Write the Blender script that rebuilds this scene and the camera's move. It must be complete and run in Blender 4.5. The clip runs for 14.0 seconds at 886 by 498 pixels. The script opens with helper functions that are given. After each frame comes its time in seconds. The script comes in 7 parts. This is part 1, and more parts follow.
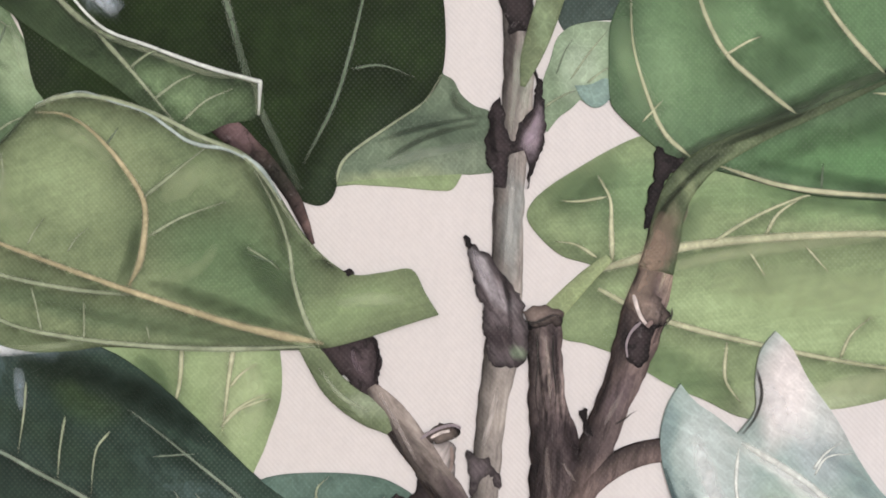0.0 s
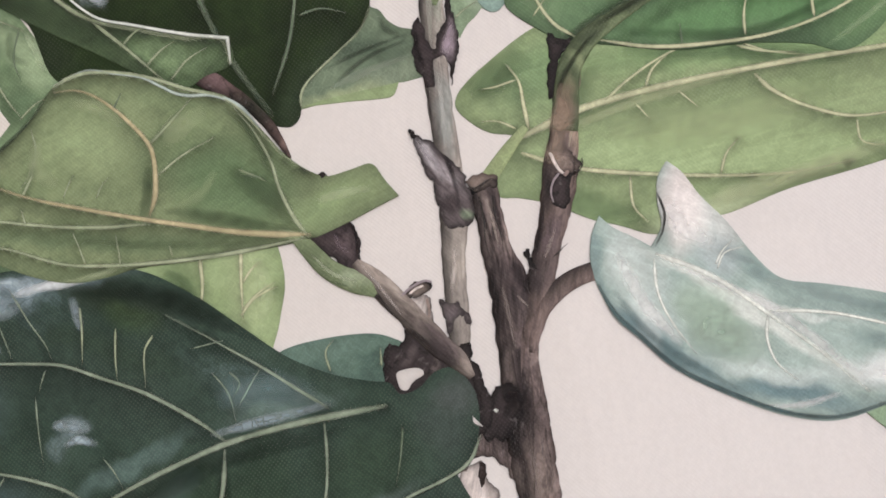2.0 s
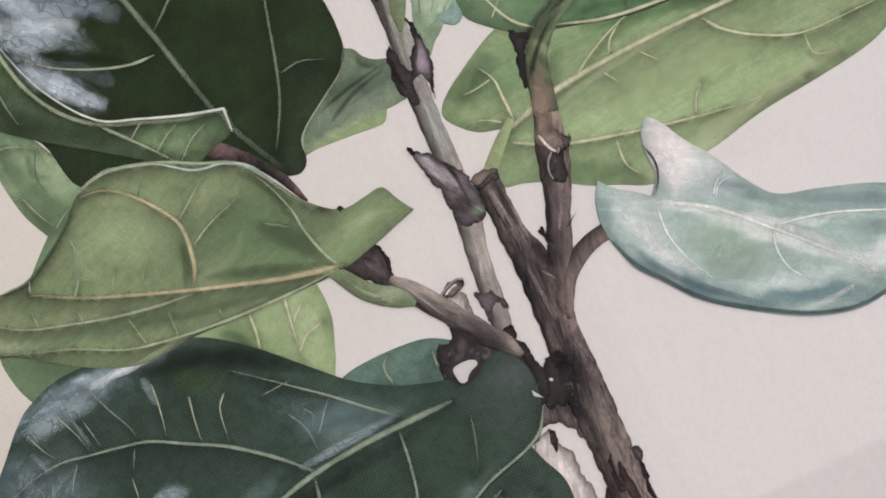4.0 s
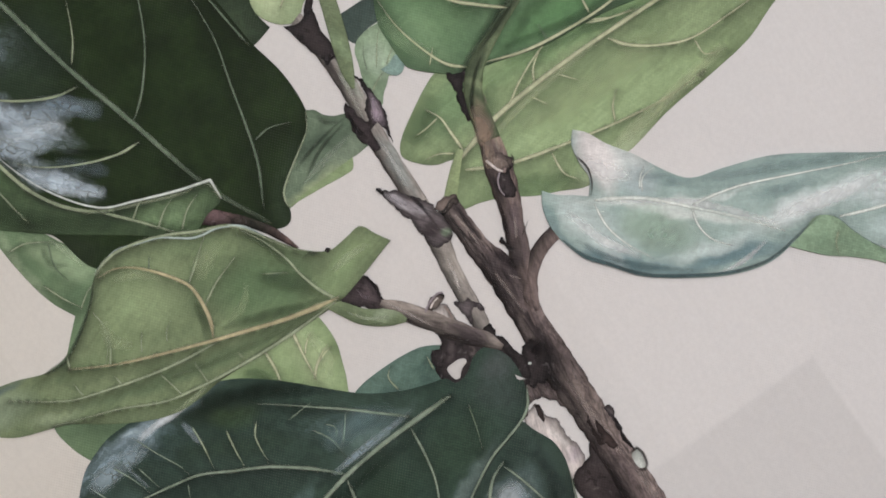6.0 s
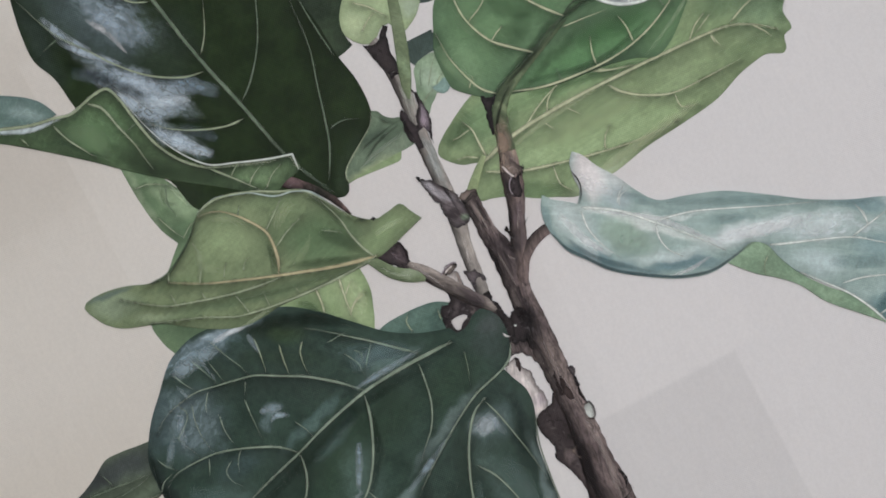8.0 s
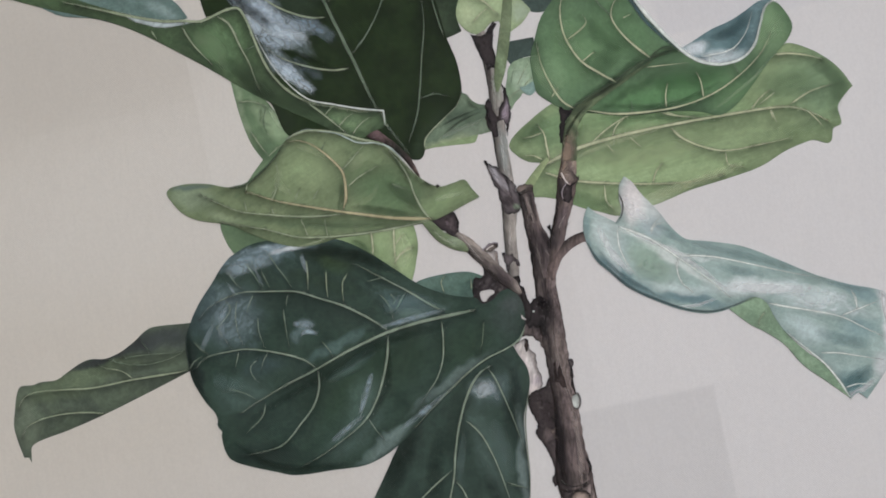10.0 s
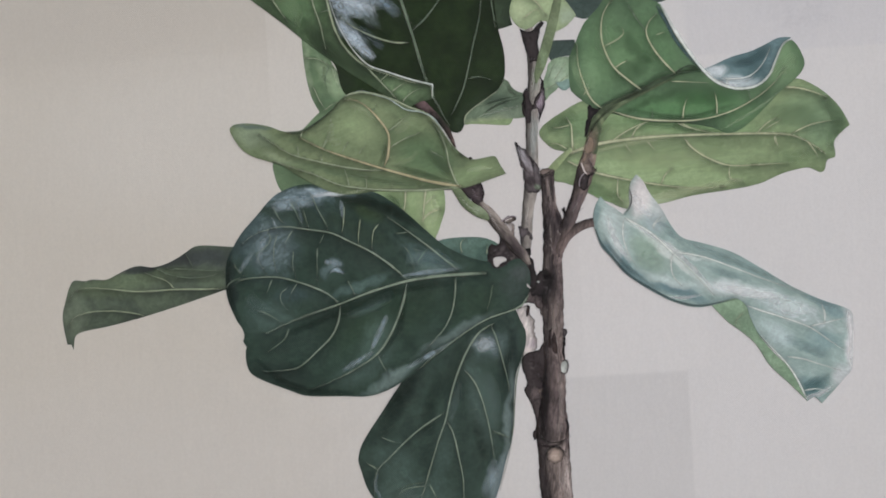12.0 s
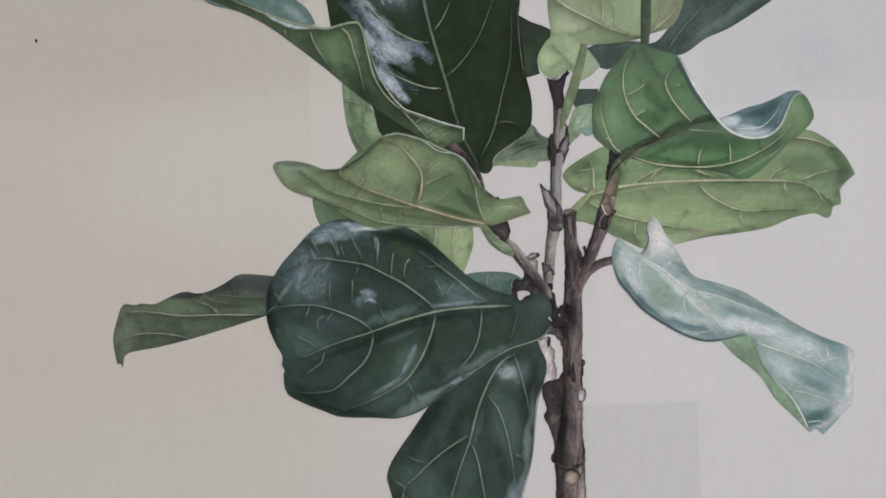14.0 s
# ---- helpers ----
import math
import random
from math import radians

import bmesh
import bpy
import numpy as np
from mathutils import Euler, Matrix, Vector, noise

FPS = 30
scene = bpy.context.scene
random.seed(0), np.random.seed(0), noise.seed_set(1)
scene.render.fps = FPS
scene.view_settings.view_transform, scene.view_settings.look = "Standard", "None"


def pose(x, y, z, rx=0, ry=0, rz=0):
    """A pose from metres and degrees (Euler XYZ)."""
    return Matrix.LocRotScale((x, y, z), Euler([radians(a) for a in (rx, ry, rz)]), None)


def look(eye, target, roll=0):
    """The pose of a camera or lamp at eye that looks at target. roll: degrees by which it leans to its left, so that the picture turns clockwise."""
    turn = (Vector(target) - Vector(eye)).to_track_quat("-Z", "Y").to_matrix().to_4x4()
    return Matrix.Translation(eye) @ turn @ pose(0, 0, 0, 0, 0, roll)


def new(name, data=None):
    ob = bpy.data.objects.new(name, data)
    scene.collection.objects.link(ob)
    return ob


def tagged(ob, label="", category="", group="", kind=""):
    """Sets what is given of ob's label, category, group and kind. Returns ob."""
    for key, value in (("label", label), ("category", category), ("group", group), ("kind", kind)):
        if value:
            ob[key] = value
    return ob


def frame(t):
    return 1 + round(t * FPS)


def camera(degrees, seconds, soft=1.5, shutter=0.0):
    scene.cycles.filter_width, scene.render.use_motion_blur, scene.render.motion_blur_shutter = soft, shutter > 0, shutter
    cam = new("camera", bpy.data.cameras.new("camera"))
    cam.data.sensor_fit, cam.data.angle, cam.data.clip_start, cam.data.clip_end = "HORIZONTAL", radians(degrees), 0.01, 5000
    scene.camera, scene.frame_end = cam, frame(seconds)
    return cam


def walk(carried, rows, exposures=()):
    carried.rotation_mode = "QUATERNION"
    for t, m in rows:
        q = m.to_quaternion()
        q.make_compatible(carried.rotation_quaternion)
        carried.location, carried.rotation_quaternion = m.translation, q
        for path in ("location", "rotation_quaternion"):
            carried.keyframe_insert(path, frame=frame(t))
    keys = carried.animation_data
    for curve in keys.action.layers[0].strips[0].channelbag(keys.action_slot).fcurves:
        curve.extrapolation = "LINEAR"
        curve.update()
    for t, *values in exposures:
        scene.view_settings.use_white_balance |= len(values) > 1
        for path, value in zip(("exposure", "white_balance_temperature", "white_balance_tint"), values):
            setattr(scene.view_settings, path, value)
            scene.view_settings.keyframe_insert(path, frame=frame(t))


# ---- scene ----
# A stretched canvas print of a fiddle-leaf fig, filmed from close by. The picture is flat: each leaf,
# stem and vein is a thin raised layer of ink on the canvas. Picture coordinates are centimetres.
import collections

from mathutils.geometry import delaunay_2d_cdt

cam = camera(56, 14.0, soft=1.8)
walk(cam, [
    (0.0, pose(-0.01443, -0.12915, 0.05239, 90.681, -1.636, 2.195)),
    (0.5, pose(-0.01748, -0.13141, 0.04829, 90.859, -0.408, 2.296)),
    (1.0, pose(-0.01568, -0.13941, 0.04480, 91.893, 1.579, 2.864)),
    (1.5, pose(-0.00912, -0.15084, 0.03331, 92.562, 4.525, 2.358)),
    (2.0, pose(-0.00710, -0.15979, 0.02528, 92.519, 8.132, 2.411)),
    (2.5, pose(-0.00943, -0.16402, 0.02421, 93.041, 11.867, 2.756)),
    (3.0, pose(-0.01237, -0.16784, 0.02063, 93.701, 15.430, 3.343)),
    (3.5, pose(-0.01461, -0.16926, 0.01889, 93.420, 18.989, 3.418)),
    (4.0, pose(-0.01238, -0.17233, 0.02094, 94.555, 22.643, 3.397)),
    (4.2, pose(-0.01036, -0.17183, 0.02572, 94.132, 24.110, 3.085)),
    (6.3, pose(-0.00957, -0.20776, 0.03774, 89.208, 33.186, 0.335)),
    (6.5, pose(-0.00762, -0.21159, 0.03276, 90.730, 32.872, 1.992)),
    (7.0, pose(-0.00438, -0.22682, 0.03099, 90.512, 31.169, 1.770)),
    (7.5, pose(-0.00669, -0.24072, 0.02512, 91.223, 28.320, 2.175)),
    (8.0, pose(-0.00879, -0.26349, 0.02932, 90.605, 24.707, 2.225)),
    (8.2, pose(-0.00436, -0.26744, 0.03289, 90.183, 23.033, 3.089)),
    (10.3, pose(-0.02974, -0.30428, 0.03145, 89.184, 6.995, 1.023)),
    (10.5, pose(-0.03024, -0.30959, 0.02507, 89.244, 5.754, 1.007)),
    (11.0, pose(-0.03325, -0.32037, 0.01952, 89.241, 3.306, 1.237)),
    (11.5, pose(-0.03685, -0.32635, 0.02174, 89.213, 1.586, 1.389)),
    (12.0, pose(-0.03633, -0.33284, 0.01733, 89.385, 0.417, 1.519)),
    (12.5, pose(-0.03188, -0.33976, 0.01204, 88.926, -0.227, 1.557)),
    (13.0, pose(-0.03385, -0.34192, 0.01588, 88.925, -0.528, 1.650)),
    (13.5, pose(-0.04048, -0.34503, 0.02492, 89.305, -0.652, 1.696)),
    (14.0, pose(-0.04550, -0.35538, 0.03269, 89.212, -0.762, 1.878)),
], exposures=[(0.0, 0.46, 6600, 15), (1.5, 0.42, 6650, 15.5), (3.0, 0.32, 6600, 15), (4.2, 0.25, 6500, 14), (6.5, 0.08, 6400, 12),
                (8.0, 0.02, 6200, 11), (10.5, 0.0, 6200, 11), (14.0, -0.03, 6200, 11)])

# ---- light: daylight lamp in one assumed, unseen window behind the viewer ----
world = bpy.data.worlds.new("sky")
scene.world = world
world.use_nodes = True
wn = world.node_tree
sky = wn.nodes.new("ShaderNodeTexSky")
sky.sky_type, sky.sun_disc = "NISHITA", False
sky.sun_elevation, sky.sun_rotation = radians(35), radians(60)
wn.links.new(sky.outputs[0], wn.nodes["Background"].inputs[0])
wn.nodes["Background"].inputs[1].default_value = 0.1
day = bpy.data.lights.new("assumed_window_light", "AREA")
day.shape, day.size, day.size_y, day.energy, day.color = "RECTANGLE", 1.7, 1.3, 46, (0.97, 0.975, 1.0)
new("assumed_window_light", day).matrix_world = look((0.5, -2.96, 0.35), (0.2, 0, 0.0))
scene.view_settings.exposure = 0.0


# ---- materials ----
GAIN, MUTED = 1.3, 0.25       # the inks' density, and how far they are muted


def linear(code, gain=1.0):
    rgb = [int(code[i:i + 2], 16) / 255 for i in (0, 2, 4)]
    rgb = [gain * (c / 12.92 if c < 0.04045 else ((c + 0.055) / 1.055) ** 2.4) for c in rgb]
    grey = rgb[0] * 0.25 + rgb[1] * 0.65 + rgb[2] * 0.1
    return tuple(min(0.9, c + MUTED * (grey - c)) for c in rgb) + (1,)


class Nodes:
    """Short hand for a material's node tree."""

    def __init__(self, name):
        self.material = bpy.data.materials.new(name)
        self.material.use_nodes = True
        self.tree = self.material.node_tree
        self.surface = self.tree.nodes["Principled BSDF"]

    def feed(self, socket, value):
        if isinstance(value, bpy.types.NodeSocket):
            self.tree.links.new(value, socket)
        else:
            socket.default_value = value

    def math(self, kind, a, b=0.0, c=0.0):
        n = self.tree.nodes.new("ShaderNodeMath")
        n.operation = kind
        for s, v in zip(n.inputs, (a, b, c)):
            self.feed(s, v)
        return n.outputs[0]

    def vec(self, kind, a, b=(0, 0, 0)):
        n = self.tree.nodes.new("ShaderNodeVectorMath")
        n.operation = kind
        self.feed(n.inputs[0], a)
        self.feed(n.inputs[1], b)
        return n.outputs["Value" if kind in ("LENGTH", "DOT_PRODUCT") else "Vector"]

    def turn(self, v, degrees):
        n = self.tree.nodes.new("ShaderNodeVectorRotate")
        n.rotation_type = "Y_AXIS"
        self.feed(n.inputs["Vector"], v)
        n.inputs["Angle"].default_value = radians(degrees)
        return n.outputs[0]

    def noise(self, v, scale, detail=4.0, rough=0.55, twist=0.0):
        n = self.tree.nodes.new("ShaderNodeTexNoise")
        self.feed(n.inputs["Vector"], v)
        n.inputs["Scale"].default_value, n.inputs["Detail"].default_value = scale, detail
        n.inputs["Roughness"].default_value, n.inputs["Distortion"].default_value = rough, twist
        return n.outputs[0]

    def ramp(self, x, lo, hi, a=0.0, b=1.0):
        n = self.tree.nodes.new("ShaderNodeMapRange")
        n.interpolation_type = "SMOOTHSTEP"
        for s, v in zip(n.inputs, (x, lo, hi, a, b)):
            self.feed(s, v)
        return n.outputs[0]

    def mix(self, f, a, b, blend="MIX"):
        n = self.tree.nodes.new("ShaderNodeMix")
        n.data_type, n.blend_type = "RGBA", blend
        self.feed(n.inputs[0], f)
        self.feed(n.inputs[6], a)
        self.feed(n.inputs[7], b)
        return n.outputs[2]




def ink(name, base, alt, tones=(), streak=None, rough=0, weave=0.09, grain=0.06, net=0.13, thin=False):
    """Printing ink on woven canvas: two mottled inks, drifting tones of further inks (highlights and shade too), brush
    streaks and the weave's dots.
    """
    k = Nodes(name)
    at = k.vec("SCALE", k.tree.nodes.new("ShaderNodeNewGeometry").outputs["Position"])
    at.node.inputs["Scale"].default_value = 100

    wob = k.tree.nodes.new("ShaderNodeTexNoise")
    k.feed(wob.inputs["Vector"], at)
    wob.inputs["Scale"].default_value, wob.inputs["Detail"].default_value = 1.1, 3
    off = k.vec("SCALE", k.vec("SUBTRACT", wob.outputs["Color"], (0.5, 0.5, 0.5)))
    off.node.inputs["Scale"].default_value = 0.7
    soft = k.vec("ADD", at, off)
    colour = k.mix(k.ramp(k.noise(at, 0.9, 5), 0.35, 0.65), linear(base, GAIN), linear(alt, GAIN))
    for x, z, rx, rz, angle, code, strength, kind in tones:
        d = k.turn(k.vec("SUBTRACT", soft, (x, 0, z)), angle)
        flat = k.vec("MULTIPLY", d, (1 / rx, 0, 1 / rz))
        if kind == "box":
            hard = k.vec("ABSOLUTE", k.vec("MULTIPLY", k.turn(k.vec("SUBTRACT", at, (x, 0, z)), angle), (1 / rx, 0, 1 / rz)))
            side = k.tree.nodes.new("ShaderNodeSeparateXYZ")
            k.feed(side.inputs[0], hard)
            f = k.ramp(k.math("MAXIMUM", side.outputs[0], side.outputs[2]), 1.03, 0.97, 0.0, strength)
        else:
            f = k.ramp(k.vec("LENGTH", flat), 1.25, 0.25, 0.0, strength)
        if kind == "crackle":
            cell = k.tree.nodes.new("ShaderNodeTexVoronoi")
            cell.feature = "DISTANCE_TO_EDGE"
            cell.inputs["Scale"].default_value = 5.5
            k.feed(cell.inputs["Vector"], k.vec("MULTIPLY", k.turn(soft, angle), (0.7, 1, 1.5)))
            lines = k.ramp(cell.outputs[0], 0.0, 0.1, 0.6, 1.0)
            facet = k.tree.nodes.new("ShaderNodeTexVoronoi")
            facet.inputs["Scale"].default_value = 5.5
            k.feed(facet.inputs["Vector"], cell.inputs["Vector"].links[0].from_socket)
            tone = k.ramp(k.vec("DOT_PRODUCT", facet.outputs["Color"], (0.5, 0.3, 0.2)), 0.2, 0.75, 0.35, 1.0)
            lines = k.math("MULTIPLY", lines, tone)
            blot = k.ramp(k.noise(k.vec("MULTIPLY", k.turn(at, angle), (0.8, 1, 1.8)), 1.2, 4, 0.55, 0.5), 0.34, 0.52, 0.4, 1.0)
            f = k.math("MULTIPLY", f, k.math("MULTIPLY", lines, blot))
        colour = k.mix(f, colour, linear(code, GAIN))
    if streak is not None:
        s = k.noise(k.vec("MULTIPLY", k.turn(at, streak), (0.45, 1, 2.2 if rough else 3.2)), 1.6 if not rough else 3.0, 7, 0.68, 0.9)
        deep = 0.55 * rough if rough else (0.01 if name == "ground_ink" else 0.08)
        colour = k.mix(1.0, colour, k.grey(k.ramp(s, 0.33, 0.67, 1 - deep, 1 + deep)), "MULTIPLY")
    # relief shade put into the colour: darker by veins and outlines, lighter between veins
    relief_shade = k.math("MULTIPLY_ADD", k.fact("rib"), 0.85, 1.0)
    relief_shade = k.math("MULTIPLY_ADD", k.fact("quilt"), 0.16, relief_shade)
    relief_shade = k.math("MULTIPLY_ADD", k.fact("edge"), -0.8 if rough else -0.22, relief_shade)
    colour = k.mix(1.0, colour, k.grey(relief_shade), "MULTIPLY")
    if not rough and net:
        mesh = k.tree.nodes.new("ShaderNodeTexVoronoi")
        mesh.feature = "DISTANCE_TO_EDGE"
        mesh.inputs["Scale"].default_value = 4.2
        k.feed(mesh.inputs["Vector"], k.vec("ADD", soft, off))
        colour = k.mix(1.0, colour, k.grey(k.ramp(mesh.outputs[0], 0.0, 0.1, 1 + net, 1 - 0.25 * net)), "MULTIPLY")
        mottle = k.noise(at, 2.6, 8, 0.65, 0.6)
        colour = k.mix(1.0, colour, k.grey(k.ramp(mottle, 0.3, 0.7, 1 - net, 1 + net)), "MULTIPLY")
    if rough:
        # cracks along the grain, and pale flecks of dry bark
        grain_way = k.vec("MULTIPLY", k.turn(at, streak or 0), (0.5, 1, 2.6) if streak else (1, 1, 1))
        crack = k.ramp(k.noise(grain_way, 4.5, 6, 0.65, 0.6), 0.36, 0.46, 1 - 0.5 * rough, 1.0)
        colour = k.mix(1.0, colour, k.grey(crack), "MULTIPLY")
        fleck = k.ramp(k.noise(k.vec("ADD", grain_way, (7, 0, 3)), 5.5, 5, 0.7, 0.4), 0.58, 0.7, 0.0, 0.22 * rough)
        colour = k.mix(fleck, colour, linear("9a8f90", 1.0))
    fine = k.noise(at, 9.0, 5, 0.7)
    deep = 0.22 * rough if rough else grain
    colour = k.mix(1.0, colour, k.grey(k.ramp(fine, 0.3, 0.7, 1 - deep, 1 + deep)), "MULTIPLY")
    # the weave: staggered dots 0.8 mm apart
    axes = k.tree.nodes.new("ShaderNodeSeparateXYZ")
    k.feed(axes.inputs[0], k.turn(at, 2))
    dots = k.math("MULTIPLY", k.math("COSINE", k.math("MULTIPLY", axes.outputs[0], 2 * math.pi / 0.085)),
                  k.math("COSINE", k.math("MULTIPLY", axes.outputs[2], 2 * math.pi / 0.095)))
    spot = k.math("MULTIPLY", k.ramp(dots, 0.1, 1.0), k.ramp(k.noise(at, 0.5, 2), 0.3, 0.7, 0.3, 1.0))
    weave *= 0.5 if rough else 1
    colour = k.mix(k.math("MULTIPLY", spot, weave), colour, linear("a8a89e", 1.0))
    colour = k.mix(1.0, colour, k.grey(k.math("MULTIPLY_ADD", spot, weave, 1.0)), "MULTIPLY")
    k.feed(k.surface.inputs["Base Color"], colour)
    k.feed(k.surface.inputs["Roughness"], k.ramp(fine, 0.3, 0.7, 0.5, 0.68))
    k.surface.inputs["Specular IOR Level"].default_value = 0.12
    bump = k.tree.nodes.new("ShaderNodeBump")
    bump.inputs["Strength"].default_value, bump.inputs["Distance"].default_value = 0.12, 0.0002
    k.feed(bump.inputs["Height"], dots)
    k.feed(k.surface.inputs["Normal"], bump.outputs[0])
    if thin:
        # a feathered wash of ink: the canvas and the inks below show through
        if thin > 0.6:
            cell = k.tree.nodes.new("ShaderNodeTexVoronoi")
            cell.feature = "DISTANCE_TO_EDGE"
            cell.inputs["Scale"].default_value = 3.6
            k.feed(cell.inputs["Vector"], k.vec("MULTIPLY", k.turn(soft, -50), (0.7, 1, 1.4)))
            patchy = k.math("MULTIPLY", k.ramp(cell.outputs[0], 0.0, 0.09, 0.55, 1.0), k.ramp(k.noise(soft, 1.7, 4, 0.55), 0.35, 0.6, 0.35, 1.0))
        else:
            patchy = k.ramp(k.noise(k.vec("MULTIPLY", k.turn(at, 35), (1, 1, 1.7)), 2.6, 6, 0.65, 0.5), 0.35, 0.65, 1 - thin, 1.0)
        k.feed(k.surface.inputs["Alpha"], k.math("MULTIPLY", k.math("SUBTRACT", 1.0, k.fact("fade")), patchy))
    return k.material


def fact(self, name):
    n = self.tree.nodes.new("ShaderNodeAttribute")
    n.attribute_name = name
    return n.outputs["Fac"]


def grey(self, v):
    n = self.tree.nodes.new("ShaderNodeCombineColor")
    for s in n.inputs:
        self.feed(s, v)
    return n.outputs[0]


Nodes.grey, Nodes.fact = grey, fact


def plaster(name, code, scale):
    k = Nodes(name)
    at = k.tree.nodes.new("ShaderNodeNewGeometry").outputs["Position"]
    n = k.noise(at, scale, 6)
    k.feed(k.surface.inputs["Base Color"], k.mix(k.ramp(n, 0.3, 0.7), linear(code), linear(code, 0.88)))
    k.surface.inputs["Roughness"].default_value = 0.85
    bump = k.tree.nodes.new("ShaderNodeBump")
    bump.inputs["Strength"].default_value = 0.15
    k.feed(bump.inputs["Height"], k.noise(at, scale * 12, 4))
    k.feed(k.surface.inputs["Normal"], bump.outputs[0])
    return k.material


wall_paint = plaster("wall_paint", "e6e1d8", 3)
ceiling_paint = plaster("ceiling_paint", "efeeea", 3)
floor_wood = plaster("floor_wood", "9a7c5c", 5)
window_paint = plaster("window_paint", "f0f0ee", 8)

# ---- builders ----
FRONT = 0.0008          # the canvas face; layers of ink rise towards the viewer (-y)
STEP = 0.00011
top = {}


def box(bm, x0, y0, z0, x1, y1, z1):
    m = Matrix.Translation(((x0 + x1) / 2, (y0 + y1) / 2, (z0 + z1) / 2)) @ Matrix.Diagonal((x1 - x0, y1 - y0, z1 - z0, 1))
    bmesh.ops.create_cube(bm, size=1, matrix=m)


def part(name, bm, material, parent=None, label=""):
    bmesh.ops.recalc_face_normals(bm, faces=bm.faces[:])
    mesh = bpy.data.meshes.new(name)
    bm.to_mesh(mesh)
    bm.free()
    mesh.materials.append(material)
    ob = new(name, mesh)
    ob.parent = parent
    if label:
        tagged(ob, label)
    return ob


def rounded(points, closed, steps=5):
    """A smooth line through the points; sharp turns stay sharp."""
    p = [np.array(q, float) for q in points]
    n = len(p)
    tangent = []
    for i in range(n):
        a, b = (p[i - 1] if closed or i else p[i]), (p[(i + 1) % n] if closed or i < n - 1 else p[i])
        u, v = (p[i] - a)[:2], (b - p[i])[:2]
        lu, lv = np.linalg.norm(u), np.linalg.norm(v)
        sharp = lu > 0 and lv > 0 and u @ v / (lu * lv) < 0.35
        tangent.append((b - a) * 0 if sharp else (b - a) / max(lu + lv, 1e-6))
    out = []
    for i in range(n if closed else n - 1):
        a, b, s, e = p[i], p[(i + 1) % n], tangent[i], tangent[(i + 1) % n]
        length = np.linalg.norm((b - a)[:2])
        for j in range(steps):
            t = j / steps
            out.append((2 * t**3 - 3 * t**2 + 1) * a + (t**3 - 2 * t**2 + t) * length * s
                       + (3 * t**2 - 2 * t**3) * b + (t**3 - t**2) * length * e)
    if not closed:
        out.append(p[-1])
    return out


def inside(q, line):
    """Which of the points q lie inside the closed line."""
    x, z = q[:, 0], q[:, 1]
    odd = np.zeros(len(q), bool)
    for i in range(len(line)):
        (ax, az), (bx, bz) = line[i - 1], line[i]
        if az != bz:
            odd ^= ((az > z) != (bz > z)) & (x < (bx - ax) * (z - az) / (bz - az) + ax)
    return odd


def nearest(q, line, closed):
    """Distance of each point q to the line, and the way from the line to it."""
    best, way = np.full(len(q), 1e9), np.zeros_like(q)
    for i in range(0 if closed else 1, len(line)):
        a, d = line[i - 1], line[i] - line[i - 1]
        t = np.clip(((q - a) @ d) / max(d @ d, 1e-9), 0, 1)
        v = q - a - t[:, None] * d
        dist = np.hypot(v[:, 0], v[:, 1])
        near = dist < best
        best[near], way[near] = dist[near], v[near]
    return best, way


plates = []
outlines = {}


def plate(name, label, parent, material, layer, outline):
    """A flat printed shape: its outline in centimetres, with a softened edge down to the canvas."""
    line = rounded(outline, True)
    woody = any(w in material.name for w in ("bark", "sheath", "wood"))
    if woody:
        line = [q + sum(a * np.array([noise.noise(Vector((q[0] * f, q[1] * f, z))) for z in (1, 5)]) for a, f in ((0.045, 7), (0.03, 17))) for q in line]
    n = len(line)
    height = FRONT - layer * STEP - 0.0000003 * len(top)
    area = sum(line[i - 1][0] * line[i][1] - line[i][0] * line[i - 1][1] for i in range(n))
    inner = []
    for i in range(n):
        d = line[(i + 1) % n] - line[i - 1]
        d = d / max(np.linalg.norm(d), 1e-6)
        inner.append(line[i] + 0.012 * np.array((-d[1], d[0])) * (1 if area > 0 else -1))
    ring = np.array(inner)
    gap = 0.12 if name == "leaf" else 0.07
    lo, hi = ring.min(0), ring.max(0)
    gx, gz = np.meshgrid(np.arange(lo[0], hi[0], gap), np.arange(lo[1], hi[1], gap))
    gx = gx + (np.arange(gx.shape[0]) % 2)[:, None] * gap / 2
    grid = np.stack((gx.ravel(), gz.ravel()), 1)
    grid = grid[inside(grid, ring)]
    grid = grid[nearest(grid, ring, True)[0] > gap * 0.5]
    flat = [Vector(q) for q in ring] + [Vector(q) for q in grid]
    places, _, faces, origin, _, _ = delaunay_2d_cdt(flat, [(i, (i + 1) % n) for i in range(n)], [], 1, 1e-5)
    bm = bmesh.new()
    high = [bm.verts.new((q[0] / 100, height, q[1] / 100)) for q in places]
    own = {i: v for v, source in zip(high, origin) for i in source}
    for f in faces:
        bm.faces.new([high[i] for i in f])
    low = [bm.verts.new((q[0] / 100, FRONT + 0.0001, q[1] / 100)) for q in line]
    mid = [bm.verts.new((q[0] / 100, height + 0.00006, q[1] / 100)) for q in line]
    for i in range(n):
        j = (i + 1) % n
        bm.faces.new((low[i], low[j], mid[j], mid[i]))
        if own[i] != own[j]:
            bm.faces.new((mid[i], mid[j], own[j], own[i]))
    ob = part(name, bm, material, parent, label)
    top[ob.name] = height
    plates.append((ob, np.array(line), woody))
    outlines[ob.name] = np.array(line)
    return ob


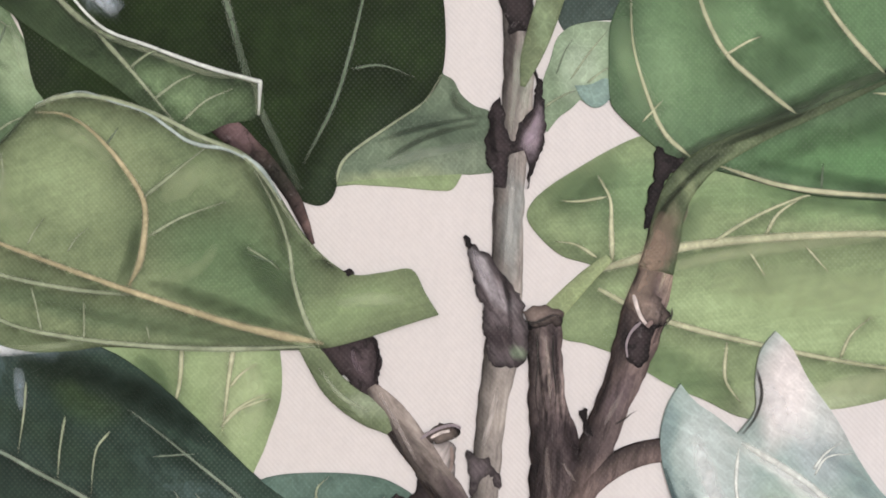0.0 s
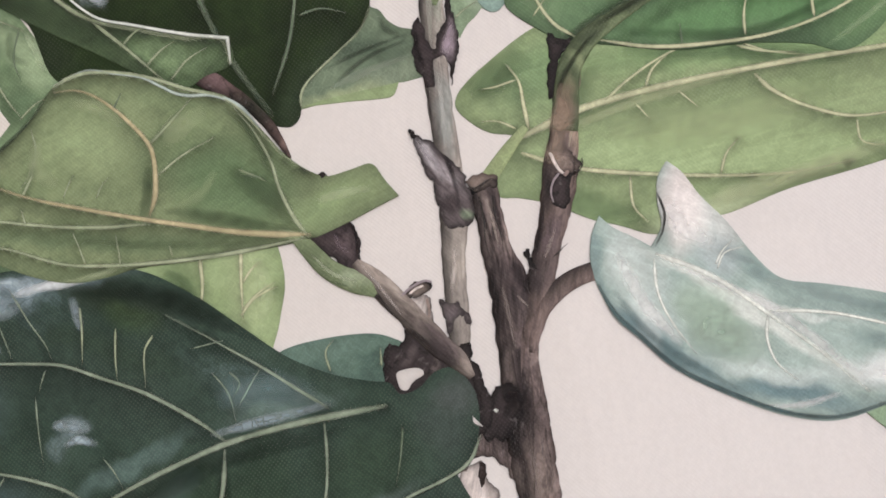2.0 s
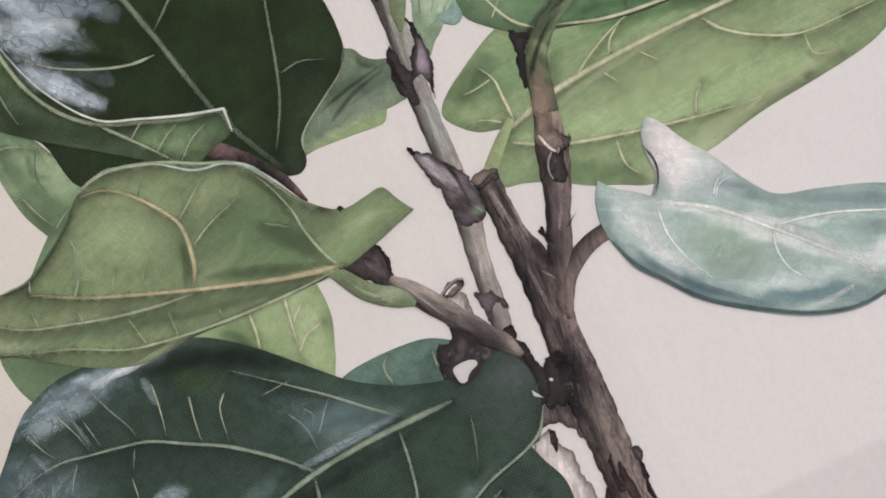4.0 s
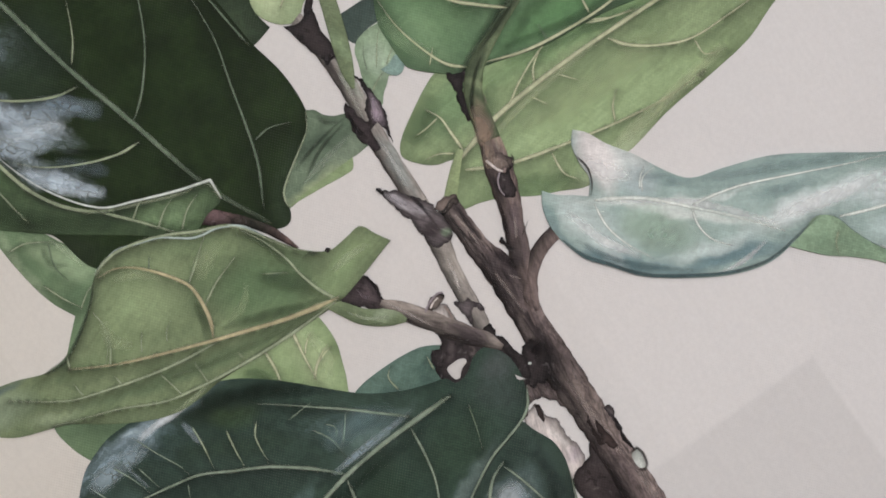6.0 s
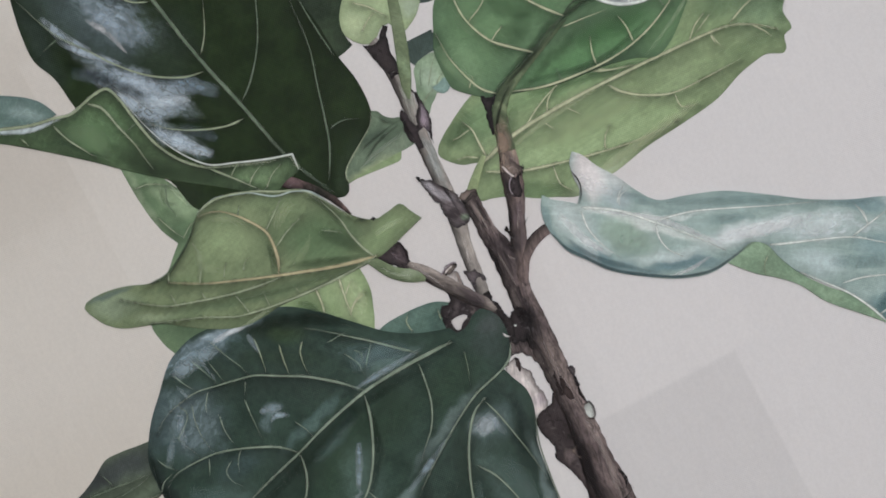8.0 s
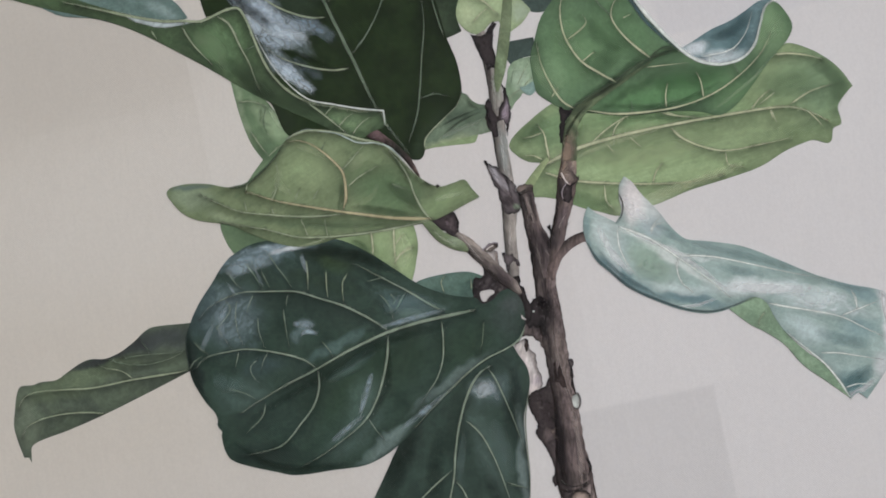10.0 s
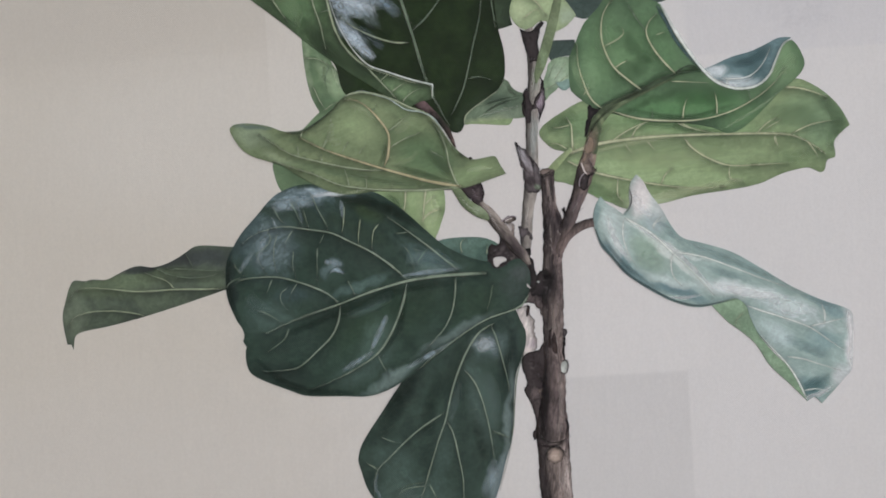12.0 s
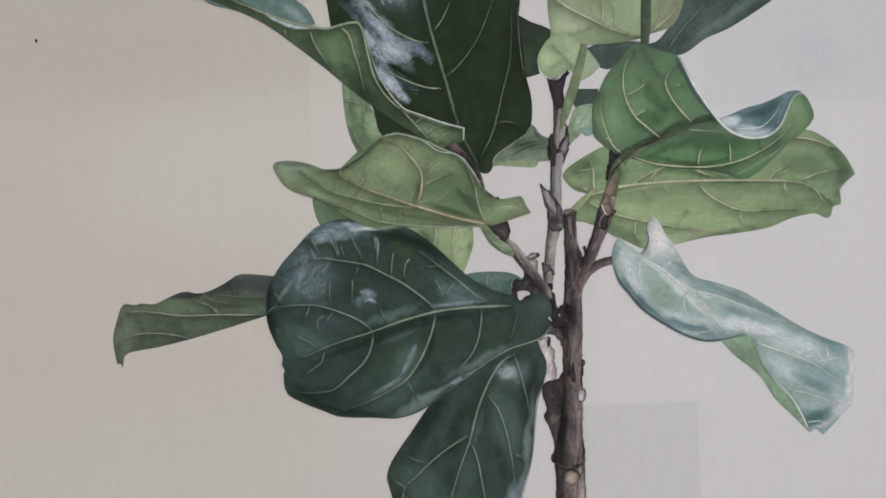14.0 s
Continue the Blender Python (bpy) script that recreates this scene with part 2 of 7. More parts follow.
def ribbon(line, widths, base, rise, skirt, cover=None):
    """A rounded strip along a line; widths in centimetres, rise in metres."""
    bm = bmesh.new()
    across = bm.verts.layers.float.new("edge")
    fade = bm.verts.layers.float.new("fade")
    across = bm.verts.layers.float["edge"]
    rows = []
    n = len(line)
    for i in range(n):
        d = line[min(i + 1, n - 1)] - line[max(i - 1, 0)]
        d = d / max(np.linalg.norm(d), 1e-6)
        side = np.array((-d[1], d[0])) * widths[i] / 2
        row = []
        for s, h in ((-1, -1), (-1, 0), (-0.8, 0.5), (-0.4, 0.9), (0, 1), (0.4, 0.9), (0.8, 0.5), (1, 0), (1, -1)):
            q = line[i] + side * s
            y = base + skirt if h < 0 else base - rise * h
            row.append(bm.verts.new((q[0] / 100, y, q[1] / 100)))
        rows.append(row)
    for a, b in zip(rows, rows[1:]):
        for i in range(8):
            bm.faces.new((a[i], a[i + 1], b[i + 1], b[i]))
    bm.faces.new(rows[0])
    bm.faces.new(rows[-1][::-1])
    # a round stem's shaded side: darkest on one flank, put into the colour
    for row in rows:
        for v, e in zip(row, (1, 1, 0.92, 0.66, 0.34, 0.08, 0, 0.14, 0.4)):
            v[across] = e if cover is None else 0
    if cover is not None:
        for row, c in zip(rows, cover):
            for v, e in zip(row, (0, 0, 0.35, 0.85, 1, 0.85, 0.35, 0, 0)):
                v[fade] = 1 - c * e
    for f in bm.faces:
        f.smooth = True
    return bm


ribs = {}


def vein(name, parent, material, width, end, *points):
    """A leaf vein: width in millimetres at its root, tapering to the fraction end."""
    line = rounded(points, False)
    n = len(line)
    widths = [0.8 * width / 10 * min(1, 0.45 + 5 * i / n) * (1 + (end - 1) * i / (n - 1)) * (0.92 + 0.16 * noise.noise(Vector((*q, 0)) * 3)) for i, q in enumerate(line)]
    ribs.setdefault(parent.name, []).append((np.array(line), width))
    widths = [1.7 * w for w in widths]
    cover = [min(1.0, 0.5 + 4 * i / n) * (1.0 if i < 0.55 * n else 1.0 - 0.75 * (i / n - 0.55) / 0.45) for i in range(n)]
    return part(name, ribbon(line, widths, top[parent.name] - 0.00003, 0.00004, 0.00002, cover), material, parent)


washes = {}
laid = collections.Counter()


def wash(name, parent, code, width, strength, *points):
    """A feathered brush of tone, mostly highlight or shade, printed over a leaf or a stem: width in millimetres,
    strength up to 1.
    """
    key = (code, name == "crackled_ink")
    if key not in washes:
        washes[key] = ink("wash_" + code, code, code, [], net=0.06, thin=0.9 if key[1] else 0.4)
    line = rounded(points, False, 9)
    n = len(line)
    laid[parent.name] += 1
    bell = [math.sin(math.pi * (0.5 + i) / n) ** 0.6 for i in range(n)]
    widths = [width / 10 * (0.45 + 0.55 * b) * (1 + 0.3 * noise.noise(Vector((*q, 3)) * 2.5)) for q, b in zip(line, bell)]
    bm = ribbon(line, widths, top[parent.name] - 0.000008 - 0.0000007 * laid[parent.name], 0.000002, 0.000001, [strength * b for b in bell])
    # it ends at its leaf's or stem's outline
    verts, fade = list(bm.verts), bm.verts.layers.float["fade"]
    spots, edge = np.array([(v.co.x * 100, v.co.z * 100) for v in verts]), outlines[parent.name]
    held = np.where(inside(spots, edge), np.clip(nearest(spots, edge, True)[0] / (0.09 if parent.name.startswith("leaf") else 0.02), 0, 1), 0)
    for v, h in zip(verts, held):
        v[fade] = 1 - (1 - v[fade]) * h
    return part(name, bm, washes[key], parent)


def stem(name, label, parent, material, layer, *points):
    """A woody stem through points of place and width, with a slightly uneven outline."""
    line = rounded(points, False, 8)
    height = FRONT - layer * STEP - 0.0000003 * len(top)
    bumpy = 0.05 if "bark" in material.name else 0.015
    widths = [q[2] * (1 + bumpy * noise.noise(Vector((q[0], q[1], 0)) * 6)) for q in line]
    line = [q[:2] + bumpy * q[2] * np.array((noise.noise(Vector((q[1] * 4, 7, 0))), 0)) for q in line]
    ob = part(name, ribbon(line, widths, height, 0.0001, layer * STEP + 0.0002), material, parent, label)
    top[ob.name] = height - 0.000102
    way = np.gradient(np.array(line), axis=0)
    side = np.stack((-way[:, 1], way[:, 0]), 1) / np.maximum(np.linalg.norm(way, axis=1), 1e-6)[:, None] * np.array(widths)[:, None] * 0.47
    outlines[ob.name] = np.concatenate((np.array(line) + side, (np.array(line) - side)[::-1]))
    return ob


# ---- the room, plain and unseen, added round the picture ----
def slab(name, material, *boxes):
    bm = bmesh.new()
    for b in boxes:
        box(bm, *b)
    return tagged(part(name, bm, material), kind="structure")


LOW, HIGH = -1.45, 1.15
tagged(slab("floor", floor_wood, (-2.1, -3.1, LOW - 0.1, 2.1, 0.12, LOW)), "plain brown wooden floor of the room", "floor")
tagged(slab("ceiling", ceiling_paint, (-2.1, -3.1, HIGH, 2.1, 0.12, HIGH + 0.1)), "plain white painted ceiling", "ceiling")
tagged(slab("wall_north", wall_paint, (-2.1, 0.02, LOW, 2.1, 0.12, HIGH)), "pale painted wall behind the canvas", "wall")
tagged(slab("wall_west", wall_paint, (-2.1, -3.0, LOW, -2.0, 0.02, HIGH)), "pale painted side wall", "wall")
tagged(slab("wall_east", wall_paint, (2.0, -3.0, LOW, 2.1, 0.02, HIGH)), "pale painted side wall", "wall")
tagged(slab("wall_south", wall_paint, (-2.1, -3.1, LOW, -0.4, -3.0, HIGH), (1.4, -3.1, LOW, 2.1, -3.0, HIGH),
            (-0.4, -3.1, LOW, 1.4, -3.0, -0.35), (-0.4, -3.1, 1.05, 1.4, -3.0, HIGH)), "pale wall with a window opening", "wall")
# unseen window frame, added where the area lamp stands
window = slab("assumed_window_1", window_paint, (-0.4, -3.07, -0.35, -0.34, -3.02, 1.05), (1.34, -3.07, -0.35, 1.4, -3.02, 1.05),
              (-0.34, -3.07, -0.35, 1.34, -3.02, -0.29), (-0.34, -3.07, 0.99, 1.34, -3.02, 1.05), (0.48, -3.07, -0.29, 0.52, -3.02, 0.99))
tagged(window, "assumed white two-light window frame, unseen behind the viewer", "window")

# ---- the canvas ----
ground_ink = ink("ground_ink", "c0bbb4", "bcb7b0", [
    (-20, 4, 16, 30, 0, "b8b0a1", 0.8, "soft"), (8, 2, 16, 26, 0, "c3c0bf", 0.85, "soft"), (-22, 12, 18, 4, 0, "ada69b", 0.6, "soft"),
    (-14, 6, 9, 4, 5, "c2bdb4", 0.5, "soft"), (0, 4, 6, 6, 0, "c2bcb7", 0.6, "soft"), (9.6, 11, 1.7, 1.3, 0, "a6a4a6", 0.9, "crackle"),
    (-16, -8, 12, 5, 0, "bcb6ae", 0.5, "soft"), (11, 12, 8, 3, 0, "bab8ba", 0.6, "soft"), (2.91, -6.61, 2.44, 2.93, 3, "b5b2b0", 0.55, "box"), (-20.71, 12.61, 9.24, 3.68, 3, "b3aca0", 0.25, "box"), (-10.38, 8.78, 1.12, 5.58, 3, "c6c1b8", 0.25, "box"), (10.42, 12.02, 5.37, 2.80, 3, "b6b4b7", 0.35, "box"), (3.46, -0.45, 2.49, 3.11, 3, "c8c4c1", 0.30, "box")], streak=90, weave=0.05, grain=0.025, net=0)
bm = bmesh.new()
box(bm, -0.34, FRONT, -0.18, 0.22, 0.02, 0.24)
bmesh.ops.bevel(bm, geom=bm.edges[:], offset=0.0025, segments=3, affect="EDGES")
canvas = tagged(part("canvas", bm, ground_ink), "stretched woven canvas with a pale beige-grey printed ground", "canvas")

# ---- the printed plant ----
fig = tagged(new("fiddle_leaf_fig"), "printed fiddle-leaf fig with broad veined green leaves and brown trunk", "plant")
fig.location = (0, FRONT, -0.1)
fig_inverse = Matrix.Translation((0, -FRONT, 0.1))

# inks shared by the picture
pale_vein = ink("pale_vein", "93a07c", "82906d", [], thin=0.18)
tan_vein = ink("tan_vein", "b8ab7c", "a0966a", [], thin=0.18)
sage_vein = ink("sage_vein", "7f9079", "71826b", [], thin=0.18)
cream_vein = ink("cream_vein", "b7b98f", "a5aa80", [], thin=0.18)
ink_tip = ink("ink_tip", "76978c", "6a8b80", [])
white_vein = ink("white_vein", "d2d8cf", "c4ccc4", [], thin=0.18)
haze_line = ink("haze_line", "a3b5ae", "93a69d", [], thin=0.18)
dim_vein = ink("dim_vein", "66785f", "55684f", [], thin=0.18)
dark_line = ink("dark_line", "3a3834", "2c2b28", [], thin=0.18)
teal_edge = ink("teal_edge", "3f5a5c", "33494b", [], thin=0.18)
deep_rib = ink("deep_rib", "35452f", "43573a", [], thin=0.18)
# near-white tones are the rolled rim's highlights, put into the ink
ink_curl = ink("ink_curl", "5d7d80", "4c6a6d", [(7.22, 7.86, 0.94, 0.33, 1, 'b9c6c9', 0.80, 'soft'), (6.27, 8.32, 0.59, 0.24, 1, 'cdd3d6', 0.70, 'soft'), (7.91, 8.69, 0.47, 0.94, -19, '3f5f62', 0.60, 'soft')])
ink_l3 = ink("ink_l3", "879f67", "7b945c", [(-6.53, 3.03, 0.60, 0.97, 1, '566f42', 0.75, 'soft'), (-5.09, 3.05, 0.48, 0.96, 1, '9bb077', 0.70, 'soft')], net=0.07)
lilac_line = ink("lilac_line", "8f8388", "7a6f75", [], rough=0.5)

# leaves far behind the trunk
ink_far = ink("ink_far", "4d5c46", "414d3f", [(-17.49, 0.08, 2.96, 0.49, 9, '5c6d4c', 0.70, 'soft'), (-19.58, -1.06, 0.62, 1.49, 1, '6d7a63', 0.50, 'soft'), (-14.30, 1.11, 1.96, 0.49, 1, '343b3b', 0.90, 'soft'), (-16.76, 0.65, 2.46, 0.22, 9, '2f3435', 0.85, 'soft')])
far_leaf = plate("leaf", "drooping dull green leaf with a folded dark upper edge", fig, ink_far, 1, [(-12.76, 1.52), (-13.35, 1.54), (-13.94, 1.58), (-14.53, 1.55), (-15.12, 1.17), (-15.71, 0.86), (-16.30, 0.71), (-16.77, 0.78), (-17.17, 0.70), (-17.72, 0.44), (-18.19, 0.22), (-18.74, 0.24), (-19.03, 0.17), (-19.50, 0.19), (-19.69, -0.07), (-19.84, -0.59), (-19.98, -1.18), (-19.95, -1.65), (-19.86, -2.13), (-19.79, -2.41), (-19.64, -2.41), (-19.55, -2.62), (-19.52, -2.36), (-19.45, -2.05), (-19.14, -1.88), (-18.07, -1.66), (-16.65, -1.29), (-14.99, -0.77), (-13.34, -0.22), (-12.63, 0.00)])
vein("midrib", far_leaf, pale_vein, 0.94, 0.35, (-13.34, -0.17), (-14.52, -0.18), (-15.47, -0.19), (-16.89, -0.26), (-18.07, -0.15), (-19.03, -0.11), (-19.50, -0.28), (-19.69, -0.59))
vein("vein", far_leaf, pale_vein, 0.71, 0.35, (-16.60, -1.24), (-17.24, -1.11), (-18.07, -1.04), (-18.91, -1.10), (-19.50, -1.30), (-19.74, -1.65))
vein("vein", far_leaf, pale_vein, 0.59, 0.35, (-15.35, -0.19), (-15.70, 0.16), (-16.18, 0.34), (-16.60, 0.52))
vein("vein", far_leaf, dim_vein, 0.47, 0.35, (-14.64, 0.68), (-14.76, 0.98), (-14.95, 1.29))
vein("vein", far_leaf, dim_vein, 0.71, 0.35, (-16.23, 0.69), (-15.47, 0.39), (-14.76, 0.28), (-13.93, 0.36), (-13.34, 0.53))
vein("vein", far_leaf, dim_vein, 0.71, 0.35, (-15.71, 0.65), (-14.76, 0.63), (-13.93, 0.57), (-13.30, 0.58))
ink_l11 = ink("ink_l11", "253620", "1e2c1c", [(-2.43, 10.76, 0.60, 0.72, 1, '35482c', 0.60, 'soft')])
leaf_b = plate("leaf", "small dark green leaf behind the crown", fig, ink_l11, 1, [(-2.94, 12.91), (-2.46, 12.67), (-2.10, 12.48), (-1.62, 12.32), (-1.26, 12.15), (-1.32, 11.60), (-1.65, 11.05), (-1.79, 10.76), (-1.69, 10.29), (-2.18, 10.14), (-2.66, 10.14), (-3.14, 10.28), (-3.29, 11.95)])
ink_k = ink("ink_k", "42564d", "34463f", [(5.73, 12.35, 2.12, 0.33, 36, '5f766d', 0.70, 'soft'), (1.26, 11.02, 0.95, 0.47, 1, '2f403b', 0.80, 'soft'), (2.91, 11.39, 0.95, 0.33, 1, '32453b', 0.70, 'soft')], streak=-35)
leaf_k = plate("leaf", "slate green leaf with a pale midrib at the top", fig, ink_k, 1, [(0.25, 11.37), (0.65, 11.54), (2.19, 11.69), (3.14, 11.65), (3.95, 12.70), (4.29, 13.41), (4.63, 14.36), (9.20, 14.61), (8.40, 13.78), (7.82, 13.31), (7.13, 12.83), (6.20, 12.24), (5.26, 11.81), (4.45, 11.21), (3.98, 11.09), (2.91, 11.13), (1.97, 10.84), (1.26, 10.50), (0.79, 10.59), (0.43, 10.90)])
vein("midrib", leaf_k, dim_vein, 0.95, 0.35, (3.62, 11.23), (4.20, 12.11), (5.01, 13.06), (5.81, 14.01))
vein("vein", leaf_k, dim_vein, 0.47, 0.35, (4.44, 11.87), (5.25, 12.47), (6.18, 13.18), (6.87, 13.90))
vein("vein", leaf_k, dim_vein, 0.47, 0.35, (4.09, 11.28), (5.14, 11.95), (6.43, 12.71), (7.47, 13.31))
ink_h = ink("ink_h", "5f7358", "52664e", [(-2.62, 7.48, 1.38, 0.32, -20, '3d4f3c', 0.90, 'soft'), (-2.62, 6.45, 1.38, 0.23, 4, '8fa070', 0.80, 'soft'), (-1.70, 6.79, 0.92, 0.23, 10, '76876c', 0.60, 'soft')])
leaf_h = plate("leaf", "small grey-green leaf half hidden by the dark leaf", fig, ink_h, 1, [(-2.24, 8.39), (-2.01, 8.13), (-1.86, 8.04), (-1.73, 7.82), (-1.52, 7.65), (-1.23, 7.53), (-1.15, 7.18), (-1.22, 6.60), (-1.57, 6.56), (-1.73, 6.55), (-1.81, 6.35), (-1.92, 6.30), (-2.71, 6.34), (-3.24, 6.37), (-3.95, 6.32), (-4.49, 6.57), (-3.63, 7.65)])
strip_h = plate("leaf", "pale turned-up edge of the grey-green leaf", fig, ink_l3, 2, [(-3.59, 6.37), (-3.24, 6.44), (-2.71, 6.49), (-1.68, 6.57), (-1.80, 6.35), (-1.92, 6.30), (-2.71, 6.34), (-3.24, 6.36)])
ink_l2 = ink("ink_l2", "648056", "55714a", [(-9.02, 8.31, 0.39, 0.97, 26, '8aa377', 0.70, 'soft'), (-9.25, 7.22, 0.44, 0.48, 1, '4b6844', 0.70, 'soft'), (-10.18, 4.32, 1.22, 0.73, -19, '41583a', 0.85, 'soft'), (-9.94, 8.54, 0.19, 1.46, 1, '8fa37c', 0.50, 'soft')], net=0.07)
leaf_l = plate("leaf", "back-lit green leaf behind the curled leaf", fig, ink_l2, 1, [(-10.16, 10.11), (-10.07, 9.03), (-9.94, 8.18), (-9.74, 7.46), (-9.44, 6.91), (-9.73, 6.62), (-10.21, 6.13), (-11.05, 5.39), (-11.34, 4.86), (-11.26, 4.30), (-11.10, 3.89), (-10.86, 3.58), (-9.20, 3.12), (-7.26, 3.02), (-5.83, 4.73), (-5.86, 6.66), (-8.04, 7.60), (-8.66, 8.44), (-9.27, 9.39)])
vein("vein", leaf_l, pale_vein, 0.61, 0.35, (-9.95, 9.07), (-9.51, 9.03), (-8.90, 8.70))
vein("vein", leaf_l, pale_vein, 0.61, 0.35, (-9.69, 7.94), (-9.44, 7.39), (-9.17, 6.96))
vein("vein", leaf_l, pale_vein, 0.48, 0.35, (-9.24, 6.96), (-8.88, 7.23), (-8.52, 7.35))
vein("vein", leaf_l, dim_vein, 0.48, 0.35, (-9.02, 8.79), (-9.21, 8.19), (-9.11, 7.71))

# pale leaves behind the branches
ink_n = ink("ink_n", "778d5b", "6d8453", [(4.21, 4.25, 3.79, 0.95, -4, '869f67', 0.80, 'soft'), (0.86, 6.25, 0.95, 0.67, 31, '5f8150', 0.70, 'soft'), (4.65, 6.29, 3.55, 0.43, -4, '64894f', 0.75, 'soft'), (10.53, 6.35, 1.40, 1.64, 1, '64815a', 0.80, 'soft'), (3.76, 3.17, 1.42, 0.43, 9, 'a9b98c', 0.70, 'soft'), (9.35, 6.81, 1.17, 0.70, 31, '6d8a5c', 0.60, 'soft'), (1.61, 3.50, 0.95, 0.52, -19, '7b9a62', 0.60, 'soft')], streak=10, net=0.07)
leaf_n = plate("leaf", "broad pale green leaf seen from its underside", fig, ink_n, 2, [(-0.66, 5.94), (-0.50, 6.26), (0.13, 6.72), (0.89, 7.16), (1.43, 7.33), (2.97, 7.70), (7.22, 7.74), (8.98, 7.76), (9.49, 8.02), (10.15, 7.77), (10.74, 7.35), (11.22, 6.83), (11.58, 6.17), (11.24, 5.88), (10.97, 5.52), (11.00, 4.93), (10.70, 4.79), (10.59, 4.41), (10.43, 4.31), (9.98, 4.49), (9.63, 4.46), (8.93, 4.27), (8.00, 3.87), (6.82, 3.64), (5.41, 3.43), (4.23, 3.13), (3.64, 3.08), (2.81, 2.92), (2.10, 3.20), (1.62, 3.38), (0.90, 3.78), (0.30, 3.99), (-0.06, 4.06), (-0.21, 4.32), (0.17, 4.75), (0.47, 5.09), (0.35, 5.21), (-0.08, 5.33), (-0.42, 5.59)])
vein("midrib", leaf_n, cream_vein, 1.67, 0.35, (0.35, 5.09), (1.11, 5.34), (1.82, 5.54), (3.24, 5.72), (4.66, 5.81), (7.25, 5.86), (9.18, 5.81), (9.96, 5.51), (10.60, 5.05))
vein("vein", leaf_n, cream_vein, 1.19, 0.35, (0.47, 4.85), (1.12, 4.53), (1.84, 4.30), (3.03, 4.05), (4.22, 3.85), (5.52, 3.72), (6.70, 3.79))
vein("vein", leaf_n, cream_vein, 0.95, 0.35, (5.09, 5.70), (5.38, 5.34), (5.97, 4.94), (6.81, 4.62), (7.98, 4.63), (9.16, 4.70))
vein("vein", leaf_n, cream_vein, 0.95, 0.35, (0.68, 5.29), (0.65, 5.81), (0.62, 6.24), (0.42, 6.60))
vein("vein", leaf_n, cream_vein, 0.60, 0.35, (0.57, 6.27), (0.14, 6.19), (-0.14, 6.19))
vein("vein", leaf_n, cream_vein, 0.60, 0.35, (0.44, 5.33), (0.11, 5.52), (-0.21, 5.56))
vein("vein", leaf_n, cream_vein, 0.71, 0.35, (2.18, 5.59), (2.76, 5.98), (3.47, 6.32), (4.18, 6.52))
vein("vein", leaf_n, cream_vein, 0.71, 0.35, (3.00, 5.74), (3.19, 6.08), (3.59, 6.37))
vein("vein", leaf_n, cream_vein, 0.71, 0.35, (4.84, 6.29), (5.36, 6.10), (5.96, 5.99))
vein("vein", leaf_n, cream_vein, 0.70, 0.35, (7.96, 5.89), (8.31, 6.25), (8.77, 6.52))
vein("vein", leaf_n, cream_vein, 0.70, 0.35, (9.32, 5.86), (10.06, 6.20), (10.88, 6.35))
vein("vein", leaf_n, cream_vein, 0.94, 0.35, (9.05, 7.69), (9.57, 7.64), (10.16, 7.48), (10.70, 7.25))
vein("vein", leaf_n, cream_vein, 0.59, 0.35, (8.62, 5.76), (8.67, 5.43))
vein("vein", leaf_n, cream_vein, 0.59, 0.35, (9.89, 5.56), (10.20, 5.16), (10.32, 4.92))
vein("vein", leaf_n, cream_vein, 0.59, 0.35, (4.17, 3.90), (4.33, 4.26), (4.63, 4.55))
vein("vein", leaf_n, cream_vein, 0.59, 0.35, (6.85, 4.55), (6.89, 4.12), (7.41, 3.96))
vein("vein", leaf_n, cream_vein, 0.71, 0.35, (2.46, 4.09), (2.45, 3.51), (2.69, 3.16))
vein("vein", leaf_n, cream_vein, 0.47, 0.35, (3.60, 5.61), (3.96, 5.21))
vein("vein", leaf_n, cream_vein, 0.47, 0.35, (2.77, 5.48), (3.01, 5.12))
petiole_ink = ink("petiole_ink", "8b9c66", "7d9059", [])
pet_n = stem("petiole", "pale green petiole", fig, petiole_ink, 3, (0.63, 5.33, 0.14), (0.28, 5.00, 0.24), (-0.12, 4.56, 0.31), (-0.49, 4.12, 0.36))
ink_j = ink("ink_j", "828e69", "75845b", [(-0.43, 12.20, 1.19, 0.71, -29, 'a4b48a', 0.70, 'soft'), (1.94, 12.93, 1.42, 0.95, 1, '86a06c', 0.60, 'soft'), (0.77, 11.85, 1.43, 0.33, 1, '75905e', 0.70, 'soft')], net=0.07)
leaf_j = plate("leaf", "pale yellow-green leaf at the top of the crown", fig, ink_j, 2, [(-1.61, 14.58), (-1.45, 13.63), (-1.39, 12.91), (-1.28, 12.20), (-1.18, 11.60), (-0.65, 11.49), (0.77, 11.54), (2.31, 11.74), (2.90, 11.98), (3.84, 12.34), (4.18, 12.94), (4.38, 13.89), (4.41, 14.60)])
vein("midrib", leaf_j, cream_vein, 1.43, 0.35, (-1.16, 13.51), (-0.44, 13.04), (0.28, 12.68), (1.36, 12.17), (2.43, 11.89))
vein("vein", leaf_j, cream_vein, 0.71, 0.35, (0.88, 12.45), (0.94, 13.04), (0.79, 13.76))
vein("vein", leaf_j, cream_vein, 0.60, 0.35, (-1.02, 11.96), (-0.54, 12.01), (0.41, 12.26))
vein("vein", leaf_j, cream_vein, 0.59, 0.35, (1.43, 12.21), (1.47, 12.69), (1.27, 13.40))
vein("vein", leaf_j, cream_vein, 0.71, 0.35, (2.90, 12.03), (3.48, 12.51), (3.88, 12.94), (4.05, 13.65))
vein("vein", leaf_j, cream_vein, 0.47, 0.35, (3.13, 12.22), (3.36, 12.70), (3.40, 13.41))
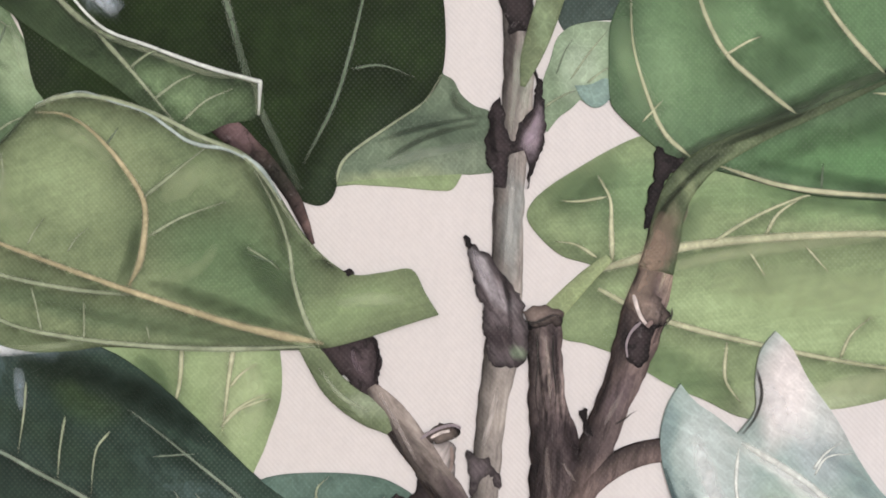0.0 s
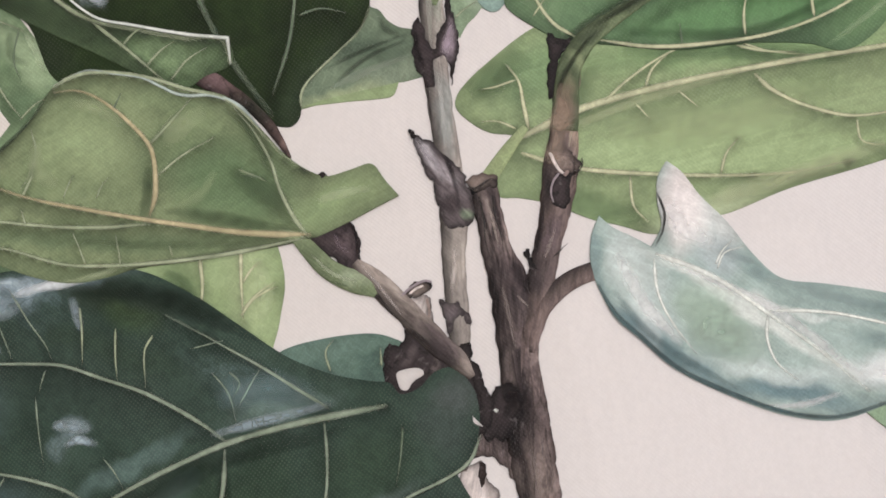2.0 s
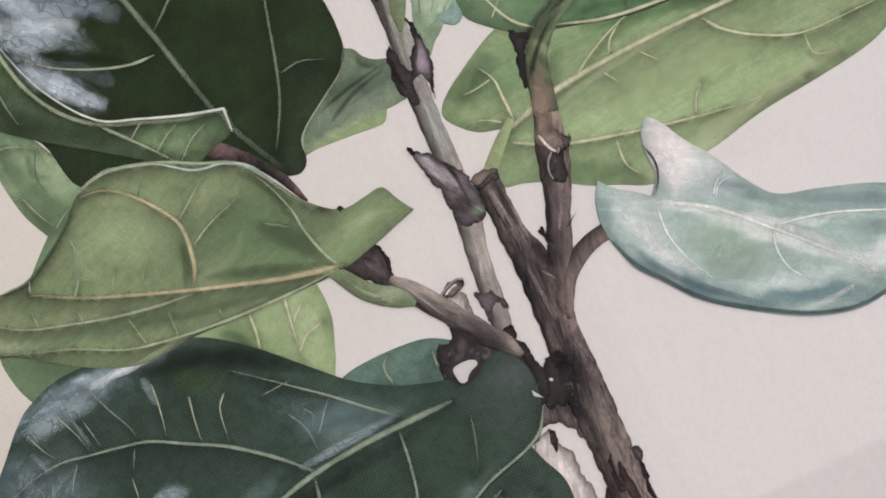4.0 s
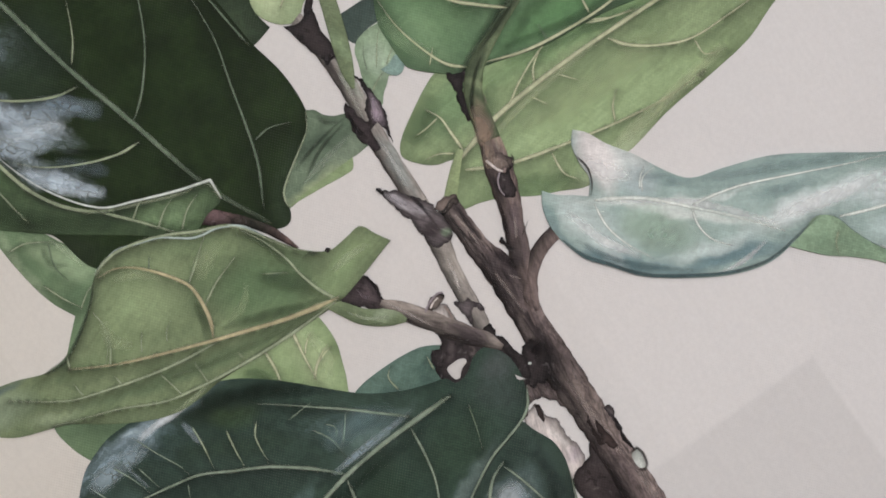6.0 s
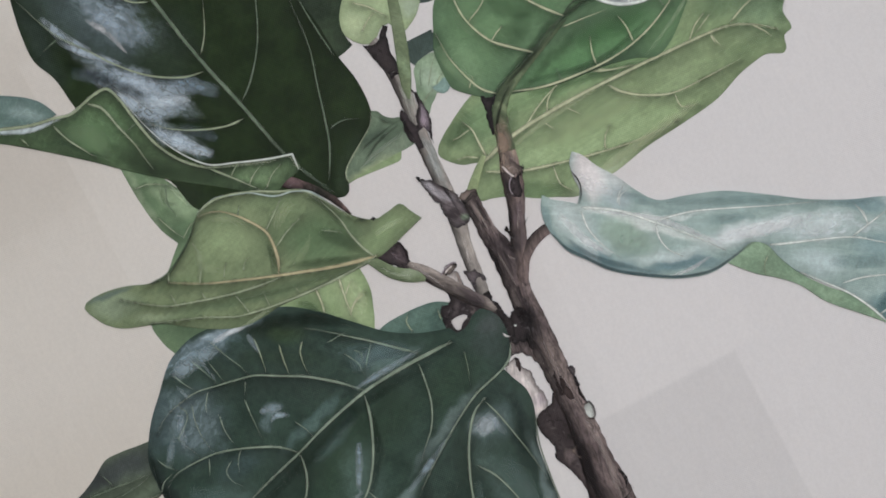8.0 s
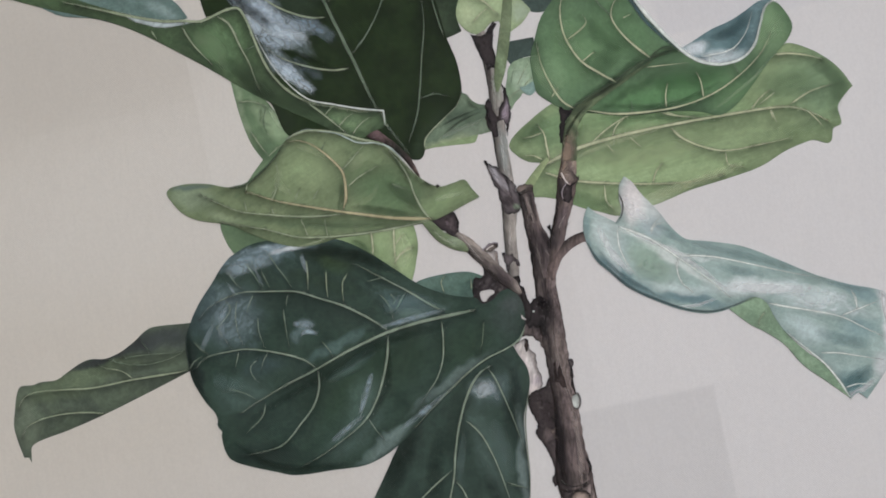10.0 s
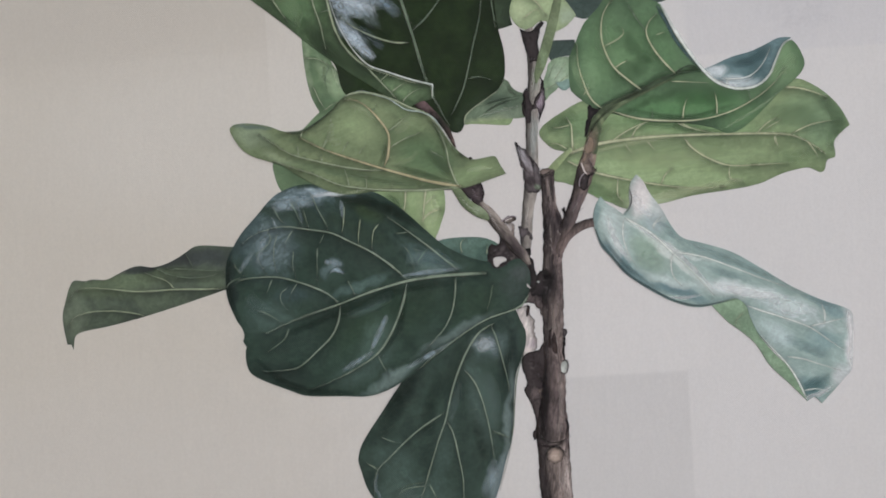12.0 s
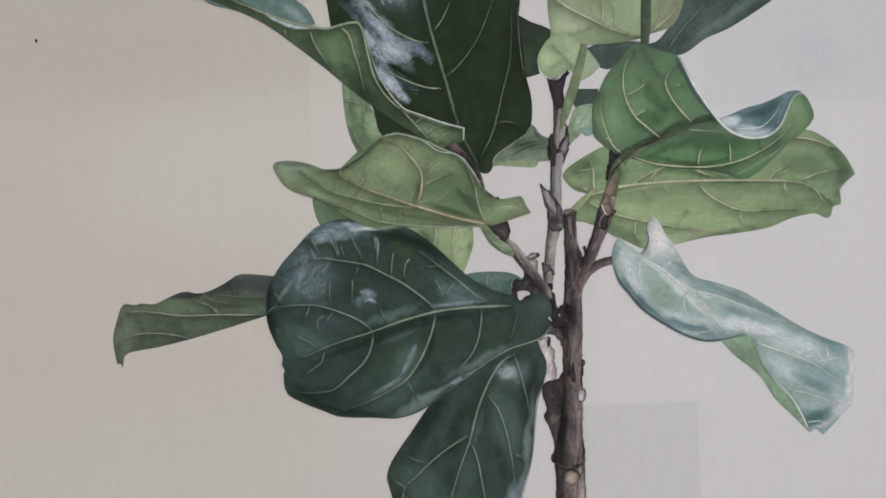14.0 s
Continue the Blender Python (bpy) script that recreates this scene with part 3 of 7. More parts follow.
pet_j = stem("petiole", "green petiole", fig, deep_rib, 3, (2.77, 14.36, 0.43), (2.73, 13.41, 0.43), (2.73, 12.46, 0.43), (2.70, 11.46, 0.33))
ink_i2 = ink("ink_i2", "86a17c", "7a9771", [(0.45, 9.63, 0.71, 0.52, 1, '52675b', 0.85, 'soft'), (0.11, 8.27, 0.43, 0.60, 21, '9db596', 0.70, 'soft'), (0.71, 7.80, 0.33, 0.29, 1, '5f8583', 0.80, 'soft')])
leaf_i = plate("leaf", "small green leaf with a curled tip", fig, ink_i2, 2, [(-0.46, 8.07), (-0.36, 8.38), (-0.28, 8.69), (-0.15, 8.85), (0.02, 8.94), (0.37, 9.00), (0.80, 8.97), (0.83, 7.75), (0.53, 7.77), (0.36, 7.65), (0.23, 7.71), (0.12, 7.77), (-0.03, 7.62), (-0.20, 7.49), (-0.37, 7.26), (-0.46, 7.32), (-0.49, 7.72)])
slate_i = plate("leaf", "slate green leaf in the shade of the crown", fig, ink_k, 1, [(-0.22, 9.65), (0.78, 9.67), (0.80, 9.02), (0.37, 9.01), (0.02, 8.94), (-0.15, 8.83), (-0.26, 9.04)])
tip_i = plate("curled_tip", "blue-green curled leaf tip", fig, ink_tip, 3, [(0.03, 7.99), (0.26, 8.01), (0.50, 8.11), (0.62, 8.02), (0.60, 7.84), (0.46, 7.68), (0.30, 7.66), (0.14, 7.78)])
vein("vein", leaf_i, pale_vein, 0.52, 0.35, (-0.45, 7.63), (-0.25, 7.77), (-0.08, 7.86), (0.07, 7.92))
vein("vein", leaf_i, pale_vein, 0.43, 0.35, (0.22, 8.03), (0.41, 8.19), (0.61, 8.32))
vein("vein", leaf_i, dim_vein, 0.35, 0.35, (-0.26, 8.16), (-0.14, 8.51), (-0.02, 8.71))
vein("midrib", leaf_i, pale_vein, 0.35, 0.35, (-0.04, 8.08), (0.25, 8.52), (0.54, 8.88))
leaf_c = plate("leaf", "yellow-green leaf behind the dark leaf", fig, ink_l3, 2, [(-8.00, 3.86), (-4.49, 3.90), (-4.42, 3.42), (-4.43, 2.94), (-4.57, 2.46), (-4.71, 2.05), (-5.02, 1.56), (-6.03, 1.59), (-7.74, 2.53)])
vein("vein", leaf_c, cream_vein, 0.97, 0.35, (-6.01, 3.76), (-6.03, 3.16), (-6.14, 2.68))
vein("vein", leaf_c, cream_vein, 0.96, 0.35, (-5.19, 3.78), (-5.26, 3.17), (-5.32, 2.45))
vein("vein", leaf_c, cream_vein, 0.60, 0.35, (-5.30, 2.62), (-4.96, 2.89), (-4.60, 3.06))

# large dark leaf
# blue-grey soft and crackle tones: this leaf's gloss, put into its ink
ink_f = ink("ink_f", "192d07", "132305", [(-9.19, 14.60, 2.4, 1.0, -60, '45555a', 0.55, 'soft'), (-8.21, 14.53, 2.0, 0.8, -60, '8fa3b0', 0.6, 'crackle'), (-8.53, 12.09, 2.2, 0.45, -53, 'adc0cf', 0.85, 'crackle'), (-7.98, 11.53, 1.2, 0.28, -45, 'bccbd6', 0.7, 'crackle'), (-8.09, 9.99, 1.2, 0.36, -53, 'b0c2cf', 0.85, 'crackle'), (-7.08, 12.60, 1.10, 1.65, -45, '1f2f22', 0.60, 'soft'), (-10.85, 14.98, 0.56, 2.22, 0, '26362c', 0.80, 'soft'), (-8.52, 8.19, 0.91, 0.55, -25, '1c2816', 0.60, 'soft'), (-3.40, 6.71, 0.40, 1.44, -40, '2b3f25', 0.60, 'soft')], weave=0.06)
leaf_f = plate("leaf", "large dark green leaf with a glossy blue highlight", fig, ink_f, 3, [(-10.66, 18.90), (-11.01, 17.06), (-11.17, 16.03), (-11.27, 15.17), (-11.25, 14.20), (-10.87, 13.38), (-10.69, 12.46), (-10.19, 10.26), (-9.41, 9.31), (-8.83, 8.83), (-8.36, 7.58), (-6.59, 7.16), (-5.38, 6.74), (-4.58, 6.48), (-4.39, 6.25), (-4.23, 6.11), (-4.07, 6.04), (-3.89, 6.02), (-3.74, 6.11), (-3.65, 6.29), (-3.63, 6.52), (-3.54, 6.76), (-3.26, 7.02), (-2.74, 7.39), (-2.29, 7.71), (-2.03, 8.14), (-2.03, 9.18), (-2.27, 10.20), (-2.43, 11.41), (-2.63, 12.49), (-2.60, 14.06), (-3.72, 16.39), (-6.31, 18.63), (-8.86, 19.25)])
vein("midrib", leaf_f, dim_vein, 1.47, 0.80, (-7.45, 16.17), (-6.94, 14.43), (-6.38, 12.17), (-5.69, 9.96), (-5.05, 7.88), (-4.21, 6.26))
vein("vein", leaf_f, pale_vein, 0.82, 0.35, (-6.40, 11.55), (-6.93, 11.62), (-7.60, 11.91), (-8.22, 12.32), (-8.92, 13.01), (-9.56, 13.81), (-10.21, 14.59), (-10.64, 15.42), (-10.98, 16.24))
vein("vein", leaf_f, pale_vein, 0.82, 0.35, (-5.84, 9.63), (-6.44, 9.65), (-7.31, 9.92), (-8.13, 10.34), (-8.78, 10.89))
vein("vein", leaf_f, pale_vein, 0.55, 0.35, (-6.23, 12.06), (-5.85, 12.62), (-5.44, 13.62))
vein("vein", leaf_f, pale_vein, 0.73, 0.35, (-7.05, 14.32), (-7.58, 14.57), (-8.11, 15.18), (-8.58, 15.91))
vein("vein", leaf_f, dim_vein, 0.55, 0.35, (-10.26, 14.50), (-10.60, 14.42), (-10.99, 14.24))
vein("vein", leaf_f, dim_vein, 0.72, 0.35, (-5.71, 10.09), (-5.07, 10.70), (-4.36, 11.75), (-3.74, 13.38), (-3.56, 14.10))
vein("vein", leaf_f, dim_vein, 0.84, 0.35, (-4.17, 6.67), (-3.71, 7.64), (-3.48, 8.48), (-3.25, 9.56), (-2.98, 10.76), (-2.93, 11.95), (-2.95, 13.15))
vein("vein", leaf_f, dim_vein, 0.60, 0.35, (-3.47, 8.17), (-2.99, 8.24), (-2.47, 8.06))
vein("margin", leaf_f, pale_vein, 0.62, 0.60, (-3.63, 6.37), (-3.62, 6.54), (-3.53, 6.75), (-3.25, 7.00), (-2.73, 7.37), (-2.29, 7.70), (-2.04, 8.12))
vein("margin", leaf_f, dim_vein, 0.72, 0.35, (-2.35, 10.16), (-2.51, 11.12), (-2.65, 12.31), (-2.71, 13.62))

# leaf of the upper right with its rolled rim
ink_m = ink("ink_m", "4e6f47", "446440", [(2.24, 8.89, 1.42, 1.66, 1, '5f8752', 0.60, 'soft'), (5.11, 7.01, 2.83, 0.61, 1, '47793f', 0.80, 'soft'), (8.85, 8.47, 0.94, 1.17, 1, '6f9160', 0.70, 'soft'), (3.89, 9.37, 1.18, 1.66, 31, '4f7746', 0.60, 'soft'), (3.69, 7.18, 1.89, 0.19, 26, '33522d', 0.70, 'soft'), (1.31, 7.92, 0.48, 1.19, 1, '6f9462', 0.50, 'soft'), (7.48, 6.55, 1.18, 0.47, 21, '557f48', 0.60, 'soft')], net=0.07)
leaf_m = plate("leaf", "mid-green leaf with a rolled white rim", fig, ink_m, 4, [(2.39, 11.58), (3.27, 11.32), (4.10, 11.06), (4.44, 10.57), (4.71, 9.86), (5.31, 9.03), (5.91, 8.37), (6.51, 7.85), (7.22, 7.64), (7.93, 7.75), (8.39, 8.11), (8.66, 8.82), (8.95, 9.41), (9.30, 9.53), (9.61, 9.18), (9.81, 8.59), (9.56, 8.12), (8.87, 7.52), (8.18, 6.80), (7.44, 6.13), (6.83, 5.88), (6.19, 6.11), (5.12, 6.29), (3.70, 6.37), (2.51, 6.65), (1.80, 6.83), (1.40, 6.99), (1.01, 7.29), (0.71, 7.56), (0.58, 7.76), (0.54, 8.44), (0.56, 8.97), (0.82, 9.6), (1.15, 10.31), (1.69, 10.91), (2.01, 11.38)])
vein("midrib", leaf_m, deep_rib, 3.33, 0.35, (1.70, 6.92), (2.39, 7.15), (3.33, 7.56), (4.15, 8.00), (4.74, 8.26), (5.61, 8.44))
vein("vein", leaf_m, cream_vein, 0.95, 0.35, (3.49, 7.56), (2.85, 8.06), (2.29, 8.58), (1.90, 9.41), (1.82, 10.07), (1.93, 10.74), (2.32, 11.31))
vein("vein", leaf_m, cream_vein, 0.94, 0.35, (4.74, 8.26), (4.25, 8.78), (3.84, 9.33), (3.60, 9.90), (3.71, 10.32), (4.01, 10.64))
vein("vein", leaf_m, cream_vein, 0.59, 0.35, (1.90, 9.36), (2.47, 9.65), (2.70, 9.89), (2.62, 10.13))
vein("vein", leaf_m, cream_vein, 0.59, 0.35, (2.32, 8.50), (2.67, 8.72), (2.86, 8.80))
vein("vein", leaf_m, dim_vein, 0.59, 0.35, (3.60, 9.92), (3.16, 10.56), (2.67, 11.39))
vein("vein", leaf_m, cream_vein, 0.83, 0.35, (1.85, 6.90), (1.44, 7.26), (1.17, 7.80), (0.91, 8.64), (0.85, 9.47))
vein("vein", leaf_m, cream_vein, 0.95, 0.35, (2.27, 6.79), (3.23, 6.51), (4.41, 6.40), (5.59, 6.42), (6.77, 6.69), (7.82, 7.22), (8.63, 7.87), (9.04, 8.47))
vein("vein", leaf_m, cream_vein, 0.71, 0.35, (5.03, 6.46), (5.07, 6.89), (5.22, 7.34))
vein("vein", leaf_m, cream_vein, 0.71, 0.35, (6.37, 6.59), (6.36, 7.14), (6.26, 7.54))
vein("vein", leaf_m, dim_vein, 0.47, 0.35, (3.82, 6.47), (3.84, 6.87))
vein("vein", leaf_m, dim_vein, 0.47, 0.35, (7.70, 7.22), (7.58, 7.62))
vein("vein", leaf_m, deep_rib, 0.94, 0.35, (4.74, 8.29), (5.20, 8.55), (5.68, 8.49))
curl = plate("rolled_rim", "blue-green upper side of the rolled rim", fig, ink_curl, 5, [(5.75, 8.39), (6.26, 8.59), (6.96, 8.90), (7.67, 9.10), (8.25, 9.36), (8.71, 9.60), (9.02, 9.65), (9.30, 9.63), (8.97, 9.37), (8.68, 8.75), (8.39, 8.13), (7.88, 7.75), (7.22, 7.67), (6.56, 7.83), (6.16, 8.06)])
vein("rim", curl, white_vein, 1.42, 0.60, (4.15, 11.04), (4.58, 10.21), (5.07, 9.43), (5.60, 8.68), (6.16, 8.06), (6.63, 7.78), (7.22, 7.64), (7.93, 7.75), (8.41, 8.15), (8.70, 8.80), (8.97, 9.39), (9.30, 9.58))
vein("dark_rim", curl, teal_edge, 2.13, 0.50, (4.00, 10.97), (4.39, 10.33), (4.74, 9.62), (5.32, 8.86), (5.75, 8.39))
vein("vein", curl, white_vein, 0.47, 0.35, (6.75, 7.74), (6.79, 8.07))
vein("vein", curl, white_vein, 0.47, 0.35, (6.51, 8.02), (7.57, 8.10), (8.14, 8.58), (8.48, 9.29))

# leaf stalk cluster at the top of the thin stem
ink_i = ink("ink_i", "93a873", "85996a", [(-1.36, 10.77, 0.48, 0.48, 1, 'a9bb86', 0.70, 'soft'), (0.43, 10.59, 0.38, 0.43, 1, '8fa184', 0.80, 'soft')], net=0.07)
leaf_s = plate("leaf", "small pale young leaf", fig, ink_i, 3, [(-1.81, 10.81), (-1.65, 11.36), (-1.25, 11.84), (-0.66, 12.01), (0.06, 11.54), (0.42, 11.21), (0.84, 10.64), (0.51, 10.26), (0.08, 10.01), (-0.15, 9.92), (-0.35, 10.42), (-0.64, 10.39), (-0.99, 10.10), (-1.30, 10.12), (-1.64, 10.41)])
vein("vein", leaf_s, cream_vein, 0.72, 0.35, (-1.13, 11.49), (-0.70, 11.13), (-0.35, 10.65))
vein("vein", leaf_s, cream_vein, 0.48, 0.35, (-1.24, 10.53), (-0.88, 10.82), (-0.57, 10.94))

# curled leaf in front of the dark one
ink_gl = ink("ink_gl", "4f6a62", "5f7a74", [(-12.23, 12.75, 0.73, 0.24, -29, '7e9590', 0.60, 'soft')])
leaf_gu = plate("leaf", "blue-green turned edge of the curled leaf", fig, ink_gl, 4, [(-17.62, 14.54), (-15.17, 14.42), (-13.21, 13.87), (-12.23, 13.40), (-11.62, 12.92), (-11.30, 12.34), (-12.22, 12.19), (-13.44, 12.38), (-14.66, 12.86), (-16.01, 13.24)])
ink_g = ink("ink_g", "435c36", "394f2f", [(-10.26, 11.19, 1.21, 0.97, -34, '557748', 0.70, 'soft'), (-7.80, 7.96, 1.45, 0.19, -34, '2f4429', 0.80, 'soft'), (-6.11, 7.81, 0.96, 0.39, -14, '6a8857', 0.70, 'soft'), (-11.23, 11.07, 1.46, 0.12, -39, '314a2c', 0.60, 'soft')], streak=35)
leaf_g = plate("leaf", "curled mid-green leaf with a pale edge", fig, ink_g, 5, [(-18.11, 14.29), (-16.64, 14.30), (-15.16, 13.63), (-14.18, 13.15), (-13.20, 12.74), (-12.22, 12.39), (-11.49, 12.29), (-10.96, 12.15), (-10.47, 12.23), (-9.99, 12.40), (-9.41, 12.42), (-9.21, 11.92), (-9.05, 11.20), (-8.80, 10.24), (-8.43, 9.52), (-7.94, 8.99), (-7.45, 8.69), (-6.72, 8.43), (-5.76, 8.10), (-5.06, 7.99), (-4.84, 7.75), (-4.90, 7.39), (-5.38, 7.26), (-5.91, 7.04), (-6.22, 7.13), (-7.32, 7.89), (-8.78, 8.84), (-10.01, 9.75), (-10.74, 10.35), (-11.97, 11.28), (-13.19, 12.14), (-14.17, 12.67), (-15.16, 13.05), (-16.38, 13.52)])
vein("margin", leaf_g, pale_vein, 1.22, 0.70, (-15.65, 13.62), (-14.42, 13.15), (-13.20, 12.67), (-12.22, 12.36), (-11.44, 12.24), (-10.88, 12.13), (-10.42, 12.23), (-9.94, 12.37), (-9.46, 12.37), (-9.23, 11.92), (-9.05, 11.15), (-8.78, 10.19), (-8.38, 9.47), (-7.89, 8.95), (-7.40, 8.64), (-6.67, 8.38), (-5.71, 8.05), (-5.03, 7.94), (-4.90, 7.43))
vein("vein", leaf_g, pale_vein, 0.85, 0.35, (-11.54, 12.03), (-11.29, 11.43), (-10.94, 10.90), (-10.67, 10.52))
vein("vein", leaf_g, pale_vein, 0.97, 0.35, (-10.23, 12.20), (-9.86, 11.87), (-9.61, 11.08), (-9.36, 10.36), (-9.25, 9.80), (-9.15, 9.39))
vein("vein", leaf_g, dim_vein, 0.61, 0.35, (-9.39, 10.86), (-8.93, 11.01))
vein("vein", leaf_g, pale_vein, 0.97, 0.35, (-7.52, 8.66), (-7.08, 8.21), (-6.64, 7.73), (-6.20, 7.23))
vein("vein", leaf_g, pale_vein, 0.60, 0.35, (-7.01, 8.09), (-6.72, 8.33), (-6.48, 8.43))
vein("vein", leaf_g, pale_vein, 0.60, 0.35, (-6.59, 7.61), (-6.23, 7.90), (-5.92, 8.05))
vein("vein", leaf_g, pale_vein, 0.60, 0.35, (-6.11, 7.28), (-5.75, 7.62), (-5.32, 7.82))
vein("vein", leaf_g, pale_vein, 0.61, 0.35, (-12.66, 12.09), (-12.51, 11.76))

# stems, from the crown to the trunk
# light and dark sides of the stems are put into these bark inks
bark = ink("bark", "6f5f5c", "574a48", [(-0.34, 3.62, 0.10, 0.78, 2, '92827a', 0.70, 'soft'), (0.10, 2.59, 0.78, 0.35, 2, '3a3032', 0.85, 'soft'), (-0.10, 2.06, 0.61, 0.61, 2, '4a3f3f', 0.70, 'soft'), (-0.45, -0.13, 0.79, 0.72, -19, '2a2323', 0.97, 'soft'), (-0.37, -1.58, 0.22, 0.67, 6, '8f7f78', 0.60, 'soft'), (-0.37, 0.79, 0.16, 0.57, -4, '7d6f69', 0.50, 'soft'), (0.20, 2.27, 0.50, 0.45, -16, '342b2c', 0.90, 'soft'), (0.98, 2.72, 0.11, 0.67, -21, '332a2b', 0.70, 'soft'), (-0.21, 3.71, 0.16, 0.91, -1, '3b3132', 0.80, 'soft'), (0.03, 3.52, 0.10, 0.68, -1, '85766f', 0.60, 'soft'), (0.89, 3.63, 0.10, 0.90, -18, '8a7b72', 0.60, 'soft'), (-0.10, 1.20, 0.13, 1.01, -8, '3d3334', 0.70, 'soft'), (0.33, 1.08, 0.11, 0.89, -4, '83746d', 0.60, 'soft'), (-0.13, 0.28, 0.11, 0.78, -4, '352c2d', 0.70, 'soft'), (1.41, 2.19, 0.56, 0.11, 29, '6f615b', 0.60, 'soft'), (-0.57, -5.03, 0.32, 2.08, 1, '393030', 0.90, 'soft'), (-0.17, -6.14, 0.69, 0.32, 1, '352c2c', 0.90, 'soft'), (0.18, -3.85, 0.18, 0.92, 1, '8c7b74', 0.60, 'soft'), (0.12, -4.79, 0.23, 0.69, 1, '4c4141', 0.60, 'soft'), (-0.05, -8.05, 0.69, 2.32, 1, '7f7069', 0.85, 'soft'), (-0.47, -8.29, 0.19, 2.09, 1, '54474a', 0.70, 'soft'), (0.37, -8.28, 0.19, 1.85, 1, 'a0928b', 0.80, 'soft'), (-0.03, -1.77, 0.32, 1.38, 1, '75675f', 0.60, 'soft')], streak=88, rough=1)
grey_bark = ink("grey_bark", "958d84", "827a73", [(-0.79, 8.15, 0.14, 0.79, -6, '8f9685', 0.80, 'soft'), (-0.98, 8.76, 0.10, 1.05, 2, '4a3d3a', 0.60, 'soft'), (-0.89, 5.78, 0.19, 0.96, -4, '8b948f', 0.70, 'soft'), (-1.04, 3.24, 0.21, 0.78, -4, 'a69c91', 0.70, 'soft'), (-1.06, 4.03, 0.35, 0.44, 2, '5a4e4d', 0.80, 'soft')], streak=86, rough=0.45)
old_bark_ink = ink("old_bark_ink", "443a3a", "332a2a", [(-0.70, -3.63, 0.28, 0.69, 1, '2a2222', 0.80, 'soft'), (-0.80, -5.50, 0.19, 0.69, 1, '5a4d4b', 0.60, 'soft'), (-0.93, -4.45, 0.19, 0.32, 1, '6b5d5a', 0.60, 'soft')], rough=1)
dark_bark = ink("dark_bark", "352d2d", "282122", [(-1.95, 1.69, 0.18, 0.09, -51, '6d605d', 0.80, 'soft'), (-1.76, 1.13, 0.10, 0.25, -26, '5d514f', 0.70, 'soft'), (-2.23, 1.32, 0.09, 0.18, -16, '54494a', 0.60, 'soft'), (-1.59, 0.68, 0.11, 0.11, -16, '4f4444', 0.60, 'soft')], rough=1)
twig_bark = ink("twig_bark", "75625c", "5c4e4c", [(2.74, 7.18, 1.62, 0.38, 27, '4f6140', 0.95, 'soft'), (1.77, 6.46, 0.39, 0.43, 52, '66774e', 0.90, 'soft'), (1.53, 5.85, 0.29, 0.52, -13, '707254', 0.85, 'soft'), (1.61, 5.15, 0.14, 0.52, -10, 'a08a76', 0.80, 'soft'), (1.32, 5.49, 0.12, 0.60, -10, '474a3a', 0.70, 'soft'), (0.84, 4.09, 0.14, 0.34, -8, '2c2425', 0.80, 'soft'), (1.27, 4.10, 0.15, 0.43, -18, '7a655d', 0.70, 'soft'), (0.82, 3.22, 0.26, 0.52, -28, '66565a', 0.70, 'soft'), (0.45, 2.43, 0.35, 0.43, 2, '3f3536', 0.80, 'soft'), (0.98, 2.19, 0.60, 0.21, 27, '5c4e49', 0.80, 'soft')], streak=75, rough=0.65)
left_bark = ink("left_bark", "857970", "6b605a", [(-2.64, 2.87, 0.27, 0.41, 35, '978b80', 0.70, 'soft'), (-1.53, 1.36, 0.41, 0.41, 40, '55494a', 0.85, 'soft'), (-2.10, 1.91, 0.16, 0.31, -5, '3d3333', 0.60, 'soft'), (-1.61, 1.44, 0.57, 0.20, -51, '473c3d', 0.85, 'soft'), (-2.50, 2.93, 0.69, 0.10, -58, 'a3978c', 0.60, 'soft')], streak=-50, rough=0.5)
green_stalk = ink("green_stalk", "6f8058", "5f7049", [(-3.05, 2.87, 0.35, 0.12, -28, '8a9a78', 0.70, 'soft'), (-3.86, 3.50, 0.14, 0.35, 32, '5b6d47', 0.60, 'soft'), (-0.50, 8.95, 0.17, 0.52, 2, '7f9a6a', 0.60, 'soft')], streak=-40)
stalk_ink = ink("stalk_ink", "3c4a30", "475637", [(2.66, 6.99, 1.71, 0.12, 27, '62744b', 0.70, 'soft'), (1.77, 6.42, 0.17, 0.38, 42, '77875a', 0.80, 'soft'), (1.57, 5.98, 0.17, 0.22, -13, '66664a', 0.90, 'soft'), (1.43, 5.50, 0.26, 0.34, -13, '6b6050', 0.95, 'soft')])
pink_bark = ink("pink_bark", "4d3c38", "3d2e2c", [(-5.27, 7.13, 0.45, 0.20, -33, '6f5556', 0.80, 'soft'), (-4.58, 6.43, 0.54, 0.36, -43, '2b2a20', 0.95, 'soft'), (-4.06, 5.69, 0.12, 0.27, -58, '7a6058', 0.60, 'soft')], rough=1)
cut_wood = ink("cut_wood", "8d7a6f", "6f5f58", [(-0.13, -6.88, 0.34, 0.29, 1, 'b39c8b', 0.80, 'soft'), (-1.83, 2.50, 0.24, 0.14, 1, 'b3a294', 0.70, 'soft'), (1.17, 4.58, 0.19, 0.24, 1, 'a08a7c', 0.70, 'soft')], rough=0.7)
pale_wood = ink("pale_wood", "c6bcb6", "b3a7a1", [(-0.95, -2.39, 0.29, 0.27, -19, 'a3949a', 0.80, 'soft'), (-1.17, -1.32, 0.18, 0.34, -19, 'a89a96', 0.70, 'soft'), (-1.16, -1.80, 0.11, 0.67, 11, 'd0c8c3', 0.70, 'soft')], streak=70, rough=0.45)
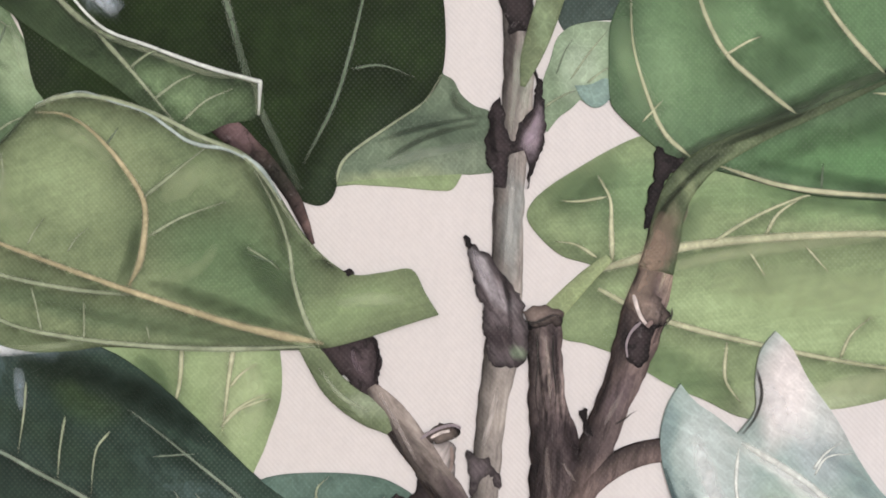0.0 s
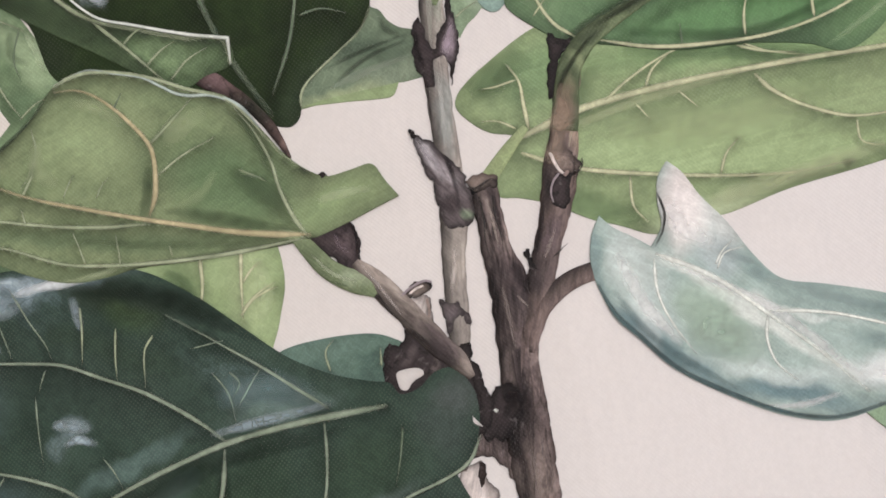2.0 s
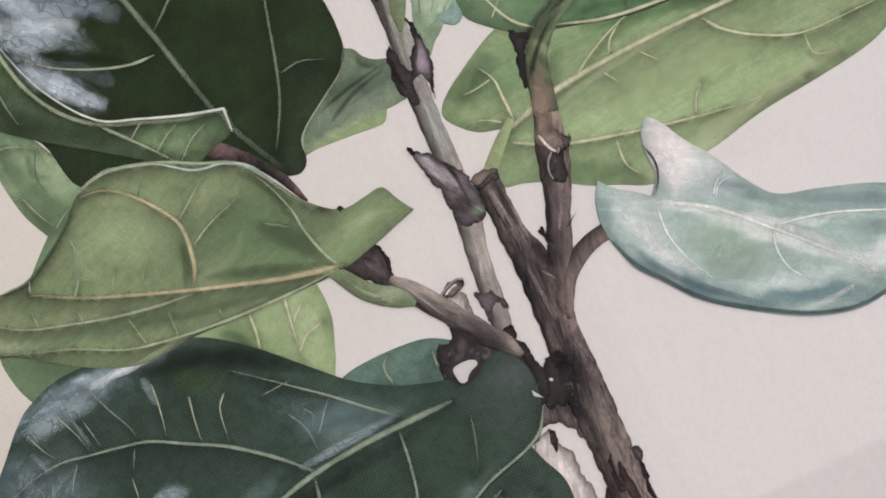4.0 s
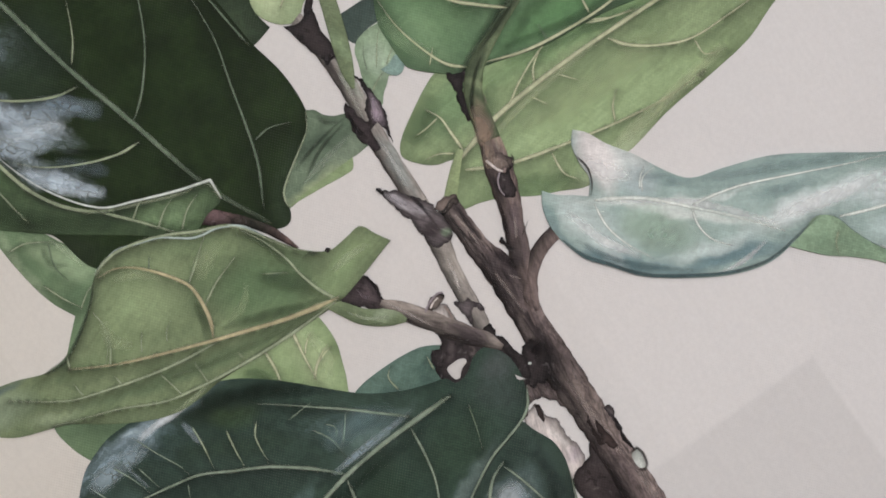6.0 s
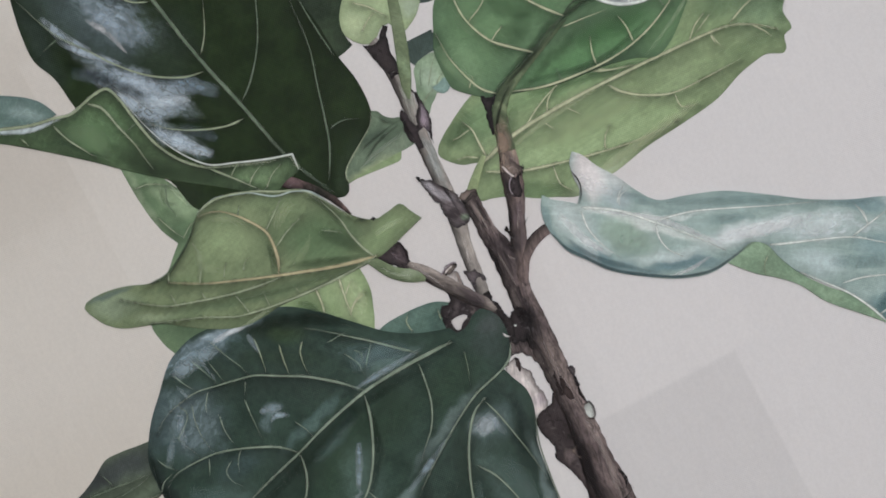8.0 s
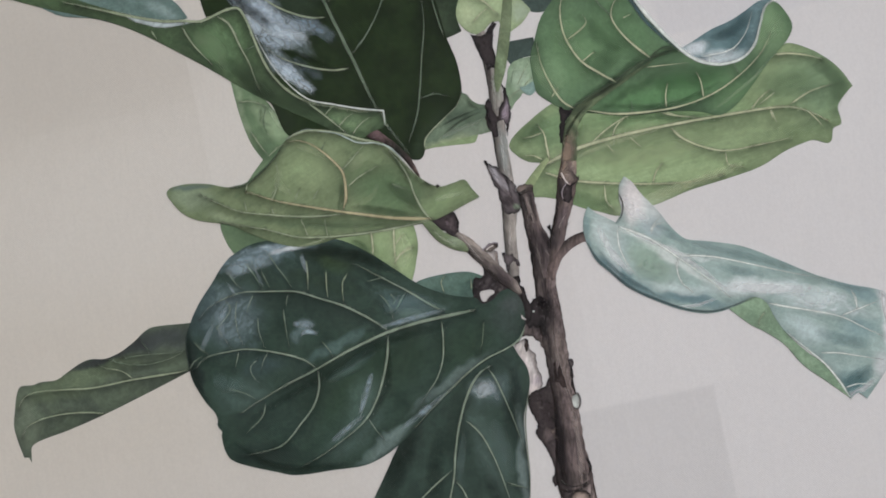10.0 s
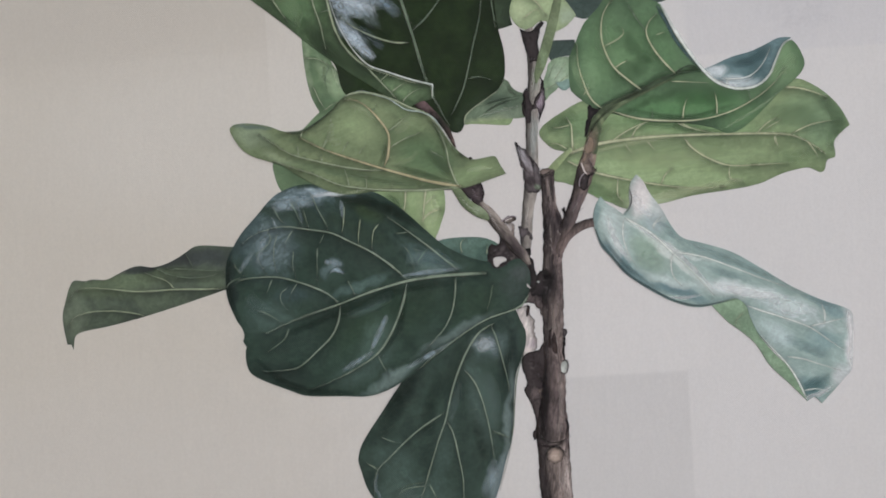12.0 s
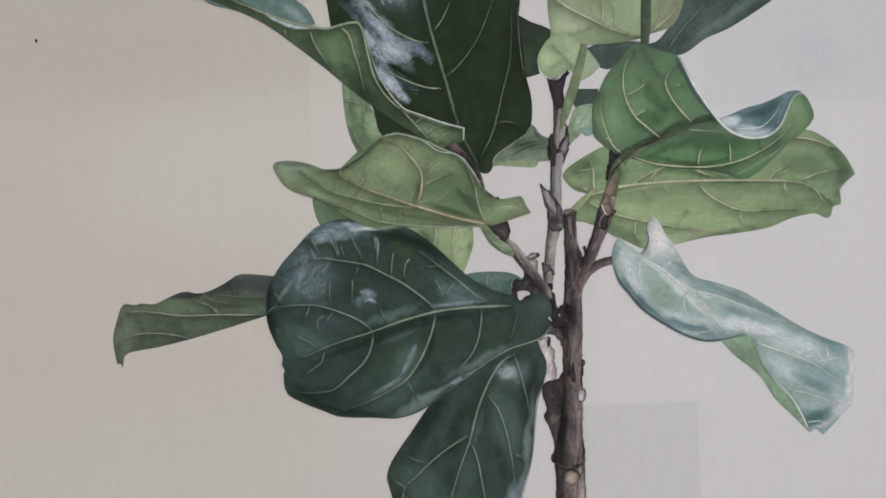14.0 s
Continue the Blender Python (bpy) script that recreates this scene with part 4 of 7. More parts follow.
torn_sheath_ink = ink("torn_sheath_ink", "6a6062", "544a4c", [(-1.34, 5.11, 0.14, 0.52, 30, '9a9599', 0.95, 'soft'), (-1.04, 4.81, 0.10, 0.44, 42, '8d868a', 0.80, 'soft'), (-0.98, 4.12, 0.35, 0.38, 2, '382e30', 0.90, 'soft'), (-0.75, 3.85, 0.10, 0.19, 2, '73866a', 0.90, 'soft'), (-1.21, 4.55, 0.12, 0.26, 2, '4a4043', 0.60, 'soft')], streak=-60, rough=0.7)
sheath = ink("sheath", "43383a", "322929", [(-0.56, 7.19, 0.16, 0.52, -8, '8a7a84', 0.95, 'soft'), (-1.23, 7.00, 0.10, 0.44, 2, '2e2625', 0.70, 'soft'), (-3.16, 3.52, 0.19, 0.39, 22, '55474a', 0.60, 'soft')], rough=1)
thin = stem("thin_stem", "slender grey-green upright stem", fig, grey_bark, 4, (-1.11, 10.10, 0.48), (-0.93, 9.46, 0.48), (-0.85, 8.62, 0.48), (-0.86, 7.54, 0.48), (-0.94, 6.47, 0.48), (-0.94, 5.27, 0.48), (-0.93, 4.55, 0.48), (-0.99, 3.83, 0.53), (-1.12, 2.87, 0.45), (-1.18, 1.91, 0.43), (-1.22, 1.30, 0.41))
crook = plate("twig_stub", "dark forked twig end", fig, dark_bark, 5, [(-1.40, 10.10), (-0.99, 10.01), (-0.57, 10.44), (-0.45, 10.34), (-0.63, 9.94), (-0.67, 9.46), (-0.61, 8.86), (-0.97, 8.74), (-1.22, 9.45)])
pet_i = stem("petiole", "green petiole of a young leaf", fig, green_stalk, 5, (0.16, 11.54, 0.29), (-0.02, 10.66, 0.36), (-0.27, 9.70, 0.41), (-0.52, 8.86, 0.4), (-0.68, 8.35, 0.3), (-0.78, 7.95, 0.08))
collar = plate("bud_sheath", "brown bud sheath round the stem", fig, sheath, 5, [(-1.15, 7.77), (-1.25, 7.61), (-1.30, 7.48), (-1.26, 7.33), (-1.32, 7.22), (-1.34, 7.00), (-1.30, 6.78), (-1.22, 6.60), (-1.16, 6.37), (-0.97, 6.36), (-0.95, 6.65), (-0.94, 6.86), (-0.75, 6.94), (-0.69, 6.87), (-0.65, 6.66), (-0.68, 6.36), (-0.60, 6.58), (-0.52, 6.80), (-0.43, 7.02), (-0.40, 7.24), (-0.42, 7.50), (-0.45, 7.74), (-0.50, 8.00), (-0.56, 8.21), (-0.63, 8.33), (-0.62, 8.19), (-0.57, 8.05), (-0.58, 7.85), (-0.62, 7.61), (-0.74, 7.47), (-0.84, 7.32), (-0.89, 7.11), (-0.96, 7.18), (-1.04, 7.40), (-1.06, 7.62)])
torn = plate("torn_sheath", "torn grey bark sheath", fig, torn_sheath_ink, 6, [(-1.52, 5.50), (-1.44, 5.45), (-1.35, 5.37), (-1.24, 5.33), (-1.16, 5.22), (-1.04, 5.06), (-0.87, 4.91), (-0.82, 4.78), (-0.72, 4.69), (-0.66, 4.52), (-0.69, 4.39), (-0.59, 4.26), (-0.58, 4.00), (-0.62, 3.65), (-0.83, 3.58), (-0.96, 3.58), (-1.16, 3.63), (-1.23, 3.98), (-1.30, 4.18), (-1.31, 4.37), (-1.29, 4.53), (-1.39, 4.66), (-1.41, 4.80), (-1.46, 4.96), (-1.53, 5.15), (-1.56, 5.37)])
torn_tip = plate("twig_stub", "dark tip of the torn sheath", fig, dark_bark, 7, [(-1.63, 5.58), (-1.57, 5.62), (-1.52, 5.55), (-1.47, 5.45), (-1.52, 5.40), (-1.59, 5.46)])
ring = plate("bark_ring", "dark peeling ring of bark", fig, torn_sheath_ink, 5, [(-1.51, 2.27), (-1.41, 2.26), (-1.27, 2.18), (-1.15, 2.23), (-1.09, 2.09), (-1.02, 1.97), (-0.94, 1.87), (-0.91, 1.77), (-0.95, 1.70), (-1.04, 1.76), (-1.10, 1.87), (-1.16, 1.93), (-1.22, 1.83), (-1.30, 1.70), (-1.38, 1.54), (-1.45, 1.75), (-1.44, 1.92), (-1.49, 2.08)])
pink = stem("twig", "reddish brown twig", fig, pink_bark, 4, (-5.86, 7.51, 0.27), (-5.54, 7.30, 0.39), (-5.04, 6.89, 0.36), (-4.58, 6.48, 0.23), (-4.25, 6.00, 0.21), (-3.99, 5.41, 0.07))
branch_r = stem("branch", "brown branch with old leaf scars", fig, twig_bark, 5, (1.61, 6.33, 0.46), (1.52, 6.02, 0.50), (1.41, 5.49, 0.50), (1.31, 4.97, 0.57), (1.16, 4.45, 0.67), (1.04, 3.92, 0.64), (0.83, 3.31, 0.53), (0.63, 2.78, 0.52), (0.42, 2.17, 0.53), (0.23, 1.55, 0.41), (0.10, 1.03, 0.17))
pet_m = stem("petiole", "dark green petiole running into the midrib", fig, stalk_ink, 6, (4.74, 8.13, 0.06), (3.58, 7.59, 0.15), (3.08, 7.38, 0.22), (2.48, 7.10, 0.33), (2.02, 6.82, 0.40), (1.70, 6.46, 0.46), (1.56, 6.15, 0.46), (1.49, 5.84, 0.48), (1.43, 5.50, 0.5), (1.35, 5.15, 0.53))
sheath_r = plate("bud_sheath", "dark bud sheath in the branch fork", fig, dark_bark, 6, [(1.28, 7.07), (1.37, 7.04), (1.50, 6.93), (1.76, 6.91), (1.68, 6.79), (1.51, 6.58), (1.39, 6.32), (1.24, 5.84), (1.16, 5.79), (1.18, 6.18), (1.28, 6.62)])
scar_r = plate("leaf_scar", "pale torn leaf scar", fig, cut_wood, 6, [(1.00, 4.78), (1.12, 4.84), (1.25, 4.80), (1.39, 4.77), (1.48, 4.63), (1.57, 4.49), (1.52, 4.37), (1.40, 4.31), (1.27, 4.36), (1.18, 4.30), (1.10, 4.44), (1.03, 4.62)])
scar_r2 = plate("leaf_scar", "grey torn leaf scar", fig, sheath, 6, [(1.11, 4.38), (0.98, 4.22), (0.89, 4.04), (0.90, 3.85), (1.00, 3.69), (1.12, 3.66), (1.24, 3.76), (1.28, 3.97), (1.34, 4.19), (1.46, 4.30), (1.35, 4.35), (1.23, 4.29)])
vein("scar_rim", scar_r2, lilac_line, 0.43, 0.50, (1.13, 4.35), (0.99, 4.20), (0.92, 4.00), (0.94, 3.81))
vein("scar_rim", scar_r, pale_wood, 0.52, 0.70, (1.01, 4.77), (1.06, 4.60), (1.13, 4.43), (1.21, 4.33))
vein("scar_rim", scar_r, dark_line, 0.43, 0.50, (1.60, 4.59), (1.59, 4.44), (1.47, 4.28), (1.41, 4.06))
thorn = plate("twig_stub", "small dark twig stub", fig, dark_bark, 6, [(0.23, 2.94), (0.30, 3.00), (0.37, 2.96), (0.36, 2.88), (0.32, 2.85), (0.39, 2.72), (0.45, 2.60), (0.33, 2.61), (0.29, 2.75), (0.27, 2.86)])
vein("twig_tip", thorn, dark_line, 0.34, 0.40, (0.77, 2.77), (0.92, 2.86), (1.00, 2.93), (1.11, 3.00))
branch_p = stem("branch", "short brown side branch", fig, twig_bark, 5, (1.68, 2.43, 0.36), (1.16, 2.32, 0.36), (0.68, 2.08, 0.38), (0.31, 1.73, 0.43), (-0.02, 1.25, 0.48), (-0.15, 0.60, 0.24))
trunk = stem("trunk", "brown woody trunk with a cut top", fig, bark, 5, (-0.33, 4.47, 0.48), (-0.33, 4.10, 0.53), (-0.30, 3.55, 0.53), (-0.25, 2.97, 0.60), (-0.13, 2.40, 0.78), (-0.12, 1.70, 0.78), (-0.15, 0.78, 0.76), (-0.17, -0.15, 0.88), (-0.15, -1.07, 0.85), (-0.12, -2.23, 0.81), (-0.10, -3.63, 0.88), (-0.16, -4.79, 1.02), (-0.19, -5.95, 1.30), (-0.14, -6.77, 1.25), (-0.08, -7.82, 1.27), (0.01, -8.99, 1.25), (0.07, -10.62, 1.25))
cut_top = plate("cut_end", "grey sawn end of the trunk", fig, cut_wood, 6, [(-0.69, 4.48), (-0.56, 4.52), (-0.38, 4.56), (-0.17, 4.54), (-0.06, 4.48), (-0.07, 4.28), (-0.16, 4.21), (-0.24, 4.28), (-0.37, 4.22), (-0.50, 4.18), (-0.62, 4.20), (-0.65, 4.34)])
vein("cut_rim", cut_top, dark_line, 0.61, 0.60, (-0.65, 4.32), (-0.51, 4.29), (-0.36, 4.35), (-0.22, 4.42), (-0.12, 4.41))
vein("bark_crease", cut_top, dark_line, 0.43, 0.30, (-0.46, 4.13), (-0.43, 3.70), (-0.45, 3.18), (-0.38, 2.79))
vein("bark_crease", cut_top, dark_line, 0.43, 0.30, (-0.20, 4.14), (-0.20, 3.71), (-0.14, 3.27), (-0.15, 2.84))
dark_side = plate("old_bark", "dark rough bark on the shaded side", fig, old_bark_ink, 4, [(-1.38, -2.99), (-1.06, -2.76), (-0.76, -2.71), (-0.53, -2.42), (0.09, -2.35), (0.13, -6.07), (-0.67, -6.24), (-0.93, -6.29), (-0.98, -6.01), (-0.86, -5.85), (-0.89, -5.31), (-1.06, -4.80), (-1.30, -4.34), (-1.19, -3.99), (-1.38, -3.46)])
limb = plate("side_limb", "brown limb joining the trunk", fig, bark, 5, [(-1.39, -0.41), (-1.19, -0.06), (-0.72, -0.04), (-0.45, 0.22), (0.01, -0.17), (0.05, -1.25), (0.03, -2.19), (-0.42, -2.41), (-0.52, -2.08), (-0.54, -1.60), (-0.61, -1.25), (-0.76, -1.00), (-0.94, -0.85), (-1.16, -0.80), (-1.34, -0.86), (-1.46, -1.04), (-1.62, -1.07), (-1.62, -0.87)])
joint = plate("bark_knot", "black knot where two stems meet", fig, dark_bark, 6, [(-0.99, 0.58), (-0.89, 0.46), (-0.80, 0.31), (-0.69, 0.41), (-0.55, 0.48), (-0.34, 0.53), (-0.25, 0.37), (-0.17, 0.27), (-0.19, 0.06), (-0.35, -0.17), (-0.36, -0.34), (-0.54, -0.44), (-0.66, -0.59), (-0.79, -0.49), (-0.92, -0.57), (-1.06, -0.38), (-1.20, -0.48), (-1.29, -0.62), (-1.44, -0.69), (-1.21, -0.11)])
joint_top = plate("bark_flake", "chain of dark bark flakes", fig, dark_bark, 6, [(-1.33, 1.23), (-1.20, 1.36), (-1.05, 1.39), (-1.00, 1.20), (-1.06, 1.05), (-0.93, 0.94), (-0.90, 0.73), (-0.86, 0.51), (-0.78, 0.30), (-0.71, 0.17), (-0.85, -0.30), (-1.04, -0.18), (-1.02, 0.32), (-1.09, 0.68), (-1.18, 0.88), (-1.28, 1.06)])
sliver = plate("bare_gap", "sliver of bare canvas in the knot", fig, ground_ink, 7, [(-1.17, -0.01), (-1.01, -0.23), (-1.17, -0.14)])
# a glint on the knot, put in as a white shape
glint = plate("knot_glint", "pale painted glint on the knot", fig, white_vein, 7, [(-0.77, 0.05), (-0.72, 0.08), (-0.67, 0.03), (-0.72, -0.01)])
white_root = plate("bare_wood", "pale bare wood beside the trunk", fig, pale_wood, 3, [(-1.47, -0.98), (-1.12, -0.88), (-1.07, -1.00), (-1.06, -1.26), (-0.89, -1.46), (-0.88, -1.77), (-0.87, -2.08), (-0.78, -2.27), (-0.81, -2.64), (-1.08, -3.06), (-1.76, -2.83), (-1.74, -1.60)])
root_chip = plate("bark_flake", "brown flake on the bare wood", fig, pink_bark, 4, [(-1.15, -0.90), (-1.07, -0.95), (-1.09, -1.20), (-1.21, -1.40), (-1.23, -1.20)])
eye = plate("leaf_scar", "white oval scar on the trunk", fig, white_vein, 6, [(0.20, -3.16), (0.40, -3.13), (0.39, -3.38), (0.32, -3.62), (0.18, -3.55), (0.15, -3.34)])
vein("scar_rim", eye, dark_line, 0.76, 0.80, (0.19, -3.11), (0.39, -3.09), (0.44, -3.30), (0.38, -3.57), (0.26, -3.66), (0.14, -3.56))
flake = plate("bark_flake", "grey peeling bark flake", fig, torn_sheath_ink, 6, [(0.22, -1.83), (0.40, -1.88), (0.39, -2.09), (0.28, -2.20), (0.22, -2.06)])
flake_dark = plate("bark_flake", "dark peeling bark flake", fig, dark_bark, 6, [(0.28, -2.09), (0.36, -2.25), (0.31, -2.57), (0.29, -2.89), (0.34, -3.11), (0.24, -2.93), (0.21, -2.62), (0.24, -2.32)])
chip = plate("bark_flake", "brown lifted bark flake", fig, pink_bark, 7, [(-0.11, -1.97), (-0.06, -2.18), (-0.00, -2.50), (0.03, -2.80), (-0.13, -2.82), (-0.22, -2.62), (-0.21, -2.30)])
chip_two = plate("bark_flake", "brown lifted bark flake", fig, pink_bark, 7, [(-0.19, -1.76), (-0.22, -2.11), (-0.25, -2.45), (-0.22, -2.63), (-0.33, -2.61), (-0.34, -2.30), (-0.30, -1.99)])
flake2 = plate("bark_flake", "dark peeling bark flake", fig, dark_bark, 6, [(0.31, -5.39), (0.45, -5.53), (0.48, -5.76), (0.39, -5.99), (0.32, -6.06), (0.36, -5.71)])
knot = plate("leaf_scar", "round tan knot on the trunk", fig, cut_wood, 6, [(-0.43, -6.94), (-0.41, -6.70), (-0.25, -6.56), (-0.02, -6.56), (0.16, -6.60), (0.24, -6.79), (0.21, -7.04), (0.05, -7.21), (-0.18, -7.24), (-0.36, -7.12)])
vein("scar_rim", knot, dark_line, 0.46, 0.80, (-0.39, -7.12), (-0.46, -6.89), (-0.39, -6.66), (-0.18, -6.54), (0.07, -6.56), (0.26, -6.69))
vein("bark_crease", trunk, dark_line, 0.58, 0.60, (-0.72, -6.01), (-0.44, -6.33), (0.02, -6.37), (0.53, -6.13))
crescent = plate("leaf_scar", "pale crescent scar", fig, cut_wood, 7, [(-0.74, -4.38), (-0.70, -4.24), (-0.51, -4.19), (-0.63, -4.33), (-0.60, -4.52), (-0.55, -4.61), (-0.67, -4.56)])
branch_l = stem("branch", "grey-brown branch rising to a pale leaf", fig, left_bark, 6, (-3.0, 3.22, 0.2), (-2.72, 2.84, 0.45), (-2.44, 2.50, 0.47), (-2.04, 1.98, 0.47), (-1.67, 1.48, 0.47), (-1.29, 1.06, 0.37), (-1.07, 0.72, 0.14))
stub_l = plate("cut_twig", "pale sawn twig stub", fig, pale_wood, 5, [(-2.24, 2.45), (-2.06, 2.36), (-1.75, 2.40), (-1.66, 2.27), (-1.66, 1.98), (-1.66, 1.78), (-1.81, 1.84), (-1.99, 2.01), (-2.12, 2.22)])
stub_top = plate("cut_end", "oval sawn end of a twig", fig, cut_wood, 6, [(-2.24, 2.43), (-2.10, 2.55), (-1.91, 2.65), (-1.73, 2.69), (-1.59, 2.65), (-1.62, 2.51), (-1.75, 2.42), (-1.96, 2.37), (-2.14, 2.37)])
vein("cut_rim", stub_top, lilac_line, 0.41, 0.90, (-2.22, 2.43), (-2.07, 2.54), (-1.89, 2.63), (-1.71, 2.67), (-1.59, 2.63))
vein("cut_ring", stub_top, pale_wood, 0.41, 0.90, (-2.05, 2.46), (-1.89, 2.55), (-1.76, 2.58))
vein("split", stub_l, cut_wood, 0.51, 0.50, (-1.73, 2.33), (-1.71, 2.09), (-1.77, 1.84))
vein("split", stub_l, dark_line, 0.72, 0.50, (-1.97, 2.16), (-1.91, 1.98), (-1.83, 1.87))
shade_l = plate("bark_knot", "black rough bark at the branch foot", fig, dark_bark, 4, [(-2.69, 1.45), (-2.55, 1.58), (-2.41, 1.50), (-2.26, 1.64), (-2.28, 1.88), (-2.09, 1.96), (-1.84, 1.89), (-1.52, 1.46), (-1.23, 1.18), (-1.05, 0.90), (-1.05, 0.32), (-1.43, 0.04), (-2.24, 0.10), (-2.72, 0.44), (-2.74, 1.00)])

# lower dark leaves
ink_l4 = ink("ink_l4", "4c6a5c", "3f5c50", [(-3.62, 1.63, 0.96, 0.29, 1, '5d7f70', 0.60, 'soft')])
leaf_o = plate("leaf", "blue-green leaf behind the dark leaf", fig, ink_l4, 3, [(-5.30, 1.36), (-4.63, 1.73), (-3.86, 1.84), (-3.02, 1.83), (-2.59, 1.72), (-2.18, 1.41), (-2.17, 0.69), (-2.75, -0.17), (-4.08, 0.17)])
vein("vein", leaf_o, pale_vein, 0.60, 0.35, (-3.76, 1.19), (-3.81, 1.58), (-3.62, 1.80))
vein("vein", leaf_o, pale_vein, 0.60, 0.35, (-2.77, 1.16), (-2.75, 1.52))
# pale crackle and grey-blue tones: the hanging leaf's highlights, put into its ink
ink_e = ink("ink_e", "2d4237", "24372e", [(-2.80, -2.38, 0.56, 0.39, 1, '9fb0b6', 1.00, 'crackle'), (-2.61, -2.50, 0.93, 0.70, 1, '465a56', 0.70, 'soft'), (-6.28, -3.94, 1.63, 1.07, 46, '202e27', 0.85, 'soft'), (-1.96, -5.52, 0.23, 2.55, -5, '667975', 0.80, 'soft'), (-2.39, -8.09, 0.33, 1.63, -15, '74878a', 0.80, 'soft'), (-5.77, -8.62, 1.87, 0.94, 1, '435a50', 0.80, 'soft'), (-6.48, -7.22, 0.94, 1.17, 31, '3d544a', 0.70, 'soft'), (-3.95, -3.21, 0.46, 1.63, -19, '1f3226', 0.70, 'soft'), (-3.01, -4.83, 0.60, 2.09, 13, '455c53', 0.70, 'soft'), (-4.62, -6.96, 0.47, 1.87, -14, '3b5248', 0.70, 'soft'), (-3.56, -8.11, 0.47, 1.40, 1, '2a3f35', 0.70, 'soft'), (-1.64, -2.48, 0.23, 1.16, 1, '2a3c37', 0.60, 'soft')])
leaf_e = plate("leaf", "hanging dark green leaf with pale veins", fig, ink_e, 4, [(-1.66, -0.97), (-1.47, -1.44), (-1.25, -1.90), (-1.23, -2.43), (-1.40, -2.99), (-1.63, -3.65), (-1.71, -4.58), (-1.75, -5.40), (-1.81, -6.21), (-2.06, -7.15), (-2.37, -8.33), (-2.78, -9.27), (-3.43, -9.75), (-4.36, -9.96), (-5.41, -9.88), (-6.35, -9.57), (-7.06, -9.02), (-7.60, -8.30), (-7.89, -7.48), (-7.99, -7.02), (-7.78, -6.35), (-7.02, -5.17), (-6.05, -3.71), (-5.12, -2.53), (-3.97, -1.58), (-2.58, -1.10)])
vein("midrib", leaf_e, sage_vein, 1.02, 0.35, (-2.53, -1.64), (-3.04, -1.92), (-3.54, -2.62), (-4.00, -3.68), (-4.27, -4.62), (-4.45, -5.44), (-4.74, -6.26), (-5.13, -7.55), (-5.42, -8.50), (-5.72, -9.14), (-5.41, -9.79))
vein("vein", leaf_e, sage_vein, 0.72, 0.35, (-4.45, -5.46), (-4.16, -6.02), (-3.92, -7.07), (-3.77, -7.88), (-3.74, -8.82), (-3.66, -9.40))
vein("vein", leaf_e, sage_vein, 0.72, 0.35, (-4.49, -5.18), (-5.10, -5.56), (-5.68, -5.99), (-6.26, -6.52), (-6.72, -6.99), (-7.19, -7.47), (-7.34, -8.06), (-7.36, -8.65))
vein("vein", leaf_e, sage_vein, 0.73, 0.35, (-3.69, -3.46), (-3.26, -4.02), (-2.92, -4.91), (-2.68, -5.96), (-2.52, -7.01), (-2.47, -7.48))
vein("vein", leaf_e, sage_vein, 0.72, 0.35, (-2.59, -1.76), (-2.39, -2.27), (-2.15, -3.13), (-1.95, -3.95), (-1.80, -4.89))
vein("vein", leaf_e, dim_vein, 0.42, 0.35, (-5.31, -8.00), (-5.89, -8.08), (-6.48, -8.35))
vein("vein", leaf_e, dim_vein, 0.42, 0.35, (-2.65, -5.95), (-2.30, -6.06), (-1.83, -6.26))
vein("vein", leaf_e, dim_vein, 0.42, 0.35, (-5.12, -8.14), (-4.88, -8.56), (-4.72, -9.07))
vein("vein", leaf_e, dim_vein, 0.42, 0.35, (-7.19, -7.42), (-7.66, -7.20))
vein("vein", leaf_e, dim_vein, 0.51, 0.35, (-5.72, -9.14), (-6.23, -9.17), (-6.70, -9.15))
vein("margin", leaf_e, dim_vein, 0.51, 0.80, (-1.29, -2.71), (-1.58, -3.65), (-1.69, -4.81), (-1.75, -5.75), (-1.92, -6.80), (-2.32, -8.33))
